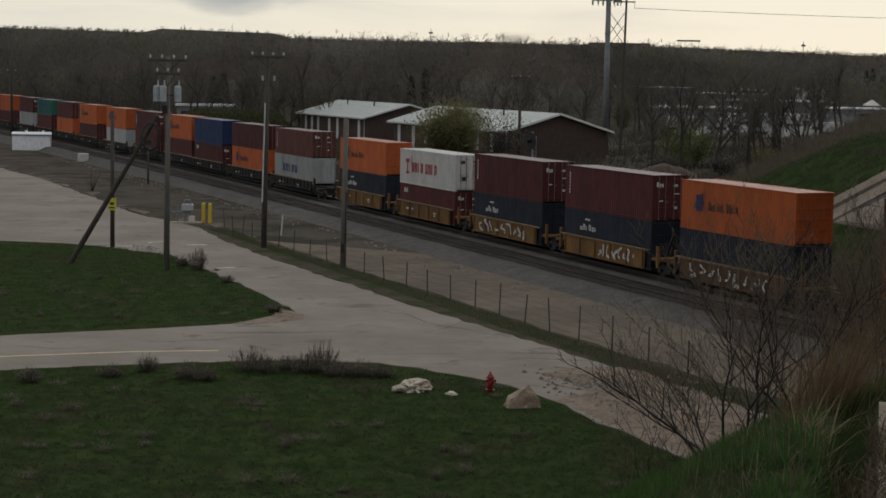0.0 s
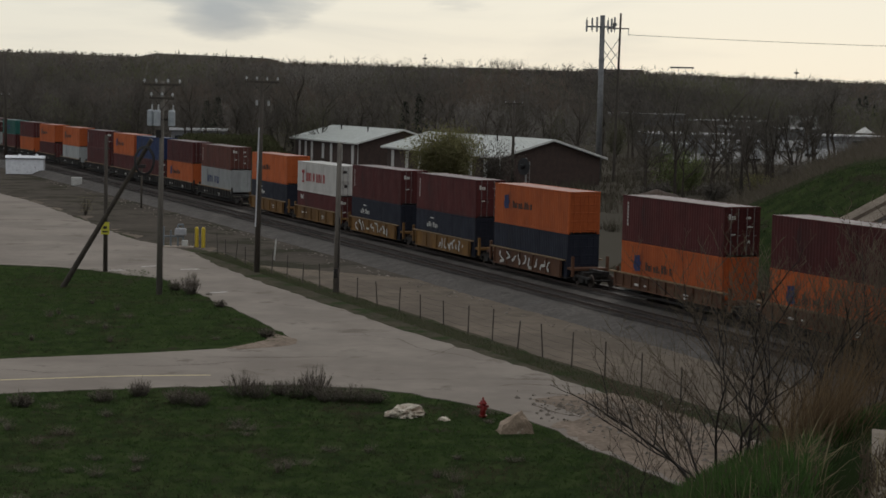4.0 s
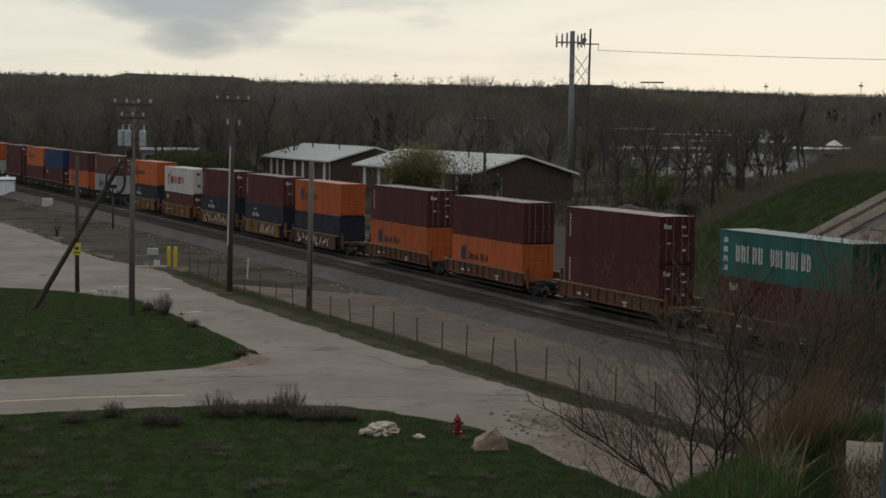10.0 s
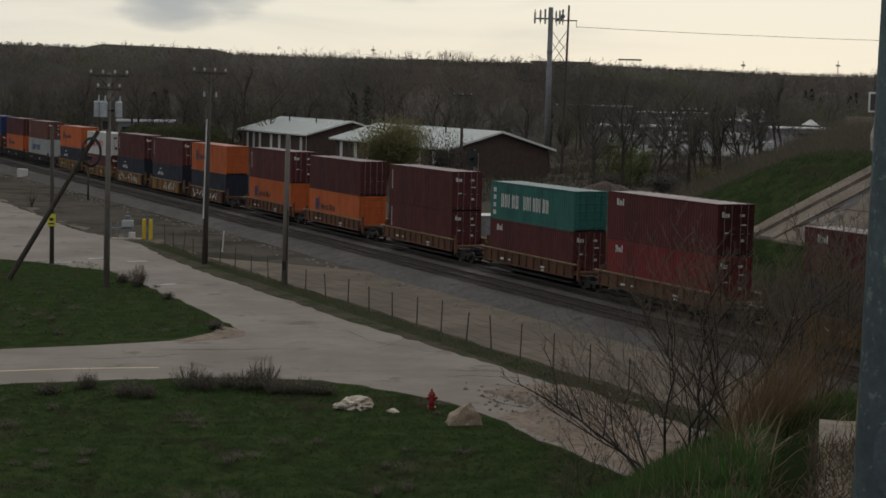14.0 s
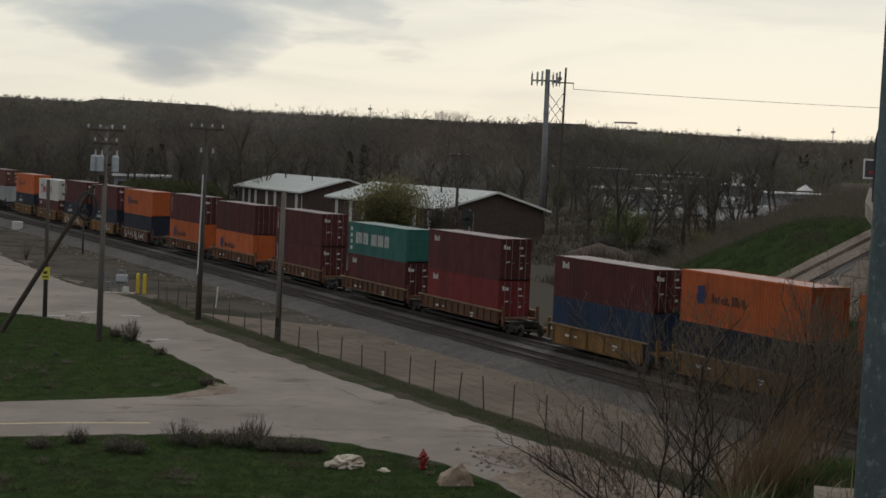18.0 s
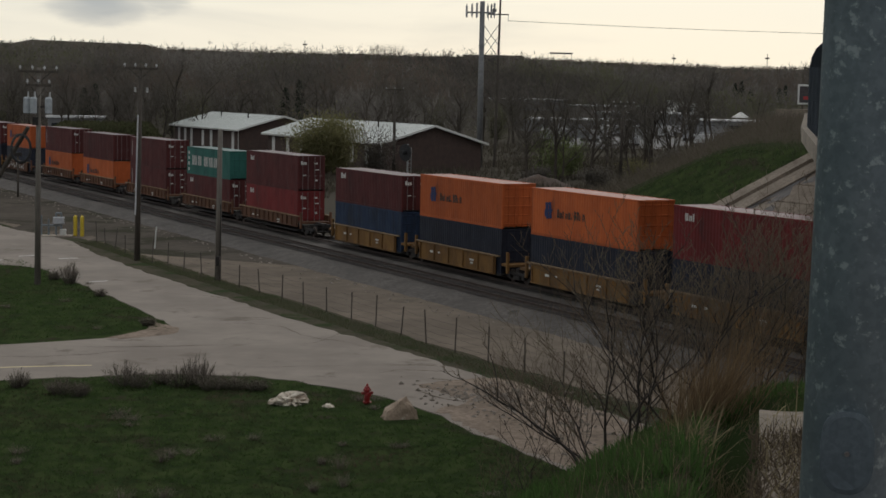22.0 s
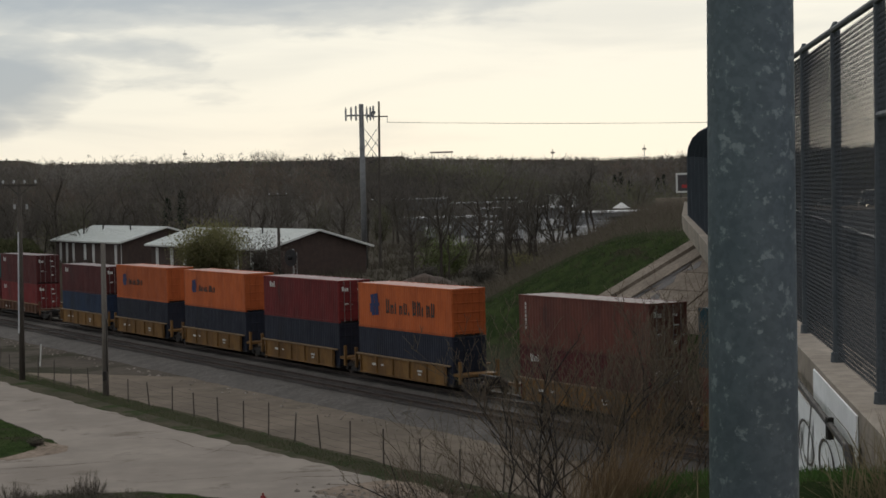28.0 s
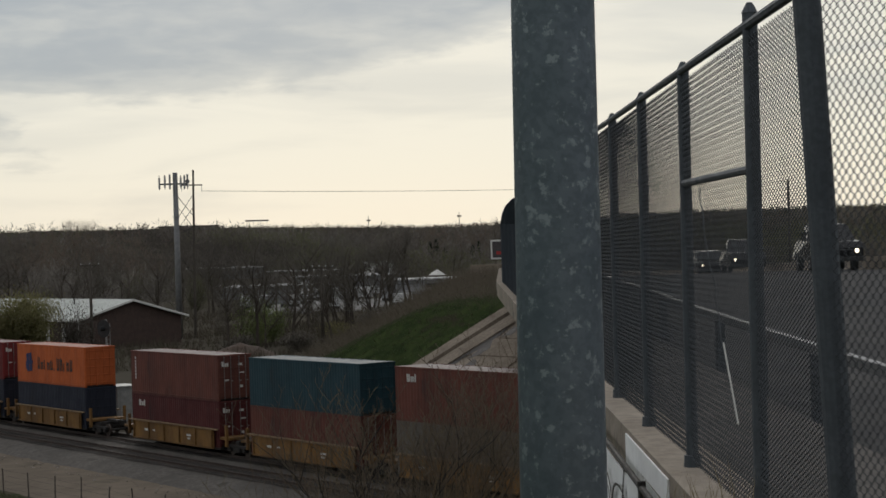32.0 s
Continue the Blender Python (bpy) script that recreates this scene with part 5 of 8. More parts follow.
def make_tower():
    x, y = polar(292, 6.66)
    t = empty("cell_tower", pose(x, y, 0, 0, 0, -6))
    tagged(t, "grey steel cell tower with panel antennas", "cell tower")
    grey = mat("tower_steel", (0.17, 0.17, 0.17), (0.13, 0.13, 0.13), rough=0.5, metal=0.3, scale=2)
    part("shaft", tube_bm((0, 0, -1), (0.0, 0, 27.4), 0.52, 0.40, n=16), grey, t, smooth=True)
    for z in (8, 14, 20):
        part("flange", tube_bm((0, 0, z), (0, 0, z + 0.12), 0.57, n=16), grey, t)
    part("platform", box_bm(-2.7, 2.0, -0.35, 0.35, 25.4, 25.65, 0.03), grey, t)
    for i, xx in enumerate((-2.6, -1.7, -0.9, 0.9, 1.5, 2.0)):
        m = part("antenna_mast", tube_bm((xx, -0.4, 24.6), (xx, -0.4, 27.0), 0.06, n=6), dark_iron, t)
        part("panel_antenna", box_bm(xx - 0.16, xx + 0.16, -0.62, -0.42, 24.7 + 0.25 * (i % 2), 26.6 + 0.25 * (i % 3), 0.03), mat("antenna_panel", (0.32, 0.32, 0.31), (0.26, 0.26, 0.26), rough=0.6), m)
    part("dish", tube_bm((2.0, -0.7, 25.9), (2.0, -0.45, 25.9), 0.36, 0.3, n=14), grey, t)
    # wooden side pole tied to the shaft
    p = empty("tall_side_pole", pose(x + 2.75, y, 0))
    tagged(p, "slender tall dark pole braced to the cell tower", "pole")
    part("shaft", tube_bm((-0.2, 0, -0.5), (0.25, 0, 27.8), 0.26, 0.16, n=10), old_wood, p)
    part("top_arm", box_bm(-1.9, 1.7, -0.06, 0.06, 25.2, 25.4), old_wood, p)
    part("drop_insulator", tube_bm((1.6, 0, 24.2), (1.6, 0, 25.3), 0.05, n=6), porcelain, p)
    part("drop_insulator", tube_bm((-1.7, 0, 24.3), (-1.7, 0, 25.3), 0.05, n=6), porcelain, p)
    for z0, z1 in ((18.2, 21.6), (21.6, 18.2), (18.2, 17.0), (17.2, 18.4), (23.4, 20.2), (20.0, 23.6), (13.6, 10.2)):
        part("tie_brace", tube_bm((-2.4, 0, z0), (0.05, 0, z1), 0.05, n=5), dark_iron, p)
    # overhead line running off to the right
    bm = bmesh.new()
    a, b = Vector((x + 4.3, y, 24.3)), Vector((150, 300, 24.2))
    prev = a
    for i in range(1, 25):
        f = i / 24
        q = a.lerp(b, f) - Vector((0, 0, 0.7 * 4 * f * (1 - f)))
        tube_bm(prev, q, 0.035, n=4, bm=bm, caps=False)
        prev = q
    tagged(part("overhead_line", bm, wire_black, None), "thin overhead power line against the sky", "power line", kind="stuff")
    x2, y2 = 150.0, 300.0
    pole(x2, y2, 24.6, 0.3, 0.2, old_wood, "tall dark pole carrying the power line")


make_tower()


def make_signal():
    p, a = track(34.9, 6.4)
    s = empty("railway_signal", pose(p.x, p.y, 0.1, 0, 0, -52))
    tagged(s, "black railway signal mast with two round target heads", "railway signal")
    alu = mat("signal_aluminium", (0.3, 0.3, 0.29), (0.24, 0.24, 0.235), rough=0.5, metal=0.4, scale=3)
    blk = mat("signal_black", (0.012, 0.012, 0.013), (0.02, 0.02, 0.02), rough=0.7)
    part("mast", tube_bm((0, 0, 0), (0, 0, 8.3), 0.09, 0.07, n=10), alu, s)
    for z in (7.59, 4.84):
        h = part("target_head", tube_bm((0, -0.28, z), (0, -0.24, z), 0.70, n=24), blk, s, "round black signal target")
        part("lamp_housing", tube_bm((0, -0.25, z), (0, 0.1, z), 0.2, n=12), blk, h)
        part("hood", tube_bm((0, -0.7, z + 0.02), (0, -0.27, z + 0.02), 0.17, n=12), blk, h)
        part("lens", tube_bm((0, -0.30, z), (0, -0.285, z), 0.11, n=12), mat("dark_lens", (0.05, 0.02, 0.02), rough=0.1), h)
    part("ladder", box_bm(-0.2, -0.16, 0.2, 0.24, 0, 8.0), alu, s)
    part("ladder", box_bm(0.16, 0.2, 0.2, 0.24, 0, 8.0), alu, s)
    for i in range(24):
        part("rung", box_bm(-0.16, 0.16, 0.21, 0.23, 0.3 + 0.32 * i, 0.33 + 0.32 * i), alu, s)
    p2, _ = track(35.9, 8.0)
    c = empty("signal_cabinet", pose(p2.x, p2.y, 0.0, 0, 0, math.degrees(a)))
    tagged(c, "pale aluminium signal cabinet beside the railway", "equipment cabinet")
    part("body", box_bm(-0.9, 0.9, -1.2, 1.2, 0.3, 3.0, 0.03), alu, c)
    part("roof", box_bm(-1.0, 1.0, -1.3, 1.3, 3.0, 3.12, 0.02), alu, c)
    part("door", box_bm(-0.7, 0.1, -1.24, -1.2, 0.4, 2.7, 0.01), alu, c)
    part("plinth", box_bm(-0.85, 0.85, -1.1, 1.1, -0.1, 0.3), concrete, c)


make_signal()


def make_wire_fence():
    f = empty("wire_fence")
    tagged(f, "low rusty post-and-wire fence along the yard", "fence")
    line = catmull(V2((22, 54), (14, 72), (9.4, 82.3), (5.5, 92.6), (1.2, 103), (-9.5, 127.6), (-14.5, 142.2)), 0.2)
    pts, acc = [line[0]], 0.0
    for a, b in zip(line, line[1:]):
        acc += (b - a).length
        if acc > 3.15:
            pts.append(b)
            acc = 0
    rnd = random.Random(5)
    tops = []
    rust = mat("rusty_post", (0.075, 0.06, 0.05), (0.055, 0.046, 0.04), rough=0.85, scale=6)
    for p in pts:
        h = rnd.uniform(1.4, 1.75)
        lx, ly = rnd.gauss(0, 0.09), rnd.gauss(0, 0.06)
        part("post", tube_bm((p.x, p.y, -0.3), (p.x + lx, p.y + ly, h), 0.04, 0.035, n=6), rust, f)
        tops.append((Vector((p.x, p.y, 0)), Vector((lx, ly, h))))
    for z in (0.35, 0.7, 1.05, 1.35):
        bm = bmesh.new()
        for (a, la), (b, lb) in zip(tops, tops[1:]):
            q0, q1 = a + la * (z / la.z), b + lb * (z / lb.z)
            mid = (q0 + q1) / 2 - Vector((0, 0, rnd.uniform(0.01, 0.08)))
            tube_bm(q0, mid, 0.006, n=3, bm=bm, caps=False)
            tube_bm(mid, q1, 0.006, n=3, bm=bm, caps=False)
        tagged(part("wire", bm, rust, f), kind="stuff")


make_wire_fence()

hydrant_red = mat("hydrant_red", (0.26, 0.018, 0.016), (0.18, 0.014, 0.013), rough=0.5, scale=8, fine=0.2)


def make_hydrant(x, y):
    h = empty("fire_hydrant", pose(x, y, 0, 0, 0, 20))
    tagged(h, "red cast-iron fire hydrant in the grass", "fire hydrant")
    part("barrel", tube_bm((0, 0, 0), (0, 0, 0.58), 0.12, 0.11, n=16), hydrant_red, h, smooth=True)
    part("base_flange", tube_bm((0, 0, 0.06), (0, 0, 0.11), 0.18, n=16), hydrant_red, h)
    part("top_flange", tube_bm((0, 0, 0.56), (0, 0, 0.62), 0.17, n=16), hydrant_red, h)
    bm = tube_bm((0, 0, 0.62), (0, 0, 0.74), 0.145, 0.08, n=16)
    tube_bm((0, 0, 0.74), (0, 0, 0.84), 0.04, n=6, bm=bm)
    part("bonnet", bm, hydrant_red, h)
    for a, b, r in (((-0.24, 0, 0.46), (0.24, 0, 0.46), 0.06), ((0, -0.26, 0.42), (0, 0, 0.42), 0.08)):
        part("outlet_cap", tube_bm(a, b, r, n=10), hydrant_red, h)


make_hydrant(3.8, 69.9)
# dark blotches put the shade of the rock's holes into the colour
rock_mat = mat("pale_limestone", (0.66, 0.60, 0.50), (0.42, 0.34, 0.26), rough=0.9, scale=2.2, fine=0.4, bump=0.7, bscale=9, stain=(0.10, 0.075, 0.055), stain_scale=3.2, stain_at=0.57)


def rock(x, y, sx, sy, sz, seed, label, flat=0.3, pits=0.3):
    bm = bmesh.new()
    bmesh.ops.create_icosphere(bm, subdivisions=5, radius=1.0)
    o = Vector((seed * 7.1, seed * 3.3, seed))
    for v in bm.verts:
        c = v.co.copy()
        k = 1 + 0.42 * noise.noise(c * 1.3 + o) + 0.20 * noise.noise(c * 2.7 + o)
        q = noise.cell(c * 1.6 + o)
        k += 0.13 * (q - 0.5) + 0.05 * noise.noise(c * 8 + o)
        k -= pits * max(0.0, noise.noise(c * 3.4 + o * 2) - 0.08)
        v.co = Vector((c.x * sx * k, c.y * sy * k, max(c.z * sz * k + sz * flat, -0.1)))
    r = part("boulder", bm, rock_mat, None, m=pose(x, y, 0, 0, 0, seed * 40))
    tagged(r, label, "boulder", "boulders on the verge")


rock(0.7, 70.0, 0.92, 0.7, 0.40, 1, "low pitted pale limestone boulder in grass", 0.1, 1.5)


def wedge_rock(x, y):
    """A split boulder with steep faces, tan with paler patches scattered by noise."""
    bm = bmesh.new()
    for c in ((-0.75, -0.4, -0.1), (-0.7, 0.4, -0.1), (0.7, -0.45, -0.1), (0.75, 0.4, -0.1), (-0.62, -0.3, 0.28), (0.0, -0.28, 0.74), (0.28, 0.1, 0.82), (0.12, 0.35, 0.7), (0.62, -0.3, 0.34), (0.66, 0.25, 0.3), (-0.5, 0.3, 0.4)):
        bm.verts.new(c)
    bmesh.ops.convex_hull(bm, input=bm.verts[:])
    bmesh.ops.triangulate(bm, faces=bm.faces[:])
    bmesh.ops.subdivide_edges(bm, edges=bm.edges[:], cuts=4, use_grid_fill=True)
    for v in bm.verts:
        k = noise.noise(v.co * 3.0) * 0.07 + noise.noise(v.co * 9.0) * 0.03
        v.co += v.co.normalized() * k
    r = part("boulder", bm, mat("tan_sandstone", (0.34, 0.26, 0.19), (0.23, 0.17, 0.12), rough=0.92, scale=1.6, fine=0.35, bump=0.5, bscale=10, stain=(0.56, 0.50, 0.43), stain_scale=1.1, stain_at=0.6), None, m=pose(x, y, 0, 0, 0, 12))
    tagged(r, "upright angular tan boulder by the road", "boulder", "boulders on the verge")


wedge_rock(4.9, 66.9)
rock(2.2, 69.2, 0.28, 0.2, 0.11, 3, "small flat grey stone in grass", 0.1)


def make_bollards():
    yel = mat("bollard_yellow", (0.55, 0.40, 0.03), (0.45, 0.33, 0.03), rough=0.5, scale=6, stain=(0.2, 0.15, 0.04), stain_scale=5, stain_at=0.65)
    for x, y in ((-16.55, 147.0), (-15.95, 146.6)):
        b = part("bollard", tube_bm((0, 0, -0.1), (0, 0, 1.62), 0.16, n=16), yel, None, m=pose(x, y, 0), smooth=False)
        tagged(b, "thick yellow painted steel bollard", "bollard", "bollards by the gas meter")
        part("cap", tube_bm((0, 0, 1.62), (0, 0, 1.74), 0.16, 0.06, n=16), yel, b)
    g = empty("gas_meter_set", pose(-18.0, 146.8, 0))
    tagged(g, "grey pipework and meter on a concrete pad", "gas meter")
    gp = mat("meter_paint", (0.16, 0.185, 0.20), (0.12, 0.14, 0.15), rough=0.5, scale=5)
    part("pad", box_bm(-1.6, 1.3, -0.9, 0.5, -0.1, 0.1, 0.02), concrete, g)
    for xx, hh in ((-1.3, 1.7), (-0.7, 1.4), (-0.1, 1.9), (0.35, 1.9)):
        part("riser_pipe", tube_bm((xx, 0, 0), (xx, 0, hh), 0.07, n=8), gp, g)
    part("cross_pipe", tube_bm((-0.1, 0, 1.9), (0.35, 0, 1.9), 0.08, n=8), gp, g)
    part("cross_pipe", tube_bm((-1.3, 0, 0.9), (0.35, 0, 0.9), 0.07, n=8), gp, g)
    part("meter_body", box_bm(-0.35, 0.6, -0.25, 0.2, 1.0, 1.6, 0.06), mat("meter_grey", (0.35, 0.36, 0.37), (0.3, 0.3, 0.31), rough=0.5), g)
    part("white_box", box_bm(0.25, 0.75, -0.35, 0.0, 0.1, 0.6, 0.03), letter_white, g)


make_bollards()


def make_marker(x, y, h, label):
    m = part("marker_post", tube_bm((0, 0, -0.1), (0.14, 0, h), 0.06, n=8), letter_white, None, m=pose(x, y, 0))
    tagged(m, label, "marker post")


make_marker(-9.3, 136.5, 1.7, "leaning white plastic marker post")


def make_shed():
    s = empty("white_tank_shed", pose(-57.0, 271, 0, 0, 0, 8) @ Matrix.Diagonal((0.85, 0.85, 0.78, 1)))
    tagged(s, "white rounded storage container beside the railway", "storage container")
    w = mat("shed_white", (0.78, 0.79, 0.81), (0.68, 0.69, 0.71), rough=0.6, scale=1.5, stain=(0.35, 0.35, 0.36), stain_scale=1.0, stain_at=0.6)
    part("body", box_bm(-3.4, 3.4, -1.4, 1.4, 0.0, 3.2, 0.15), w, s)
    bm = bmesh.new()
    n = 8
    rows = []
    for xx in (-3.5, 3.5):
        rows.append([bm.verts.new((xx, 1.55 * math.cos(math.pi * i / n), 3.15 + 0.55 * math.sin(math.pi * i / n))) for i in range(n + 1)])
    for i in range(n):
        bm.faces.new((rows[0][i], rows[1][i], rows[1][i + 1], rows[0][i + 1]))
    bm.faces.new(rows[0])
    bm.faces.new(list(reversed(rows[1])))
    bmesh.ops.recalc_face_normals(bm, faces=bm.faces)
    part("roof", bm, w, s)
    part("lid_trim", box_bm(-3.55, 3.55, -1.6, -1.45, 3.05, 3.2), letter_dark, s)
    for xx in (-1.0, 2.0):
        part("roof_vent", tube_bm((xx, 0, 3.6), (xx, 0, 4.0), 0.25, n=10), w, s)
    part("door", box_bm(1.6, 2.6, -1.44, -1.4, 0.2, 2.3, 0.01), w, s)


make_shed()
b = part("white_box", box_bm(-0.7, 0.7, -0.5, 0.5, 0, 1.2, 0.08), letter_white, None, m=pose(-43.5, 240, 0, 0, 0, 15))
tagged(b, "small white utility box on the dirt", "utility box")


def road_line():
    bm = bmesh.new()
    line = catmull(V2((-60, 63), (-30, 72.6), (-16.6, 77.1), (-12, 78.6), (-8.2, 79.3)), 1.0)
    for a, b in zip(line, line[1:]):
        d = (b - a).normalized()
        s = Vector((-d.y, d.x, 0)) * 0.11
        bm.faces.new([bm.verts.new((v.x, v.y, 0.036)) for v in (a - s, b - s, b + s, a + s)])
    l = part("road_line", bm, mat("line_yellow", (0.56, 0.46, 0.25), (0.44, 0.37, 0.22), rough=0.8, scale=3, coords="Position"), None)
    tagged(l, "worn yellow centre line", "road marking", kind="structure")


road_line()

# ---- buildings beyond the railway ----
brick = mat("brown_brick", (0.080, 0.052, 0.042), (0.062, 0.042, 0.035), rough=0.9, scale=1.2, fine=0.5, bump=0.3, bscale=20)
metal_roof = mat("pale_metal_roof", (0.50, 0.52, 0.48), (0.43, 0.45, 0.42), rough=0.42, metal=0.1, scale=0.5, fine=0.1)
trim_white = mat("white_trim", (0.62, 0.61, 0.57), (0.54, 0.53, 0.5), rough=0.6, scale=2)


def long_house(cx, cy, L, W, eave, rise, label, doors, back):
    """A long low house, its axis along the railway. (cx, cy): foot of the near gable's middle."""
    h = empty("brick_building", pose(cx, cy, 0, 0, 0, math.degrees(HD)))
    tagged(h, label, "building", "brick buildings behind the train")
    w = W / 2
    t = 0.3
    for nm, x0, x1, y0, y1 in (("long_wall", -w, -w + t, 0, L), ("long_wall", w - t, w, 0, L)):
        part(nm, box_bm(x0, x1, y0, y1, -0.3, eave), brick, h)
    for y0 in (0.0, L - t):
        bm = bmesh.new()
        lo = [(-w + t, -0.3), (w - t, -0.3), (w - t, eave), (0, eave + rise), (-w + t, eave)]
        f = [bm.verts.new((x, y0, z)) for x, z in lo]
        k = [bm.verts.new((x, y0 + t, z)) for x, z in lo]
        bm.faces.new(f)
        bm.faces.new(list(reversed(k)))
        for i in range(5):
            bm.faces.new((f[i], k[i], k[(i + 1) % 5], f[(i + 1) % 5]))
        bmesh.ops.recalc_face_normals(bm, faces=bm.faces)
        part("gable_wall", bm, brick, h)
    ov = 0.9
    for sg in (-1, 1):
        a = math.atan2(rise, w)
        ln = (w + ov) / math.cos(a)
        r = part("roof_slope", box_bm(0, ln, -ov, L + ov, 0.0, 0.16), metal_roof, h, m=pose(0, 0, eave + rise + 0.05) @ Matrix.Scale(sg, 4, (1, 0, 0)) @ pose(0, 0, 0, 0, math.degrees(a), 0))
        n = int(L / 1.2)
        for i in range(n + 1):
            yy = -ov + (L + 2 * ov) * i / n
            put("seam", cached(("seam", round(ln, 2)), lambda: to_mesh("seam", box_bm(0, ln, -0.025, 0.025, 0.16, 0.21))), metal_roof, r, pose(0, yy, 0))
        part("rake_trim", box_bm(0, ln, -ov - 0.05, -ov, -0.12, 0.2), trim_white, r)
        part("fascia", box_bm(ln, ln + 0.06, -ov, L + ov, -0.14, 0.14), trim_white, r)
    for i, (kind, yy) in enumerate(doors):
        d = empty("door_unit" if kind == "d" else "window_unit")
        d.parent = h
        ww, z0, z1 = (1.1, 0.1, eave - 0.7) if kind == "d" else (1.15, 1.0, eave - 0.8)
        d.matrix_basis = pose(-w, yy, 0)
        part("frame", box_bm(-0.05, 0.02, -ww / 2 - 0.1, ww / 2 + 0.1, z0 - 0.1, z1 + 0.1), trim_white, d)
        part("panel", box_bm(-0.08, -0.05, -ww / 2, ww / 2, z0, z1), trim_white, d, "white painted panel")
    for yy in (L * 0.3, L * 0.7):
        part("roof_vent", tube_bm((-w * 0.3, yy, eave + rise * 0.6), (-w * 0.3, yy, eave + rise + 0.6), 0.14, n=8), dark_iron, h)
    part("downpipe", tube_bm((-w - 0.08, 0.4, 0), (-w - 0.08, 0.4, eave), 0.07, n=6), trim_white, h)
    return h


long_house(24.3, 270.9, 50, 17.0, 4.4, 2.55, "long brown brick building with a white metal roof", [("d", 47), ("d", 40), ("w", 34), ("w", 28), ("d", 20), ("w", 12), ("w", 6)], True)
long_house(1.2, 328, 39, 17.0, 4.6, 2.4, "brown brick building with pale metal roof and white doors", [("d", 36), ("d", 32), ("d", 28), ("w", 21), ("d", 16), ("w", 10), ("d", 3.5)], True)



patchy_roof = mat("patchy_roof", (0.68, 0.68, 0.67), (0.50, 0.50, 0.50), rough=0.7, scale=0.4, stain=(0.14, 0.135, 0.13), stain_scale=0.16, stain_at=0.56, coords="Position")


def flat_shed(d, az, L, W, h, rot, col, label, name="warehouse", windows=0):
    x, y = polar(d, az)
    s = empty(name, pose(x, y, ground_z(x, y), 0, 0, rot))
    tagged(s, label, "building", "far buildings")
    part("wall", box_bm(-L / 2, L / 2, -W / 2, W / 2, -3.0, h), col, s)
    part("roof", box_bm(-L / 2 - 0.5, L / 2 + 0.5, -W / 2 - 0.5, W / 2 + 0.5, h, h + 0.5), patchy_roof, s)
    for i in range(windows):
        xx = -L / 2 + L * (i + 0.5) / windows
        part("window", box_bm(xx - L / windows * 0.3, xx + L / windows * 0.3, -W / 2 - 0.1, -W / 2, h * 0.25, h * 0.7), mat("far_glass", (0.03, 0.035, 0.04), (0.02, 0.024, 0.028), rough=0.2), s)


grey_wall = mat("far_grey_wall", (0.20, 0.20, 0.20), (0.16, 0.16, 0.165), rough=0.8, scale=0.3)
tan_wall = mat("far_tan_wall", (0.16, 0.14, 0.12), (0.12, 0.105, 0.09), rough=0.8, scale=0.3)
flat_shed(430, -6.4, 13, 8, 4.2, 5, grey_wall, "long low shed with a white roof among trees", "low_shed", 3)
flat_shed(560, 9.7, 34, 20, 3.6, 4, grey_wall, "long low white-roofed warehouse beyond bare trees", windows=0)
flat_shed(600, 12.1, 34, 20, 4.6, -3, grey_wall, "low pale warehouse beyond bare trees", windows=0)
flat_shed(520, 11.2, 14, 10, 2.6, 8, tan_wall, "small white-roofed shed beyond bare trees", windows=0)
flat_shed(640, 13.2, 9, 12, 7.0, -3, trim_white, "tall white block beyond bare trees", windows=1)
flat_shed(560, 14.9, 28, 14, 4.2, -6, grey_wall, "low grey flat-roofed store", windows=3)
flat_shed(700, 8.2, 30, 14, 4.0, -6, grey_wall, "distant low white-roofed shed beyond trees", windows=0)
flat_shed(660, 10.8, 26, 14, 3.8, 3, tan_wall, "distant low tan shed beyond trees", windows=0)


def parked_trailers():
    rnd = random.Random(17)
    trailer_white = mat("trailer_white", (0.42, 0.42, 0.41), (0.33, 0.33, 0.33), rough=0.6, scale=0.6, by_object=0.25)
    for i in range(22):
        x, y = polar(rnd.uniform(400, 540), rnd.uniform(8.8, 14.6))
        t = empty("parked_trailer", pose(x, y, ground_z(x, y), 0, 0, rnd.choice((4, 94)) + rnd.uniform(-6, 6)))
        tagged(t, "white box trailer parked beyond bare trees", "trailer", "parked trailers")
        L = rnd.uniform(4, 9)
        part("box", box_bm(-L / 2, L / 2, -1.2, 1.2, 0.9, 3.1, 0.05), trailer_white if i % 3 else grey_wall, t)
        for xx in (-L * 0.3, L * 0.3):
            part("axle", tube_bm((xx, -1.1, 0.45), (xx, 1.1, 0.45), 0.45, n=10), wire_black, t)
        part("bumper", box_bm(-L / 2 - 0.1, -L / 2, -1.1, 1.1, 0.6, 0.9), dark_iron, t)


parked_trailers()
lot = sheet("paved_lot", [Vector((*polar(398, 8.9 + 0.5 * i), 0)) for i in range(15)] + [Vector((*polar(505, 16.4 - 0.5 * i), 0)) for i in range(16)], 0.16, 0.5, mat("pale_lot", (0.13, 0.128, 0.125), (0.19, 0.186, 0.18), rough=0.9, scale=0.05, fine=0.3, coords="Position", stain=(0.12, 0.115, 0.105), stain_scale=0.04, stain_at=0.55, spec=0.1), 0.6)
tagged(lot, "pale paved yard round the warehouses", "paved yard", kind="structure")
x, y = polar(575, 15.1)
bm = bmesh.new()
bmesh.ops.create_cone(bm, cap_ends=True, segments=4, radius1=3.6, radius2=0.3, depth=1.8)
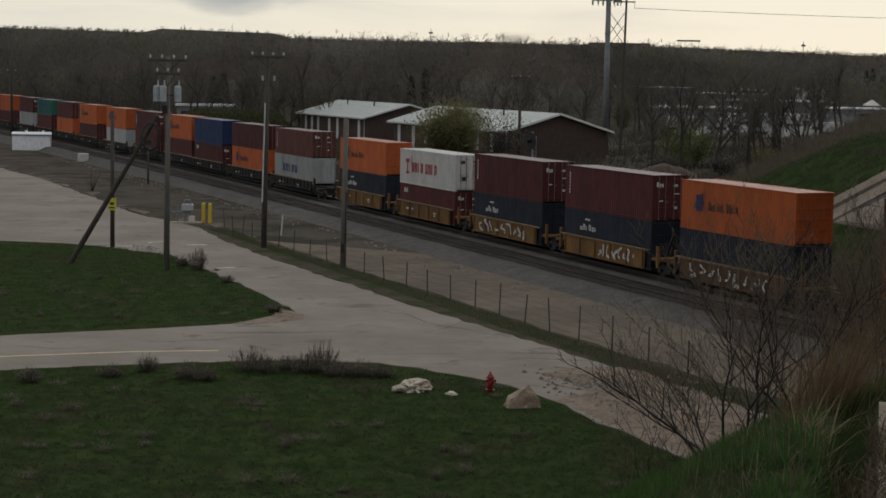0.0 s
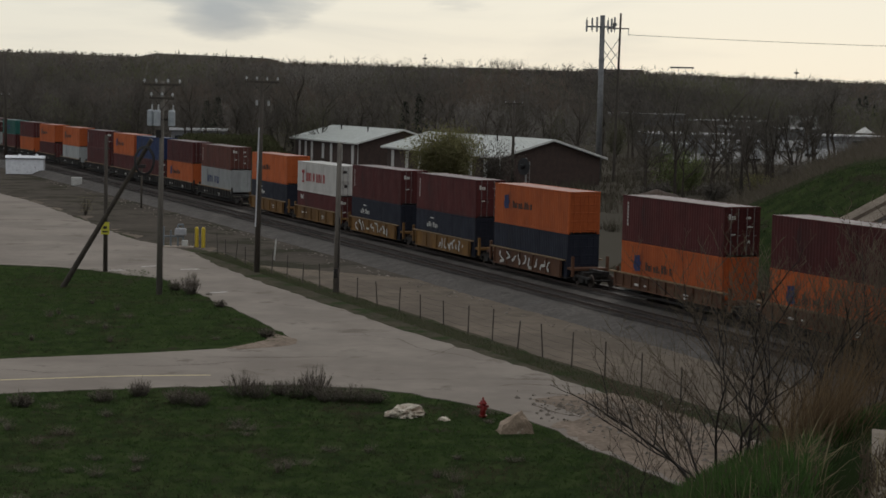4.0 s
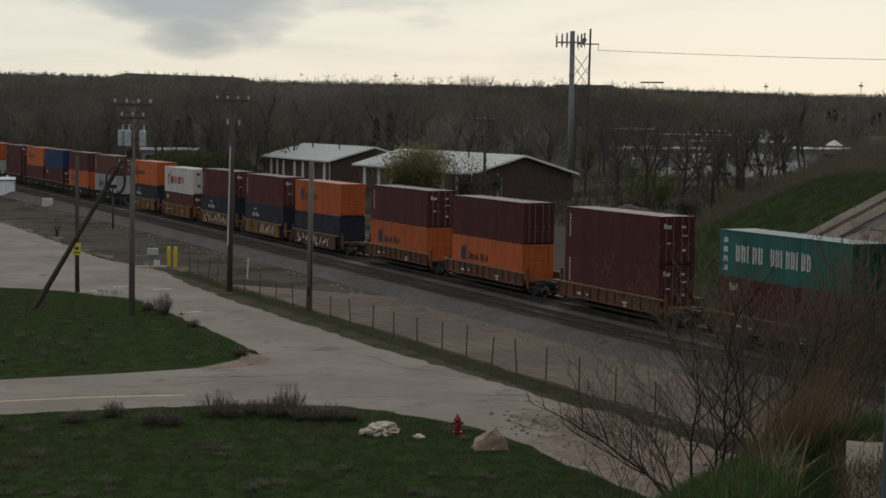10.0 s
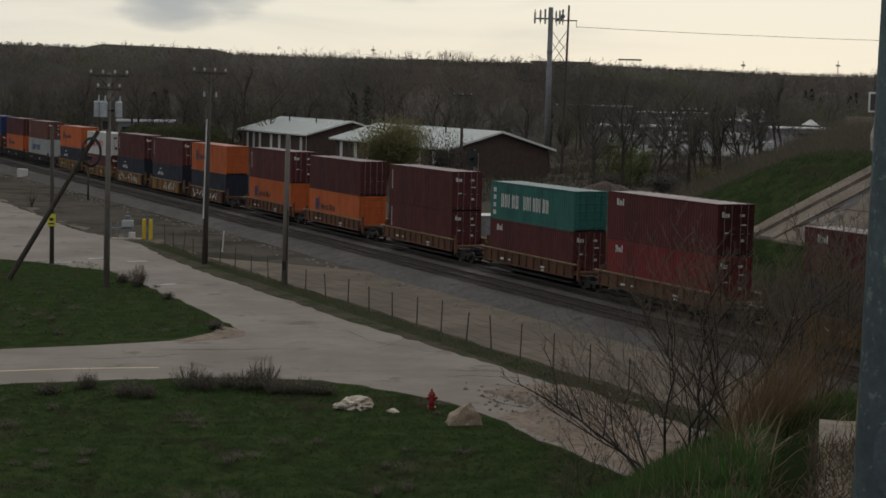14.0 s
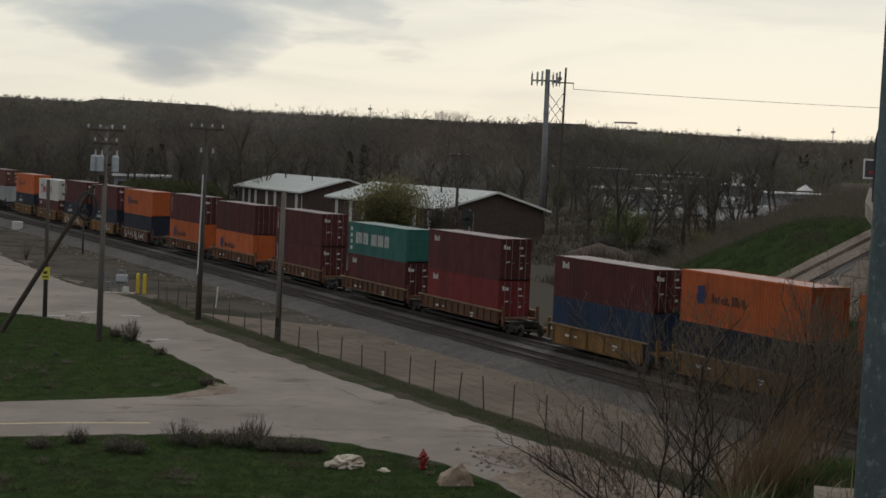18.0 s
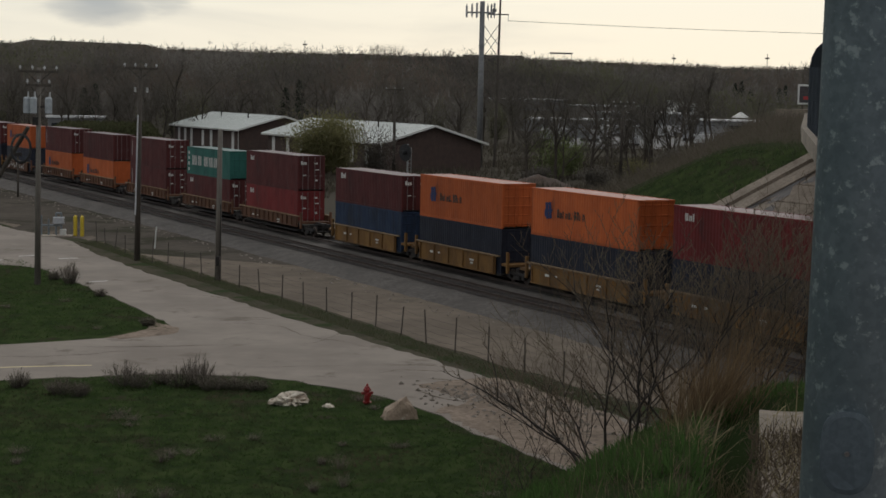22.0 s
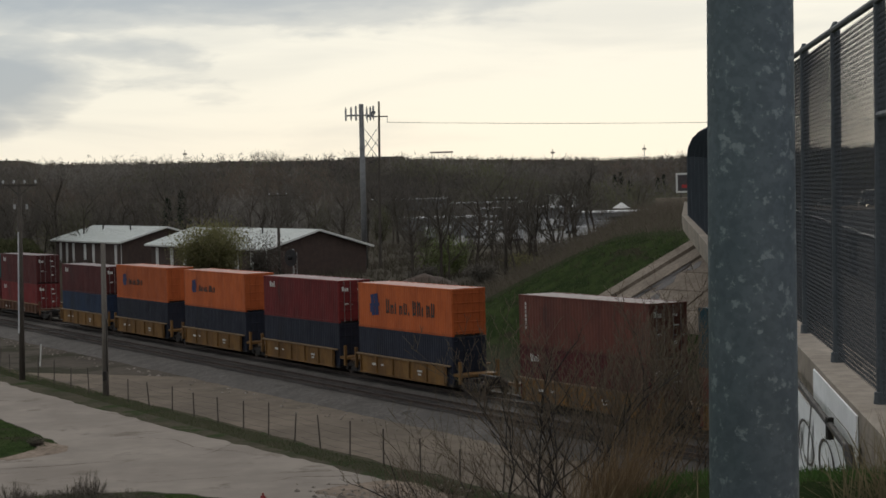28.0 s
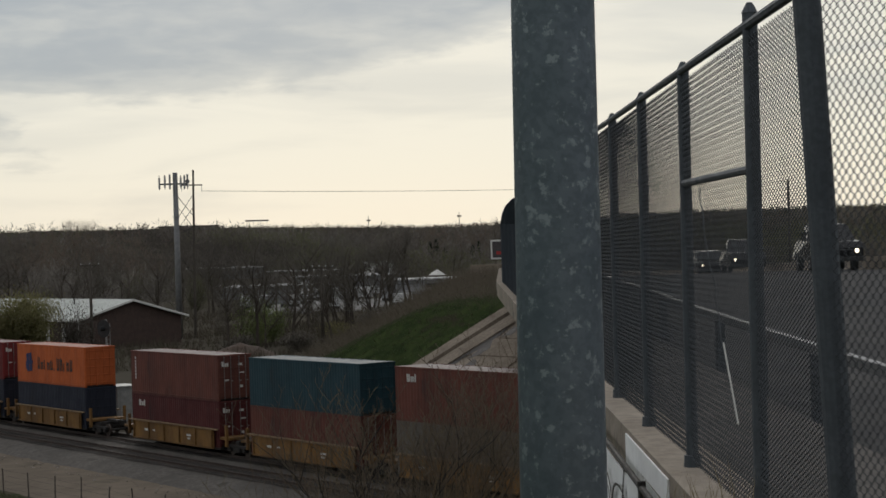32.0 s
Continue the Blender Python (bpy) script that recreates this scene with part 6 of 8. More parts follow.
tagged(part("white_canopy", bm, trim_white, None, m=pose(x, y, 6.3, 0, 0, 40)), "white peaked tent canopy", "canopy")
# on the bluff
for d, az, L, h, lab in ((1140, 7.05, 38, 5.5, "long flat dark building on the bluff"), (1140, 13.4, 36, 3.4, "long low building on the bluff"), (1140, -2.1, 8, 4, "small house on the bluff"), (1140, 10.9, 10, 4, "small house on the bluff"), (1140, 2.55, 20, 4.5, "low dark house on the bluff")):
    x, y = polar(d, az)
    z = 12.8 + d * math.tan(radians(ridge_el(az))) - 6.0
    s = empty("bluff_building", pose(x, y, z, 0, 0, -az))
    tagged(s, lab, "building", "buildings on the bluff")
    part("wall", box_bm(-L / 2, L / 2, -5, 5, -3.0, h), tan_wall, s)
    part("roof", box_bm(-L / 2 - 0.5, L / 2 + 0.5, -5.5, 5.5, h, h + 0.5), dark_iron, s)
x, y = polar(1140, 9.26)
z = 12.8 + 1140 * math.tan(radians(ridge_el(9.26)))
s = empty("bluff_canopy", pose(x, y, z - 3, 0, 0, -9))
tagged(s, "raised flat canopy on thin columns on the bluff", "canopy")
part("roof", box_bm(-7.5, 7.5, -3, 3, 5.6, 6.5, 0.1), tan_wall, s)
for xx in (-6.5, -2.2, 2.2, 6.5):
    part("column", box_bm(xx - 0.15, xx + 0.15, -0.15, 0.15, -2, 5.6), trim_white, s)
for az, h in ((15.88, 10), (17.35, 9), (0.9, 9), (12.9, 8)):
    x, y = polar(1135, az)
    z = 12.8 + 1135 * math.tan(radians(ridge_el(az))) - 6
    m = empty("bluff_mast", pose(x, y, z))
    tagged(m, "thin mast on the bluff's edge", "mast", "masts on the bluff")
    part("shaft", tube_bm((0, 0, -2), (0, 0, h + 4), 0.3, 0.2, n=6), tan_wall, m)
    part("head", box_bm(-1.4, 1.4, -0.2, 0.2, h + 0.8, h + 1.8), tan_wall, m)


def make_billboard():
    x, y = polar(250, 17.27)
    b = empty("billboard", pose(x, y, 9.0, 0, 0, -17))
    tagged(b, "white-framed billboard with a dark and red face", "billboard")
    part("post", box_bm(-0.15, 0.15, 0.2, 0.5, -4, 3), dark_iron, b)
    part("frame", box_bm(-1.7, 2.2, 0, 0.2, 2.6, 5.4, 0.03), trim_white, b)
    part("face", box_bm(-1.45, 1.95, -0.04, 0.0, 2.85, 5.15), mat("board_dark", (0.06, 0.05, 0.05), (0.04, 0.035, 0.035), rough=0.5), b)
    part("red_patch", box_bm(-0.9, 0.3, -0.06, -0.045, 3.3, 3.75), letter_red, b)


make_billboard()


def far_barrier():
    """A low tan barrier wall along the far approach."""
    w = empty("barrier_wall")
    tagged(w, "long low tan concrete barrier wall above the far bank", "wall", kind="structure")
    n = 12
    for i in range(n):
        a0, a1 = 16.2 + 1.4 * i / n, 16.2 + 1.4 * (i + 0.985) / n
        (x0, y0), (x1, y1) = polar(215, a0), polar(215, a1)
        d = math.hypot(x1 - x0, y1 - y0)
        z = min(ground_z(x0, y0), ground_z(x1, y1), 9.0)
        part("wall_panel", box_bm(0, d, -0.15, 0.15, z - 0.5, 11.2, 0.03), pave_mat, w, m=pose(x0, y0, 0, 0, 0, math.degrees(math.atan2(y1 - y0, x1 - x0))))


far_barrier()


def road_marks():
    bm = bmesh.new()
    for x, y in [(-20.0, 126.19), (-18.0, 129.52), (-14.86, 127.92), (-11.32, 113.12)]:
        a = 0.5 + 0.13 * math.sin(x)
        d, n = Vector((math.cos(a), math.sin(a), 0)) * 0.75, Vector((-math.sin(a), math.cos(a), 0)) * 0.16
        c = Vector((x, y, 0.037))
        bm.faces.new([bm.verts.new(c + q) for q in (-d - n, d - n, d * 0.9 + n, -d + n * 0.8)])
    l = part("road_marking", bm, mat("line_white", (0.55, 0.53, 0.5), (0.42, 0.40, 0.38), rough=0.8, scale=3), None)
    tagged(l, "worn white painted dashes on the road", "road marking", kind="structure")


road_marks()

# ---- vegetation ----
bark = mat("bare_bark", (0.060, 0.050, 0.042), (0.085, 0.072, 0.060), rough=0.95, scale=1.5, fine=0.4, by_object=0.2, spec=0.0)
bark_grey = mat("grey_bark", (0.105, 0.092, 0.078), (0.075, 0.064, 0.055), rough=0.95, scale=1.5, fine=0.4, by_object=0.2, spec=0.0)


def island_mat(name, cols, rough=0.95, thin=0.0):
    """Each separate leaf or twig takes its own tint; thin ones let light through."""
    m = bpy.data.materials.new(name)
    m.use_nodes = True
    nt = m.node_tree
    p = nt.nodes["Principled BSDF"]
    p.inputs["Roughness"].default_value = rough
    p.inputs["Specular IOR Level"].default_value = 0.0
    g = nt.nodes.new("ShaderNodeNewGeometry")
    r = nt.nodes.new("ShaderNodeValToRGB")
    e = r.color_ramp.elements
    while len(e) < len(cols):
        e.new(0.5)
    for i, c in enumerate(cols):
        e[i].position = i / (len(cols) - 1)
        e[i].color = (*c, 1)
    nt.links.new(g.outputs["Random Per Island"], r.inputs[0])
    nt.links.new(r.outputs[0], p.inputs["Base Color"])
    if thin:
        tr = nt.nodes.new("ShaderNodeBsdfTranslucent")
        mx = nt.nodes.new("ShaderNodeMixShader")
        mx.inputs[0].default_value = thin
        nt.links.new(r.outputs[0], tr.inputs[0])
        nt.links.new(p.outputs[0], mx.inputs[1])
        nt.links.new(tr.outputs[0], mx.inputs[2])
        nt.links.new(mx.outputs[0], nt.nodes["Material Output"].inputs[0])
    return m


twig_mat = island_mat("twigs", [(0.10, 0.089, 0.078), (0.135, 0.12, 0.106), (0.118, 0.111, 0.088), (0.155, 0.138, 0.122)], thin=0.3)
bud_mat = island_mat("buds", [(0.155, 0.15, 0.068), (0.19, 0.18, 0.08), (0.21, 0.185, 0.105), (0.14, 0.145, 0.06)], thin=0.35)
far_bud = island_mat("far_buds", [(0.10, 0.104, 0.06), (0.12, 0.12, 0.07), (0.12, 0.11, 0.075)], thin=0.4)
spring_mat = island_mat("spring_leaves", [(0.12, 0.15, 0.055), (0.15, 0.18, 0.07), (0.11, 0.125, 0.055)], thin=0.35)
needle_mat = island_mat("needles", [(0.016, 0.024, 0.014), (0.022, 0.032, 0.018), (0.014, 0.020, 0.013)])


class Build:
    def __init__(self):
        self.v, self.f = [], []

    def limb(self, a, b, r0, r1, n=3):
        d = (b - a)
        if d.length < 1e-6:
            return
        u = d.orthogonal().normalized()
        w = d.cross(u).normalized()
        base = len(self.v)
        for c, r in ((a, r0), (b, r1)):
            for i in range(n):
                t = 2 * math.pi * i / n
                q = c + (u * math.cos(t) + w * math.sin(t)) * r
                self.v.append((q.x, q.y, q.z))
        for i in range(n):
            self.f.append((base + i, base + (i + 1) % n, base + n + (i + 1) % n, base + n + i))

    def blade(self, a, b, w):
        """A single slender triangle from a to its tip b."""
        d = b - a
        u = Vector((-d.y, d.x, 0))
        u = u.normalized() if u.length > 1e-5 else Vector((1, 0, 0))
        base = len(self.v)
        for q in (a - u * w, a + u * w, b):
            self.v.append((q.x, q.y, q.z))
        self.f.append((base, base + 1, base + 2))

    def mesh(self, name):
        return mesh_from(name, self.v, self.f)


def bare_tree(seed, h, spread=0.5, levels=4, kids=(7, 5, 4, 4), r=None, thin=0.006):
    """A leafless tree: trunk, limbs, boughs and twigs. Returns the trunk's mesh and the crown's."""
    rnd = random.Random(seed)
    wood, fine = Build(), Build()

    def grow(p, d, ln, rad, lev):
        b = wood if lev < 2 else fine
        segs = 4 if lev == 0 else 3 if lev < 3 else 1
        pts = [p]
        for i in range(segs):
            wob = Vector((rnd.gauss(0, 1), rnd.gauss(0, 1), rnd.gauss(0, 0.6))) * (0.10 + 0.05 * lev)
            d = (d + wob + Vector((0, 0, 0.06 * lev))).normalized()
            q = pts[-1] + d * ln / segs
            r0 = rad * (1 - 0.75 * i / segs)
            r1 = rad * (1 - 0.75 * (i + 1) / segs)
            if lev >= levels:
                b.blade(pts[-1], q, max(r0, thin))
            else:
                b.limb(pts[-1], q, max(r0, thin), max(r1, thin), 5 if lev == 0 else 3)
            pts.append(q)
        if lev >= levels:
            return
        n = kids[lev]
        for k in range(n):
            f = (0.28 if lev == 0 else 0.2) + (0.72 if lev == 0 else 0.8) * (k + rnd.random()) / n
            i = min(int(f * segs), segs - 1)
            q = pts[i].lerp(pts[i + 1], f * segs - i)
            ax = d.orthogonal().normalized()
            ax.rotate(Matrix.Rotation(rnd.uniform(0, 2 * math.pi), 3, d))
            nd = (d * (1 - spread * rnd.uniform(0.6, 1.1)) + ax * spread * rnd.uniform(0.8, 1.3)).normalized()
            grow(q, nd, ln * rnd.uniform(0.42, 0.66) * (1.15 - 0.4 * f), rad * rnd.uniform(0.35, 0.5), lev + 1)

    grow(Vector((0, 0, -0.3)), Vector((0, 0, 1)), h * 0.72, r or h * 0.017, 0)
    return wood.mesh("trunk"), fine.mesh("crown")


TREES = [bare_tree(s, 13 + (s % 3) * 1.5, 0.42 + 0.04 * (s % 4), 4, (8, 6, 4, 4), thin=0.018) for s in range(11, 17)]


def place_tree(k, x, y, s, rot, wood_mat, fine_mat, label, lean=0.0):
    t = empty("bare_tree", pose(x, y, ground_z(x, y) - 0.1, lean, 0, rot) @ Matrix.Diagonal((s, s, s, 1)))
    tagged(t, label, "tree", "bare trees of the valley")
    put("trunk", TREES[k][0], wood_mat, t)
    put("crown", TREES[k][1], fine_mat, t)
    return t


def leafy(seed, w, h, n, size, mat_, name, label, x, y, droop=0.0, stems=7, cat="shrub", slim=0.32):
    """A shrub or small tree: stems and a cloud of small leaves gathered in clumps."""
    rnd = random.Random(seed)
    st, lv = Build(), Build()
    ends = []
    for i in range(stems):
        a = rnd.uniform(0, 2 * math.pi)
        top = Vector((math.cos(a) * w * rnd.uniform(0.1, 0.5), math.sin(a) * w * rnd.uniform(0.1, 0.5), h * rnd.uniform(0.55, 1.0)))
        p = Vector((0, 0, -0.1))
        for j in range(4):
            q = top * ((j + 1) / 4) + Vector((rnd.gauss(0, 0.04), rnd.gauss(0, 0.04), 0)) * h
            st.limb(p, q, 0.02 * h / (j + 1.5), 0.02 * h / (j + 2.5))
            ends.append(q)
            p = q
    for i in range(n):
        c = rnd.choice(ends)
        q = c + Vector((rnd.gauss(0, 0.13) * w, rnd.gauss(0, 0.13) * w, rnd.gauss(0, 0.12) * h))
        if q.z < 0.05 * h:
            continue
        d = Vector((rnd.gauss(0, 1), rnd.gauss(0, 1), rnd.gauss(0.4, 0.8))).normalized() * size * rnd.uniform(0.6, 1.5)
        lv.blade(q, q + d, size * slim)
    e = empty(name, pose(x, y, ground_z(x, y)))
    tagged(e, label, cat)
    tagged(put("stem_tangle", st.mesh("stem_tangle"), bark, e), kind="stuff")
    tagged(put("foliage", lv.mesh("foliage"), mat_, e), kind="stuff")
    return e


def valley_trees():
    rnd = random.Random(77)
    # marked single trees: azimuth, distance, size, kind
    for az, d, s, k in ((-3.2, 372, 1.25, 0), (-4.0, 380, 1.15, 1), (0.6, 385, 1.35, 2), (1.3, 395, 1.25, 3), (-0.8, 400, 1.1, 4)):
        x, y = polar(d, az)
        place_tree(k, x, y, s, rnd.uniform(0, 360), bark, twig_mat, "large dark leafless tree behind the buildings", rnd.uniform(-4, 4))
    # the stand of bare trees by the far bank
    for i in range(56):
        az = rnd.uniform(8.0, 15.4)
        d = rnd.uniform(235, 330)
        x, y = polar(d, az)
        if ground_z(x, y) > 3:
            continue
        place_tree(i % 6, x, y, rnd.uniform(0.7, 1.12), rnd.uniform(0, 360), bark, twig_mat, "slim leafless tree in a stand beyond the railway", rnd.uniform(-5, 5))
    for i in range(90):
        az = rnd.uniform(-15, 9)
        d = rnd.uniform(350, 520)
        x, y = polar(d, az)
        place_tree(i % 6, x, y, rnd.uniform(0.8, 1.2), rnd.uniform(0, 360), bark if i % 3 else bark_grey, twig_mat, "leafless grey-brown tree on the valley floor", rnd.uniform(-4, 4))
    for i in range(16):
        az = rnd.uniform(9, 26)
        d = rnd.uniform(430, 560)
        x, y = polar(d, az)
        place_tree(i % 6, x, y, rnd.uniform(0.55, 0.85), rnd.uniform(0, 360), bark, twig_mat, "leafless grey-brown tree on the valley floor", rnd.uniform(-4, 4))


valley_trees()


def far_woods():
    """The wooded bluff: very many bare crowns, each in one of six tints that gather in stands."""
    rnd = random.Random(3)
    # tints lifted and greyed: distance haze is put into the colour
    tints = [("grey-brown", (0.122, 0.110, 0.098)), ("dark brown", (0.078, 0.070, 0.063)), ("pale grey", (0.178, 0.162, 0.146)), ("olive-budding", (0.118, 0.120, 0.072)), ("warm brown", (0.134, 0.106, 0.086)), ("dark green", (0.055, 0.062, 0.045))]
    builds = [Build() for _ in tints]
    for i in range(15000):
        az = rnd.uniform(-19, 36)
        r = 430 + 690 * rnd.random() ** 0.8
        if az > 8 and r < 660:
            continue
        mesa = -8.4 < az < -3.5
        if mesa and r > 985 and rnd.random() > 0.12:
            continue
        x, y = polar(r, az)
        z = ground_z(x, y)
        q0 = 1.3 * noise.noise(Vector((x * 0.016, y * 0.006, 5))) + rnd.gauss(0, 0.22)
        q1 = noise.noise(Vector((x * 0.011, y * 0.005, 15))) + rnd.gauss(0, 0.15)
        k = 1 if q0 < -0.34 else 2 if q0 > 0.42 else 3 if q1 > 0.22 else 4 if q1 < -0.24 else 0
        if r > 940:
            k = 5 if rnd.random() < 0.15 else 4 if rnd.random() < 0.3 else k
        b = builds[k]
        h = rnd.uniform(6, 13)
        if r > 900:
            h *= 0.20 if r > 1000 else 0.36
        w = h * rnd.uniform(0.42, 0.7)
        base = Vector((x, y, z - 0.3))
        b.blade(base, base + Vector((rnd.gauss(0, 0.4), 0, h * 0.8)), 0.13)
        for j in range(34):
            a = rnd.uniform(0, 6.3)
            rr = rnd.random() ** 0.5
            q = base + Vector((math.cos(a) * rr * w * 0.55, rnd.gauss(0, 0.3) * w, h * (0.52 + 0.38 * math.sin(a) * rr)))
            e = Vector((rnd.gauss(0, 0.3) * w, rnd.gauss(0, 0.3) * w, h * rnd.uniform(0.0, 0.22)))
            b.blade(q, q + e, rnd.uniform(0.08, 0.26))
    # a few crowns that stand out on the skyline
    b = builds[0]
    for az0, az1, n, hh in ((3.1, 4.1, 40, 9.5), (4.1, 4.8, 12, 5.0), (12.4, 14.2, 12, 4.0), (2.0, 2.9, 8, 3.5), (-1.0, 1.5, 14, 4.0), (15.4, 16.4, 6, 3.5), (-13, -8.6, 22, 3.6), (6.0, 6.4, 3, 3.0), (-8, -4, 7, 2.6), (5, 12, 14, 2.6), (15, 20, 16, 2.6), (-3.4, -1, 6, 2.6)):
        for i in range(n):
            x, y = polar(1135, rnd.uniform(az0, az1))
            base = Vector((x, y, ground_z(x, y) - 0.5))
            h = hh * rnd.uniform(0.5, 1.1)
            b.blade(base, base + Vector((0, 0, h * 0.7)), 0.14)
            for k in range(90):
                q = base + Vector((rnd.gauss(0, 0.25) * h, 0, h * rnd.uniform(0.3, 0.75)))
                b.blade(q, q + Vector((rnd.gauss(0, 0.22) * h, 0, h * rnd.uniform(0.0, 0.32))), rnd.uniform(0.025, 0.07) * (2.2 if hh > 6 else 1.0))
    for (word_, c), b in zip(tints, builds):
        o = put("far_woods", b.mesh("far_woods"), island_mat("far_twigs", [tuple(v * k for v in c) for k in (0.92, 1.0, 1.08)], thin=0.5))
        tagged(o, word_ + " leafless woods covering the bluff", "woods", kind="stuff")


far_woods()


def evergreens():
    rnd = random.Random(9)
    for az, d, h in ((-6.15, 455, 11), (-5.8, 460, 12), (0.75, 420, 14), (0.3, 425, 12), (14.9, 800, 7), (15.1, 800, 8), (15.4, 790, 6), (16.3, 780, 7), (16.5, 790, 8)):
        x, y = polar(d, az)
        lv, st = Build(), Build()
        st.limb(Vector((0, 0, -0.5)), Vector((0, 0, h)), 0.2, 0.03, 5)
        for i in range(700):
            z = h * rnd.random() ** 0.8
            w = (h - z) * 0.34 + 0.2
            a = rnd.uniform(0, 2 * math.pi)
            p = Vector((math.cos(a), math.sin(a), 0)) * w * rnd.uniform(0.2, 0.9) + Vector((0, 0, z + 0.4))
            q = p + Vector((math.cos(a) * 0.8, math.sin(a) * 0.8, rnd.uniform(-0.5, 0.1))) * rnd.uniform(0.6, 1.2)
            lv.blade(p, q, 0.34)
        e = empty("evergreen_tree", pose(x, y, ground_z(x, y)))
        tagged(e, "dark conical evergreen among bare trees", "tree", "evergreens")
        put("trunk", st.mesh("trunk"), bark, e)
        put("crown", lv.mesh("crown"), needle_mat, e)


evergreens()
x, y = polar(252, 1.55)
leafy(21, 12.0, 7.6, 38000, 0.3, bud_mat, "budding_tree", "round olive-green budding tree by a brick building", x, y, cat="tree", stems=14)
x, y = polar(256, 3.2)
leafy(22, 6.5, 6.5, 4200, 0.3, twig_mat, "twiggy_shrub", "brown twiggy shrub by a brick building", x, y, cat="shrub", stems=14)
for i, (az, d, w, h, m) in enumerate(((9.0, 250, 6.5, 6.5, spring_mat), (9.6, 262, 5, 5, spring_mat), (8.4, 240, 6, 2.4, twig_mat), (13.0, 235, 4, 2.2, twig_mat), (10.6, 238, 6, 2.6, twig_mat), (12.0, 248, 6, 3, bud_mat))):
    x, y = polar(d, az)
    leafy(40 + i, w, h, 3600, 0.26, m, "wild_shrub", "loose budding shrub beyond the railway", x, y)


def green_bank():
    """Low dark-green hedge bank behind the train."""
    rnd = random.Random(31)
    b = Build()
    for i in range(16000):
        az = rnd.uniform(-8.2, -3.4)
        d = rnd.uniform(330, 372)
        x, y = polar(d, az)
        top = 4.6 * smooth01(-8.2, -6.6, az) * smooth01(-3.3, -4.2, az) * smooth01(328, 345, d)
        z = top * rnd.random() ** 0.4
        q = Vector((x, y, z))
        b.blade(q, q + Vector((rnd.gauss(0, 0.3), rnd.gauss(0, 0.2), rnd.uniform(0.2, 0.7))), 0.22)
    o = put("hedge_bank", b.mesh("hedge_bank"), island_mat("hedge_leaves", [(0.058, 0.064, 0.032), (0.074, 0.078, 0.04), (0.068, 0.062, 0.038)], thin=0.4))
    tagged(o, "overgrown dark green bank of brush behind the train", "brush", kind="stuff")


green_bank()


def scrub():
    """Brown brush between the railway and the woods."""
    rnd = random.Random(61)
    b = Build()
    for i in range(9000):
        az = rnd.uniform(-16, 16)
        d = rnd.uniform(0, 1)
        x, y = polar(175 + 240 * d, az)
        off = (x - T0.x) * math.cos(HD) + (y - T0.y) * math.sin(HD)
        if off < 10 or noise.noise(Vector((x * 0.03, y * 0.03, 1))) < -0.2:
            continue
        z = ground_z(x, y)
        if z > 0.4:
            continue
        h = rnd.uniform(0.4, 2.3)
        for k in range(9):
            q = Vector((x + rnd.gauss(0, 0.5), y + rnd.gauss(0, 0.5), z - 0.1))
            b.blade(q, q + Vector((rnd.gauss(0, 0.4) * h, rnd.gauss(0, 0.3) * h, h * rnd.uniform(0.4, 1))), rnd.uniform(0.04, 0.13))
    o = put("brush_field", b.mesh("brush_field"), island_mat("scrub_twigs", [(0.072, 0.060, 0.048), (0.098, 0.082, 0.066), (0.070, 0.066, 0.044), (0.085, 0.072, 0.058)], thin=0.3))
    tagged(o, "low brown brush and weeds beyond the railway", "brush", kind="stuff")


scrub()


def bank_cover():
    """Rough grass on the far bank, browner towards its foot."""
    rnd = random.Random(62)
    green, brown = Build(), Build()
    for i in range(85000):
        D, lat = rnd.uniform(95, 190), rnd.uniform(-26, 9)
        p = along(D, lat)
        z = ground_z(p.x, p.y)
        if z < 0.15 or on_paving(p.x, p.y):
            continue
        dull = 0.45 * noise.noise(Vector((p.x * 0.22, p.y * 0.16, 6))) + rnd.gauss(0, 0.18) + smooth01(4.2, 0.6, z) - 0.52
        b = brown if dull > 0 else green
        q = Vector((p.x, p.y, z - 0.03))
        b.blade(q, q + Vector((rnd.gauss(0, 0.12), rnd.gauss(0, 0.12), rnd.uniform(0.06, 0.22))), rnd.uniform(0.02, 0.06))
    for b, cols, word_ in ((green, [(0.054, 0.068, 0.034), (0.065, 0.078, 0.041), (0.078, 0.078, 0.051), (0.058, 0.072, 0.036)], "rough dull green grass on the far road bank"), (brown, [(0.084, 0.074, 0.053), (0.106, 0.089, 0.065), (0.067, 0.067, 0.043)], "dry olive-brown weeds low on the far bank")):
        o = put("bank_cover", b.mesh("bank_cover"), island_mat("bank_blades", cols, thin=0.45))
        tagged(o, word_, "grass", kind="stuff")


bank_cover()


def dirt_mound():
    x, y = polar(232, 8.6)
    bm = bmesh.new()
    bmesh.ops.create_grid(bm, x_segments=30, y_segments=20, size=1)
    for v in bm.verts:
        r = math.hypot(v.co.x, v.co.y)
        h = 1.9 * max(0, 1 - r) ** 0.8 + 0.35 * noise.noise(Vector((v.co.x * 3, v.co.y * 3, 4))) * max(0, 1 - r)
        v.co = Vector((v.co.x * 5.2, v.co.y * 4, h - 0.1))
    o = part("dirt_mound", bm, mat("mound_dirt", (0.085, 0.056, 0.040), (0.062, 0.043, 0.032), rough=0.95, scale=0.6, fine=0.4, bump=0.6, bscale=8), None, m=pose(x, y, 0, 0, 0, 10), smooth=True)
    tagged(o, "low heap of brown earth beyond the railway", "dirt mound")


dirt_mound()


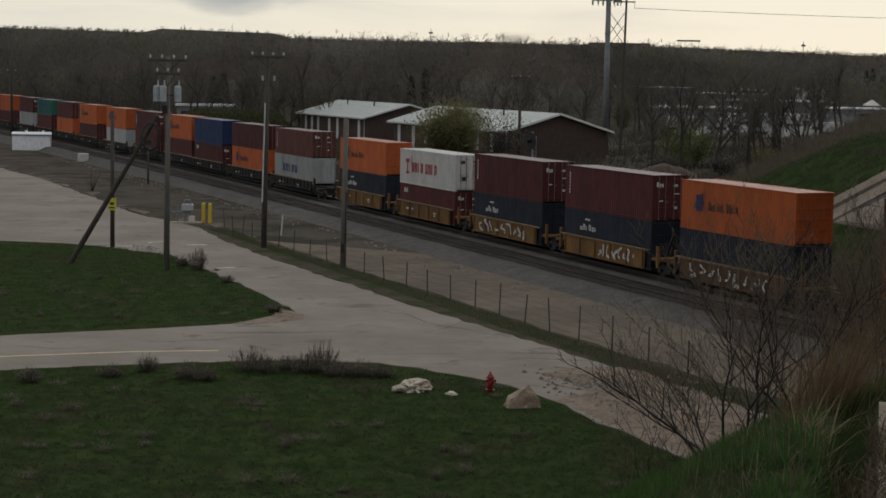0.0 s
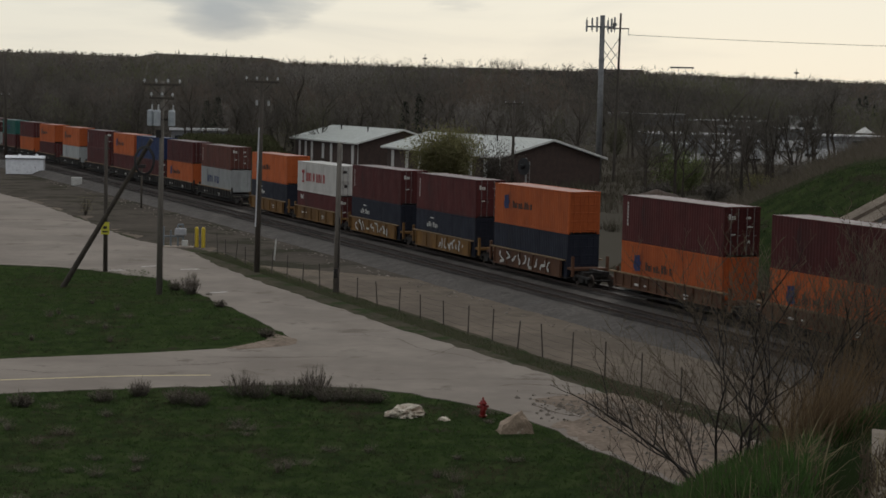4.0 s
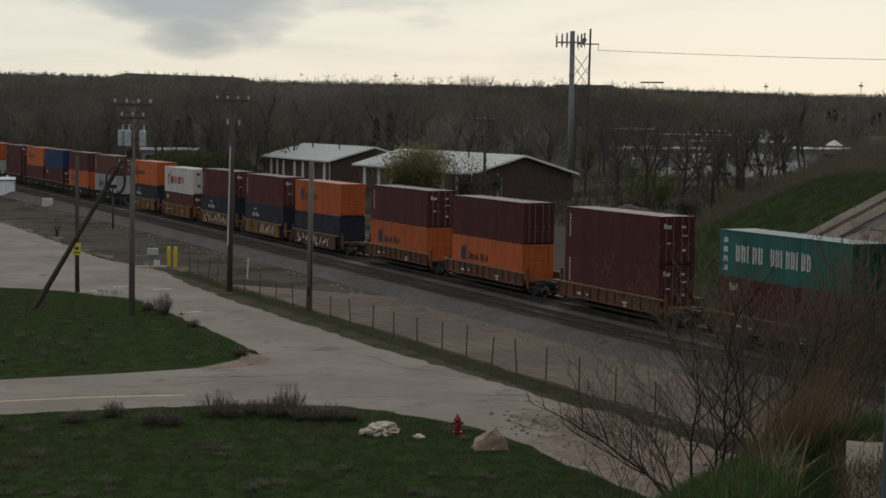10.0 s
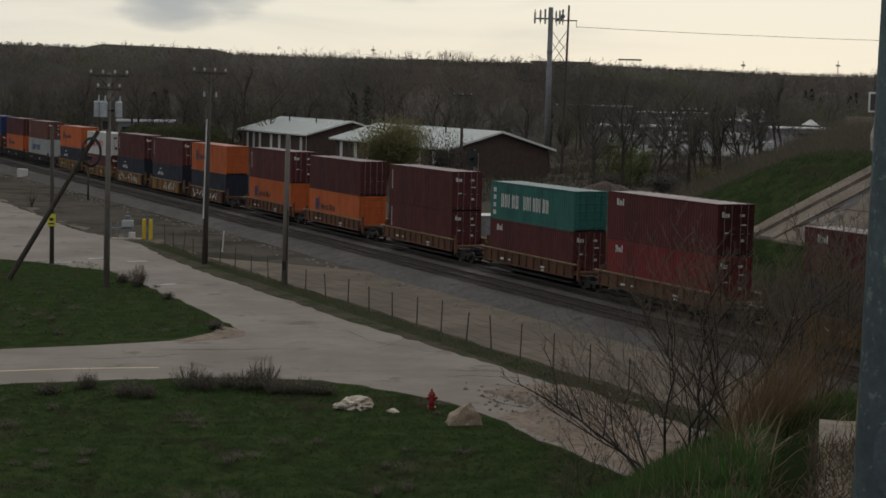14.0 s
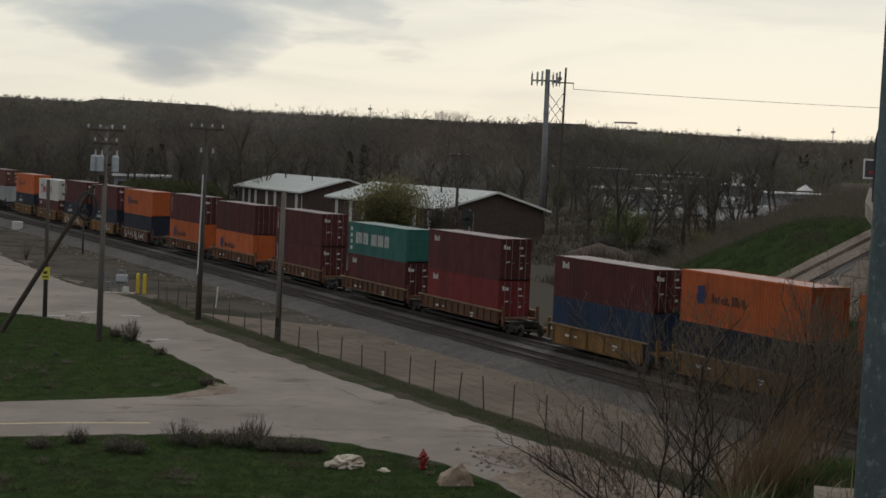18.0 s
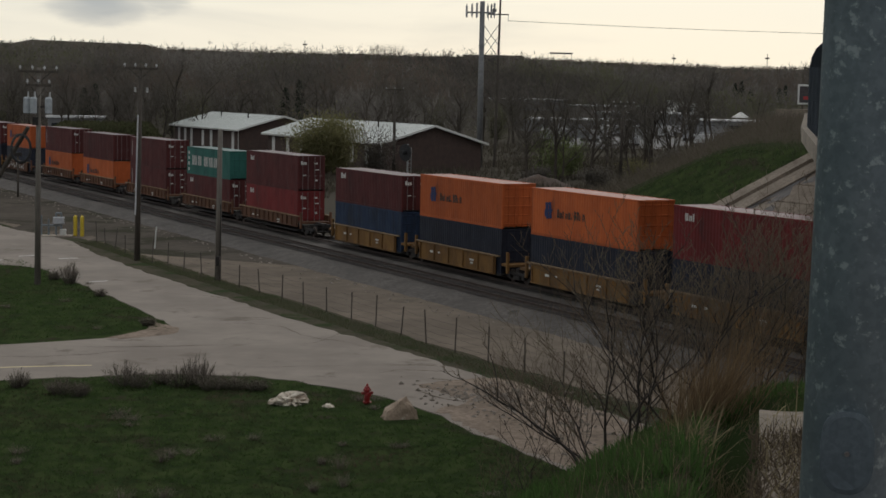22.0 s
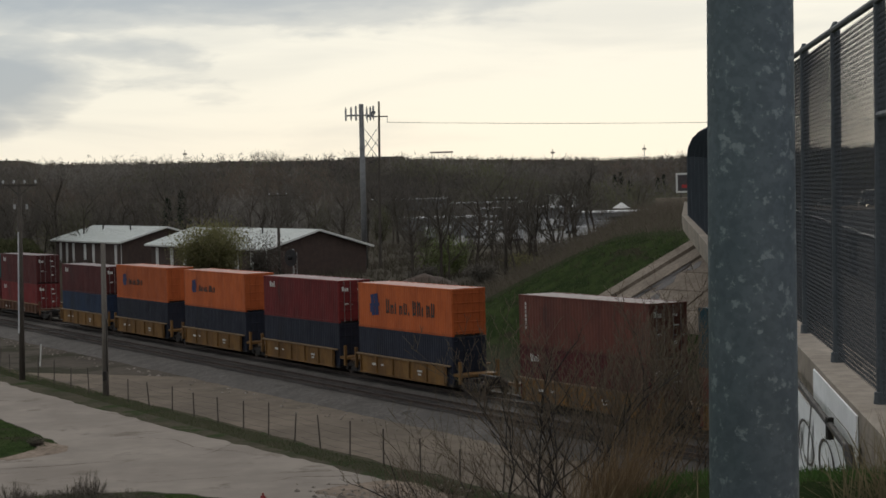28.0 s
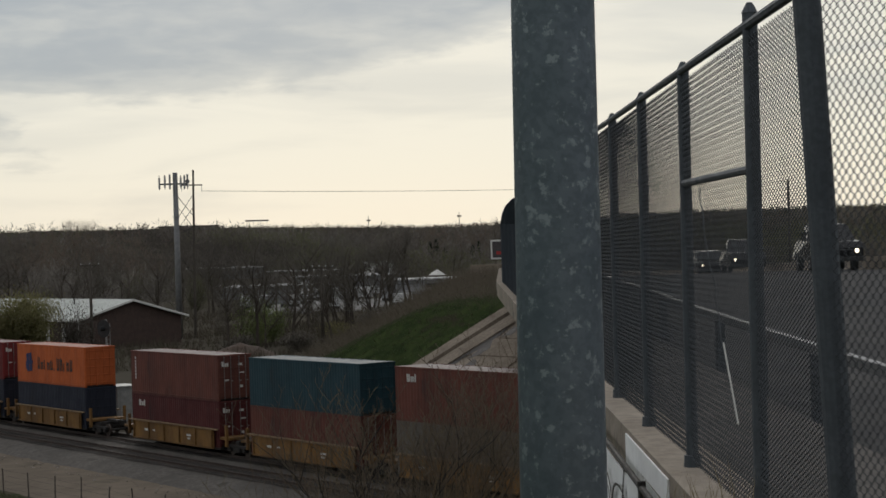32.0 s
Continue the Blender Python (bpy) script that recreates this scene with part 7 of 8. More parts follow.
def upper_brush():
    """Brown brush that covers the upper part of the far bank."""
    rnd = random.Random(63)
    b = Build()
    for i in range(30000):
        D = rnd.uniform(128, 212)
        p = along(D, rnd.uniform(-22, 7))
        z = ground_z(p.x, p.y)
        lim = 128 + 26 * smooth01(9.0, 4.0, z) + 8 * noise.noise(Vector((p.x * 0.15, p.y * 0.1, 2)))
        if z < 0.2 or D < lim + abs(rnd.gauss(0, 10)) or on_paving(p.x, p.y):
            continue
        q = Vector((p.x, p.y, z - 0.05))
        h = rnd.uniform(0.15, 0.7) + max(0.0, (D - 158) / 50) * rnd.uniform(0.2, 2.2)
        b.blade(q, q + Vector((rnd.gauss(0, 0.8) * h, rnd.gauss(0, 0.8) * h, h)), rnd.uniform(0.02, 0.06))
    o = put("bank_brush", b.mesh("bank_brush"), island_mat("bank_twigs", [(0.10, 0.084, 0.066), (0.125, 0.105, 0.084), (0.09, 0.084, 0.056)], thin=0.4))
    tagged(o, "dry brown brush on the upper far bank", "brush", kind="stuff")


upper_brush()

# larger trees just coming into leaf, before the wooded bluff
for i, (az, d, w, h) in enumerate(((-6.9, 430, 9, 10), (-3.3, 410, 9, 12), (-2.6, 418, 8, 11), (-1.9, 440, 8, 10), (-8.6, 450, 9, 9), (-10.5, 440, 10, 10), (2.6, 450, 9, 10), (5.3, 440, 9, 10), (7.2, 430, 8, 9), (-4.9, 470, 9, 11), (0.0, 470, 9, 11), (4.0, 480, 10, 12))):
    x, y = polar(d, az)
    leafy(300 + i, w, h, 5200, 0.34, far_bud if i % 3 else twig_mat, "budding_tree", "tall tree with a thin haze of olive buds", x, y, cat="tree", stems=16, slim=0.2)

# sagebrush by the road
sage_mat = island_mat("sage", [(0.115, 0.098, 0.080), (0.150, 0.128, 0.106), (0.188, 0.163, 0.135), (0.125, 0.115, 0.083)], thin=0.3)
SAGE = [(-8.7, 71.9, 1.3, 0.9), (-7.9, 71.5, 1.0, 0.7), (-6.3, 74.0, 1.6, 1.2), (-5.6, 73.6, 1.2, 0.9), (-3.9, 73.8, 1.5, 1.0), (-3.2, 74.4, 1.3, 1.5), (-2.6, 73.2, 1.6, 0.8), (-1.6, 73.3, 1.6, 0.8), (-0.7, 73.0, 1.2, 0.6), (-11.9, 72.2, 1.2, 0.6), (-10.6, 73.6, 1.1, 0.8), (-4.7, 74.6, 1.0, 0.7), (-12.92, 112.03, 1.3, 1.7), (-14.2, 114.0, 1.0, 0.8), (-32.2, 182.7, 2.6, 3.1), (-10.4, 105.5, 0.9, 0.5), (-6.6, 92.6, 1.1, 0.6), (-15.0, 70.6, 1.1, 0.7)]


def sagebrush(seed, x, y, w, h):
    """A low dense clump of upright twigs."""
    rnd = random.Random(seed)
    st, tw = Build(), Build()
    for i in range(90):
        a, r = rnd.uniform(0, 6.3), rnd.random() ** 0.6
        p = Vector((math.cos(a) * r * w * 0.22, math.sin(a) * r * w * 0.22, -0.03))
        top = Vector((math.cos(a) * r * w * 0.52, math.sin(a) * r * w * 0.52, h * (1 - 0.45 * r * r) * rnd.uniform(0.45, 1.0)))
        st.limb(p, top, 0.009, 0.004)
        for k in range(9):
            q = p.lerp(top, rnd.uniform(0.35, 1.0))
            tw.blade(q, q + Vector((rnd.gauss(0, 0.09) * w, rnd.gauss(0, 0.09) * w, h * rnd.uniform(0.02, 0.24))), rnd.uniform(0.006, 0.014))
    e = empty("sagebrush", pose(x, y, ground_z(x, y) + 0.02))
    tagged(e, "grey-brown twiggy sagebrush at the road's edge", "shrub", "sagebrush along the road")
    tagged(put("stem_tangle", st.mesh("stem_tangle"), bark_grey, e), kind="stuff")
    tagged(put("twig_crown", tw.mesh("twig_crown"), sage_mat, e), kind="stuff")


for i, (x, y, w, h) in enumerate(SAGE):
    if i == 14:
        leafy(100 + i, w, h * 0.75, 620, 0.09, bud_mat, "roadside_shrub", "green budding shrub on the yard", x, y, stems=22, slim=0.2)
    else:
        sagebrush(100 + i, x, y, w * 1.15, h * 0.95)

# ---- foreground: brush and grass on the shoulder of the bank ----
def make_bush(label, az, dist, leans, length, seed, wood_mat, tip_mat, thick=0.012, kids=(9, 5, 3), side=0.72):
    """A leafless bush: long crooked stems at the leans given (degrees from upright), each with straight rising twigs and fine tips."""
    rnd = random.Random(seed)
    woods, fine, tips = [], Build(), Build()
    x, y = polar(dist, az)

    def grow(p, d, ln, rad, lev):
        b = woods[-1] if lev == 0 else fine if lev == 1 else tips
        segs = 7 if lev == 0 else 4 if lev == 1 else 2
        pts, dirs = [p], []
        for i in range(segs):
            kink = 0.23 if lev == 0 else 0.13
            d = (d + Vector((rnd.gauss(0, kink), rnd.gauss(0, kink), rnd.gauss(0.05, 0.08)))).normalized()
            q = pts[-1] + d * ln / segs
            b.limb(pts[-1], q, max(rad * (1 - 0.8 * i / segs), 0.0016), max(rad * (1 - 0.8 * (i + 1) / segs), 0.0012), 6 if lev == 0 else 4 if lev == 1 else 3)
            pts.append(q)
            dirs.append(d)
        if lev >= len(kids):
            return
        for k in range(kids[lev]):
            f = 0.22 + 0.78 * (k + rnd.random()) / kids[lev]
            i = min(int(f * segs), segs - 1)
            q = pts[i].lerp(pts[i + 1], min(1, f * segs - i))
            sg = 1 if (k + lev) % 2 else -1
            out = Vector((sg * rnd.uniform(0.5, 1.0), rnd.uniform(-0.8, 0.8), rnd.uniform(0.0, 0.5)))
            grow(q, (dirs[i] * 0.8 + out * side + Vector((0, 0, 0.25))).normalized(), ln * rnd.uniform(0.28, 0.55) * (1.2 - 0.5 * f), rad * 0.45, lev + 1)

    for a in leans:
        t = radians(a + rnd.uniform(-4, 4))
        d = Vector((math.sin(t), rnd.uniform(-0.2, 0.3), math.cos(t))).normalized()
        woods.append(Build())
        grow(Vector((rnd.gauss(0, 0.05) + a * 0.001, rnd.gauss(0, 0.06), -0.12)), d, rnd.uniform(*length), thick * rnd.uniform(0.75, 1.2), 0)
    e = empty("bare_bush", pose(x, y, ground_z(x, y), 0, 0, -az))
    tagged(e, label, "bush", "brush on the bank")
    for w in woods:
        put("stem", w.mesh("stem"), wood_mat, e)
    tagged(put("twig_crown", fine.mesh("twig_crown"), wood_mat, e), kind="stuff")
    tagged(put("twig_spray", tips.mesh("twig_spray"), tip_mat, e), kind="stuff")


brush_bark = mat("brush_bark", (0.022, 0.017, 0.014), (0.034, 0.026, 0.021), rough=0.85, scale=12, fine=0.3)
brush_tan = mat("brush_tan", (0.12, 0.088, 0.060), (0.085, 0.062, 0.044), rough=0.9, scale=12, fine=0.3)
tip_brown = mat("tip_brown", (0.085, 0.062, 0.042), (0.12, 0.088, 0.058), rough=0.9, scale=12)
tip_olive = mat("tip_olive", (0.125, 0.105, 0.062), (0.10, 0.078, 0.050), rough=0.9, scale=12)
make_bush("leafless dark-stemmed bush on the bank", 12.0, 9.6, (-10, 2, 18, -24), (0.85, 1.1), 4, brush_bark, tip_brown, 0.0115)
make_bush("leafless bush with long leaning dark stems", 11.0, 9.7, (-34, -48, -22), (0.65, 0.88), 8, brush_bark, tip_brown, 0.0105)
make_bush("low sprawling leafless bush on the bank", 9.2, 10.2, (-58, -40, -15, 25, 48), (0.45, 0.75), 12, brush_bark, tip_brown, 0.0045, (7, 3))
make_bush("tangled leafless bush behind dry grass", 13.5, 10.2, (-28, -12, 2, 16, 32), (0.95, 1.3), 15, brush_bark, tip_brown, 0.0105, (10, 5, 3))
make_bush("fine olive-tipped twigs on the bank", 11.0, 11.2, (-42, -25, -8, 8, 24, 40), (0.75, 1.1), 23, brush_tan, tip_olive, 0.005, (11, 5))
make_bush("fine olive-tipped twigs on the bank", 12.9, 11.2, (-35, -16, 0, 16, 34), (0.95, 1.35), 43, brush_tan, tip_olive, 0.005, (12, 5))
make_bush("dense brown twigs behind dry grass", 14.6, 11.2, (-40, -22, -6, 9, 24, 42), (1.0, 1.45), 41, brush_tan, tip_brown, 0.006, (12, 5, 2))
make_bush("dense dark twigs behind dry grass", 15.3, 10.6, (-38, -20, -4, 12, 30), (0.9, 1.3), 67, brush_bark, tip_olive, 0.006, (12, 5, 2))
make_bush("low tan twigs sprawling down the bank", 8.4, 11.4, (-50, -25, 5, 35), (0.4, 0.65), 31, brush_tan, tip_brown, 0.004, (6, 3))
make_bush("thin leafless tan brush by the wall", 16.4, 11.2, (-30, -12, 6, 24), (0.75, 1.1), 29, brush_tan, tip_brown, 0.006)
make_bush("dark tangled brush down the bank", 16.2, 10.6, (-40, -18, 4, 24, 44), (0.7, 1.1), 53, brush_bark, tip_brown, 0.007)
make_bush("thin tan brush down the bank", 16.9, 10.2, (-30, -8, 14, 34), (0.6, 0.9), 59, brush_tan, tip_olive, 0.005, (8, 4))


def blade_field(name, label, mat_, n, spot, length, width, seed, lean=0.5, cat="grass", wind=(0.0, 0.0), rest=None):
    """Very many curved blades; spot(rnd) gives a foot."""
    rnd = random.Random(seed)
    b = Build()
    for i in range(n):
        x, y = spot(rnd)
        z = ground_z(x, y) if rest is None else rest
        L = rnd.uniform(*length)
        a = rnd.uniform(0, 2 * math.pi)
        k = rnd.random() * lean
        tip = Vector((math.cos(a) * k + wind[0], math.sin(a) * k + wind[1], 1)).normalized() * L
        p = Vector((x, y, z - 0.02))
        mid = p + tip * 0.55 + Vector((0, 0, L * 0.08))
        d = Vector((-math.sin(a + 0.7), math.cos(a + 0.7), 0)) * width * rnd.uniform(0.6, 1.3)
        e = p + tip
        base = len(b.v)
        for q in (p - d, p + d, mid + d * 0.7, mid - d * 0.7, e):
            b.v.append((q.x, q.y, q.z))
        b.f += [(base, base + 1, base + 2, base + 3), (base + 3, base + 2, base + 4)]
    o = put(name, b.mesh(name), mat_)
    tagged(o, label, cat, kind="stuff")
    return o


green_blades = island_mat("green_blades", [(0.046, 0.088, 0.025), (0.064, 0.122, 0.034), (0.034, 0.064, 0.020), (0.090, 0.135, 0.048)], thin=0.45)
dry_blades = island_mat("dry_blades", [(0.125, 0.083, 0.047), (0.165, 0.115, 0.066), (0.10, 0.066, 0.038), (0.25, 0.185, 0.11)], thin=0.35)
straw_blades = island_mat("straw_blades", [(0.26, 0.215, 0.13), (0.20, 0.165, 0.10), (0.15, 0.125, 0.075)], thin=0.3)


def on_bank(D0, D1, l0, l1):
    def spot(rnd):
        p = along(rnd.uniform(D0, D1), rnd.uniform(l0, l1))
        return p.x, p.y
    return spot


def clump(az, d, r, k=1.0):
    cx, cy = polar(d, az)

    def spot(rnd):
        a, q = rnd.uniform(0, 2 * math.pi), r * rnd.random() ** 0.7
        return cx + math.cos(a) * q, cy + math.sin(a) * q * k
    return spot


def clustered(D0, D1, l0, l1, n, spread, seed):
    """Feet gathered in clumps over a stretch of the bank."""
    own = random.Random(seed)
    centres = [along(own.uniform(D0, D1), own.uniform(l0, l1)) for _ in range(n)]

    def spot(rnd):
        c = rnd.choice(centres)
        return c.x + rnd.gauss(0, spread), c.y + rnd.gauss(0, spread)
    return spot


blade_field("bank_grass", "short green grass on the shoulder of the bank", green_blades, 16000, on_bank(5.0, 9.8, -2.2, 0.12), (0.02, 0.06), 0.0024, 1, 1.5)
blade_field("bank_grass", "lush clumps of green grass on the bank", green_blades, 15000, clustered(5.5, 9.6, -2.0, 0.0, 240, 0.045, 71), (0.05, 0.13), 0.0034, 92, 1.1)
blade_field("bank_grass", "longer tufts of green grass under the bush", green_blades, 3200, clump(12.6, 9.2, 0.45, 0.6), (0.06, 0.17), 0.0034, 91, 1.0)
blade_field("bank_grass", "green grass at the foot of the wing wall", green_blades, 11000, on_bank(8.25, 11.5, -0.3, 1.3), (0.03, 0.10), 0.0026, 2, 1.3)
blade_field("bank_grass", "dead straw among green grass on the bank", straw_blades, 420, on_bank(5.5, 9.0, -0.6, 0.3), (0.06, 0.2), 0.0016, 3, 1.6)
blade_field("bank_litter", "dead brown stalks and litter on the bank", island_mat("litter", [(0.085, 0.066, 0.046), (0.12, 0.095, 0.066), (0.060, 0.048, 0.035)], thin=0.2), 5200, on_bank(5.2, 8.6, -0.75, 0.45), (0.04, 0.16), 0.0016, 95, 3.0)
blade_field("dry_grass", "tall clump of tan dry grass", dry_blades, 620, clump(14.1, 8.4, 0.17), (0.15, 0.50), 0.0013, 4, 0.75, wind=(0.14, 0.0))
blade_field("dry_grass", "loose crown of the dry grass clump", dry_blades, 320, clump(14.4, 8.4, 0.24), (0.3, 0.66), 0.0011, 14, 1.2, wind=(0.28, 0.0))
blade_field("dry_grass", "tall arching stalks of dry grass", dry_blades, 110, clump(14.6, 8.2, 0.2), (0.45, 0.85), 0.0016, 5, 0.5, wind=(0.62, 0.0))
blade_field("dry_grass", "dry straw lying beside the slab", straw_blades, 520, clump(15.8, 7.2, 0.3), (0.1, 0.3), 0.0022, 6, 3.0)
blade_field("dry_grass", "matted straw and dead leaves over the slab", straw_blades, 650, on_bank(5.0, 7.9, 0.1, 0.6), (0.06, 0.2), 0.0026, 61, 5.0, rest=11.38)
blade_field("bank_litter", "brown leaf litter and dead stalks over the slab", island_mat("slab_litter", [(0.075, 0.058, 0.042), (0.11, 0.086, 0.060), (0.055, 0.044, 0.034), (0.15, 0.12, 0.082)], thin=0.2), 5200, on_bank(3.6, 7.5, 0.05, 0.55), (0.03, 0.12), 0.0034, 96, 3.5, rest=11.375)
blade_field("dry_grass", "dry straw blown over the slab's edge", straw_blades, 500, clump(23.4, 8.25, 0.28, 0.4), (0.2, 0.5), 0.0028, 7, 3.0)
blade_field("bank_grass", "small green tuft beside the light pole", green_blades, 700, clump(21.0, 6.6, 0.18), (0.06, 0.2), 0.003, 8, 0.8)
blade_field("bank_grass", "rough grass and weeds down the bank", island_mat("bank_weeds", [(0.045, 0.072, 0.026), (0.06, 0.09, 0.032), (0.085, 0.082, 0.05), (0.12, 0.095, 0.065)], thin=0.3), 14000, on_bank(9.0, 22.0, -9.0, 1.2), (0.05, 0.13), 0.005, 9, 0.8)


def meadow(x0, x1, y0, y1, bad):
    def spot(rnd):
        while True:
            x, y = rnd.uniform(x0, x1), rnd.uniform(y0, y1)
            if not bad(x, y):
                return x, y
    return spot


def road_low(x):
    """Near edge of the road across the meadow."""
    pts = ((-62, 56), (-30, 68.5), (-13.6, 74.5), (-6.6, 76.6), (-2.8, 76.9), (0.9, 75.2), (4.6, 71.2), (6.9, 66), (8.6, 60.9), (11.5, 54), (17, 42))
    for (a, ya), (b, yb) in zip(pts, pts[1:]):
        if a <= x <= b:
            return ya + (yb - ya) * (x - a) / (b - a)
    return 40


def tufts(label, spots, seed, n, height):
    """Tufts of grass and weeds; their kind goes by patches of the ground: lush, dull or dead."""
    rnd = random.Random(seed)
    kinds = [("lush green", [(0.049, 0.080, 0.028), (0.064, 0.102, 0.035), (0.057, 0.090, 0.030), (0.072, 0.113, 0.042)]), ("dull olive", [(0.049, 0.067, 0.029), (0.067, 0.078, 0.039), (0.058, 0.067, 0.035)]), ("dead brown", [(0.077, 0.062, 0.045), (0.106, 0.085, 0.060), (0.062, 0.057, 0.037)])]
    builds = [Build() for _ in kinds]
    for i in range(n):
        x, y = spots(rnd)
        q = noise.noise(Vector((x * 0.28, y * 0.16, 4))) + 0.5 * noise.noise(Vector((x * 0.9, y * 0.5, 9))) + rnd.gauss(0, 0.12)
        k = 2 if q < -0.42 else 1 if q < -0.08 else 0
        b = builds[k]
        h = rnd.uniform(*height) * (1.25 if k == 2 else 1.0) * (0.75 + 0.6 * rnd.random() ** 3)
        z = ground_z(x, y) - 0.01
        for j in range(5):
            p = Vector((x + rnd.gauss(0, 0.05), y + rnd.gauss(0, 0.05), z))
            b.blade(p, p + Vector((rnd.gauss(0, 0.45), rnd.gauss(0, 0.45), rnd.uniform(0.6, 1.0))) * h, rnd.uniform(0.010, 0.026) * (0.6 if k == 2 else 1.0))
    for (word_, cols), b in zip(kinds, builds):
        o = put("meadow_grass", b.mesh("meadow_grass"), MATS.setdefault("tuft_" + word_, island_mat("tuft_" + word_, cols, thin=0.5)))
        tagged(o, word_ + " " + label, "grass", kind="stuff")


tufts("tufts of rough meadow grass", meadow(-19, 10, 46, 77, lambda x, y: y > road_low(x) - 0.15), 11, 21000, (0.06, 0.17))
tufts("grass tufts on the road island", meadow(-29, -5.5, 84, 128, lambda x, y: not (84.7 + (x + 17.9) * 0.5 < y and y < 126.5 and x < -5.6 - (y - 93) * 0.36)), 12, 11000, (0.06, 0.17))


def dry_weeds():
    """Scattered dead weed clumps that stand above the meadow grass."""
    rnd = random.Random(73)
    b = Build()
    spots_ = [(rnd.uniform(-17, 7), rnd.uniform(49, 72)) for _ in range(46)] + [(rnd.uniform(-24, -9), rnd.uniform(88, 112)) for _ in range(16)]
    for x, y in spots_:
        if 77 > y > road_low(x) - 0.6:
            continue
        w, h = rnd.uniform(0.15, 0.5), rnd.uniform(0.15, 0.5)
        for i in range(60):
            a, r = rnd.uniform(0, 6.3), rnd.random() ** 0.6
            p = Vector((x + math.cos(a) * r * w * 0.6, y + math.sin(a) * r * w * 0.6, -0.02))
            q = p + Vector((math.cos(a) * r * w * 0.7 + rnd.gauss(0, 0.05), math.sin(a) * r * w * 0.7, h * rnd.uniform(0.4, 1.0)))
            b.blade(p, q, rnd.uniform(0.006, 0.014))
            for j in range(2):
                m = p.lerp(q, rnd.uniform(0.4, 1.0))
                b.blade(m, m + Vector((rnd.gauss(0, 0.12), rnd.gauss(0, 0.12), rnd.uniform(0.0, 0.12))), 0.008)
    tagged(put("dry_weeds", b.mesh("dry_weeds"), sage_mat), "dead grey-brown weed clumps in the meadow", "weeds", kind="stuff")


dry_weeds()
blade_field("verge_grass", "rough green weeds along the wire fence", island_mat("verge", [(0.062, 0.078, 0.038), (0.081, 0.092, 0.046), (0.108, 0.103, 0.068), (0.070, 0.084, 0.041)], thin=0.4), 26000, lambda rnd: (lambda f, o: (9.0 - 23.6 * f + o * 0.93, 82.0 + 60 * f + o * 0.36))(rnd.uniform(-0.25, 1.0), rnd.uniform(-1.25, 0.4)), (0.06, 0.22), 0.011, 13, 1.0)


# ---- wing wall fittings and painted scrawl ----
def wall_fittings():
    lat = PL - 0.26

    def at(D, z, k=0.0):
        p = along(D, lat - k)
        return Vector((p.x, p.y, z))

    r = empty("pipe_rail")
    tagged(r, "dark bent pipe fixed along the white wall", "pipe")
    path = [PIPE_A, PIPE_B, PIPE_C]
    for a, b in zip(path, path[1:]):
        part("pipe", tube_bm(at(*a), at(*b), 0.022, n=8), dark_iron, r)
    part("pipe", tube_bm(at(*PIPE_C), at(PIPE_C[0] - 0.25, PIPE_C[1] - 0.1), 0.03, n=8), dark_iron, r)
    for D, z in (PIPE_BR1, PIPE_BR2):
        part("bracket", box_bm(-0.02, 0.02, -0.02, 0.02, -0.09, 0.05), dark_iron, r, m=Matrix.Translation(at(D, z)))
    q = bmesh.new()
    face = PL - 0.2
    rnd = random.Random(12)

    def stroke(pts, w, k=5.0):
        for (D0, z0), (D1, z1) in zip(pts, pts[1:]):
            d = Vector(((D1 - D0) / k, z1 - z0))
            n = Vector((-d.y, d.x)).normalized() * w
            vs = []
            for D, z in ((D0 + n.x * k, z0 + n.y), (D1 + n.x * k, z1 + n.y), (D1 - n.x * k, z1 - n.y), (D0 - n.x * k, z0 - n.y)):
                p = along(min(max(D, 11.0), 16.9), face)
                vs.append(q.verts.new((p.x, p.y, z)))
            q.faces.new(vs)

    # long looping hand-drawn strokes, stretched along the wall
    for i in range(4):
        D, zc = 11.9 + 1.3 * i, 10.88 - 0.03 * i
        rx, rz = rnd.uniform(0.5, 0.7), rnd.uniform(0.18, 0.28)
        a0, turn = rnd.uniform(0, 6.3), rnd.choice((-1, 1)) * rnd.uniform(5.0, 8.5)
        pts = [(D + math.cos(a0 + turn * k / 22) * rx * (1 - 0.4 * k / 22), zc + math.sin(a0 + turn * k / 22) * rz * (1 - 0.5 * k / 22)) for k in range(23)]
        stroke(pts, 0.010)
        if i % 2:
            stroke([(D - 0.4, zc + 0.38), (D - 0.1, zc), (D + 0.1, zc - 0.45)], 0.010)
    bmesh.ops.recalc_face_normals(q, faces=q.faces)
    part("painted_scrawl", q, letter_dark, wing, "thin dark painted strokes")


PIPE_A, PIPE_B, PIPE_C = (18.5, 11.38), (13.1, 11.33), (10.2, 11.28)
PIPE_BR1, PIPE_BR2 = (14.28, 11.34), (11.1, 11.29)
wall_fittings()

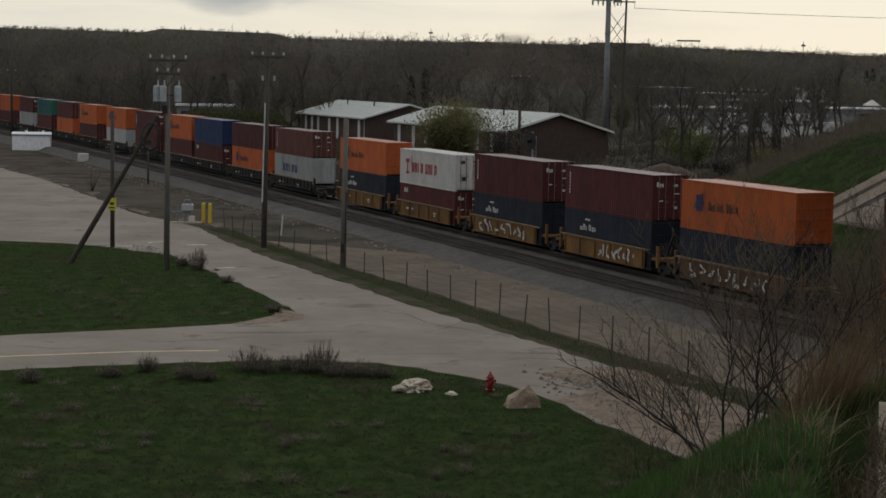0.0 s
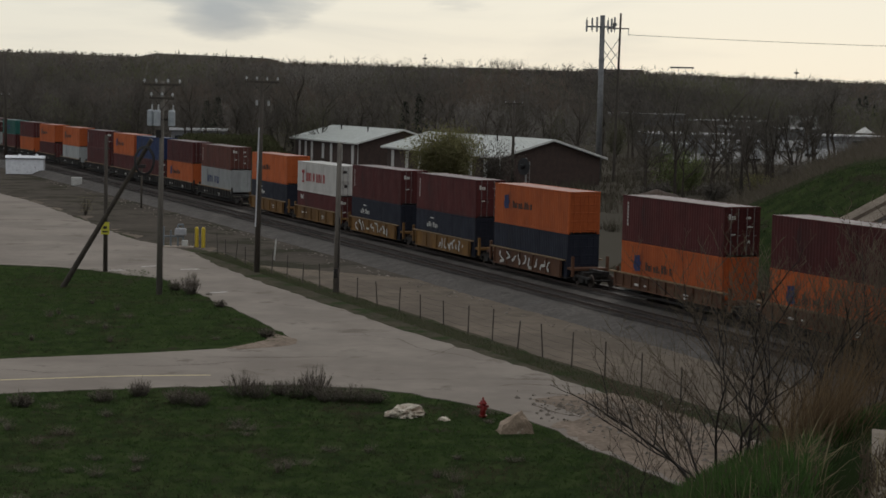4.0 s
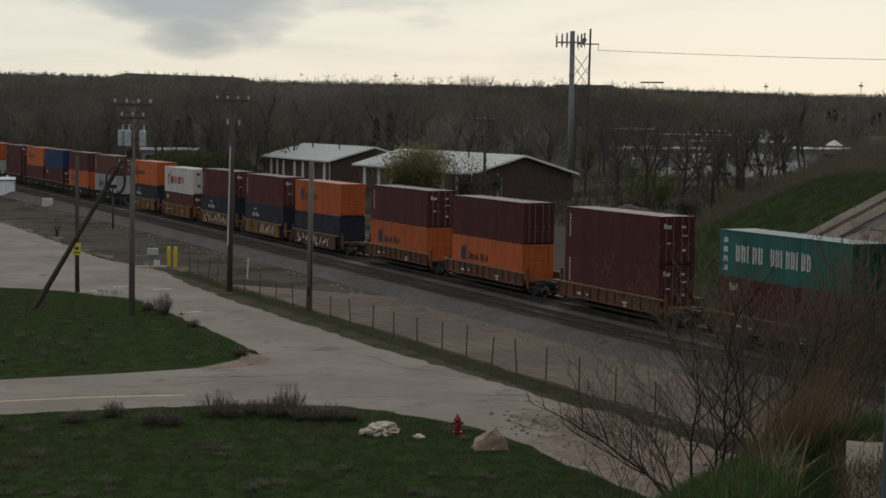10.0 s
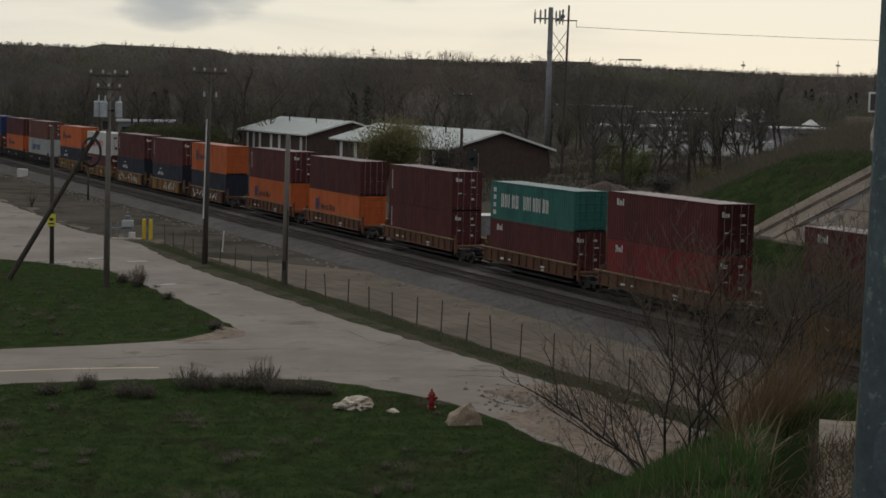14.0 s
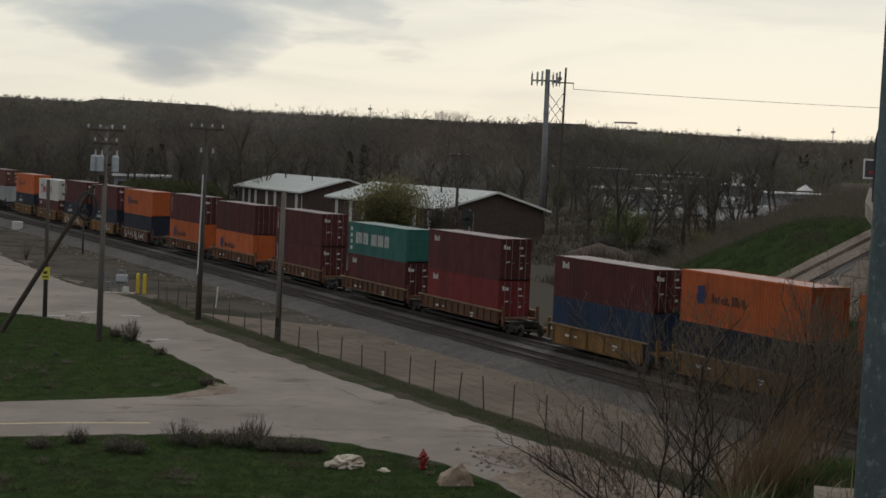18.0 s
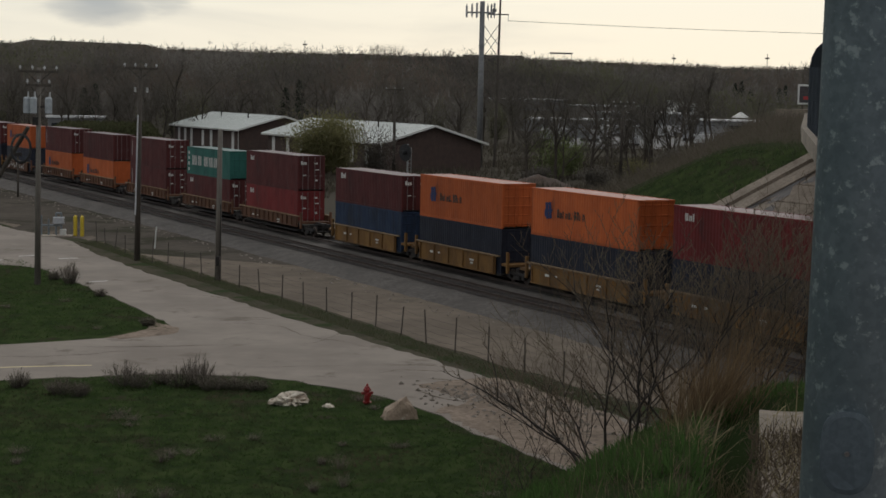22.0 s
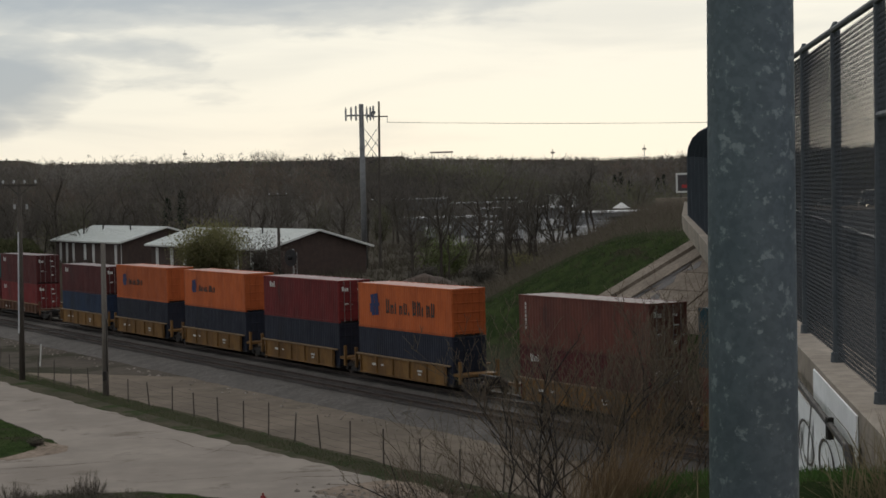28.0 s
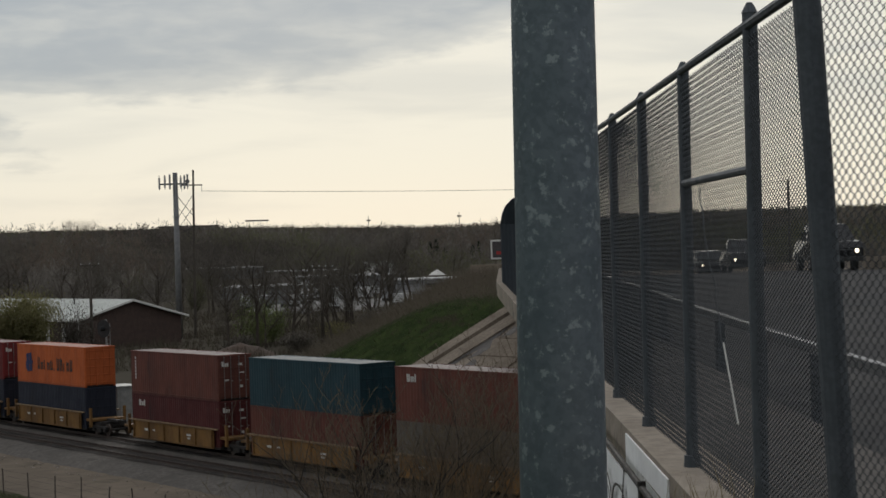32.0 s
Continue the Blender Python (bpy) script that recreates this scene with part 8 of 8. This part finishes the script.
# ---- traffic on the bridge ----
def make_car(col, label, pickup=False):
    c = empty("car")
    tagged(c, label, "car", "traffic on the bridge")
    p = mat("car_" + col[0], col[1], tuple(v * 0.85 for v in col[1]), rough=0.25, scale=2)
    glass = mat("car_glass", (0.02, 0.022, 0.025), (0.03, 0.032, 0.035), rough=0.08)
    bm = bmesh.new()
    prof = [(-2.25, 0.35), (-2.3, 0.75), (-2.2, 0.95), (-1.1, 1.05), (-0.4, 1.62), (1.3, 1.68), (2.1, 1.1), (2.3, 1.0), (2.3, 0.4)]
    if pickup:
        prof = [(-2.7, 0.4), (-2.75, 0.85), (-2.6, 1.12), (-1.2, 1.2), (-0.6, 1.82), (0.6, 1.86), (0.85, 1.25), (2.7, 1.22), (2.75, 0.45)]
    for half in (0.92,):
        l = [bm.verts.new((-half * (0.8 if z > 1.2 else 1), y, z)) for y, z in prof]
        r = [bm.verts.new((half * (0.8 if z > 1.2 else 1), y, z)) for y, z in prof]
    n = len(prof)
    for i in range(n):
        bm.faces.new((l[i], l[(i + 1) % n], r[(i + 1) % n], r[i]))
    bm.faces.new(l)
    bm.faces.new(list(reversed(r)))
    bmesh.ops.recalc_face_normals(bm, faces=bm.faces)
    bmesh.ops.bevel(bm, geom=bm.edges[:], offset=0.05, segments=2, affect="EDGES")
    part("body", bm, p, c)
    g = bmesh.new()
    g.faces.new([g.verts.new(v) for v in ((-0.68, -1.02, 1.13), (0.68, -1.02, 1.13), (0.62, -0.48, 1.57), (-0.62, -0.48, 1.57))])
    part("windscreen", g, glass, c, m=pose(0, -0.04, 0.02))
    for sx in (-1, 1):
        part("side_window", box_bm(sx * 0.83 - 0.02, sx * 0.83 + 0.02, -0.5, 0.6 if pickup else 1.4, 1.2, 1.55), glass, c)
        part("headlight", tube_bm((sx * 0.68, -2.34 - 0.42 * pickup, 0.78), (sx * 0.68, -2.26 - 0.42 * pickup, 0.78), 0.085, n=12), glow("headlight_glow", (1.0, 0.84, 0.6), 3.0), c, "lit headlight")
        for yy in (-1.4, 1.4):
            w = part("wheel", tube_bm((sx * 0.92, yy, 0.33), (sx * 0.7, yy, 0.33), 0.33, n=18), wire_black, c)
            part("rim", tube_bm((sx * 0.93, yy, 0.33), (sx * 0.92, yy, 0.33), 0.2, n=12), steel_grey, w)
    part("bumper", box_bm(-0.9, 0.9, -2.36 - 0.42 * pickup, -2.25 - 0.42 * pickup, 0.38, 0.55, 0.02), wire_black, c)
    return c


CARS = [
    (make_car(("dark", (0.022, 0.023, 0.026)), "dark car with lit headlights driving on the bridge"), 109.0, 14.2),
    (make_car(("charcoal", (0.030, 0.031, 0.034)), "charcoal pickup with lit headlights driving on the bridge", True), 94.0, 14.2),
    (make_car(("blackish", (0.016, 0.016, 0.018)), "black pickup with lit headlights driving on the bridge", True), 69.0, 14.2),
]


def car_motions():
    for ob, D32, lat in CARS:
        rows = []
        for i in range(33):
            D = D32 + 14.2 * (32 - i)
            p, q = bend(D, lat), bend(D - 1, lat)
            h = crest(D) - 0.50
            d = q - p
            rows.append((float(i), pose(p.x, p.y, h, 0, 0, math.degrees(math.atan2(d.x, -d.y)))))
        walk(ob, rows)


def motions():
    times = [2.0 * i for i in range(17)]
    for s, things in TRAIN:
        for ob, z in things:
            rows = []
            for t in times:
                at = s + train_run(t)
                p, a = track(at, 1.22)
                rows.append((t, pose(p.x, p.y, z + grade(at), 0, 0, math.degrees(a))))
            walk(ob, rows)
    car_motions()

motions()
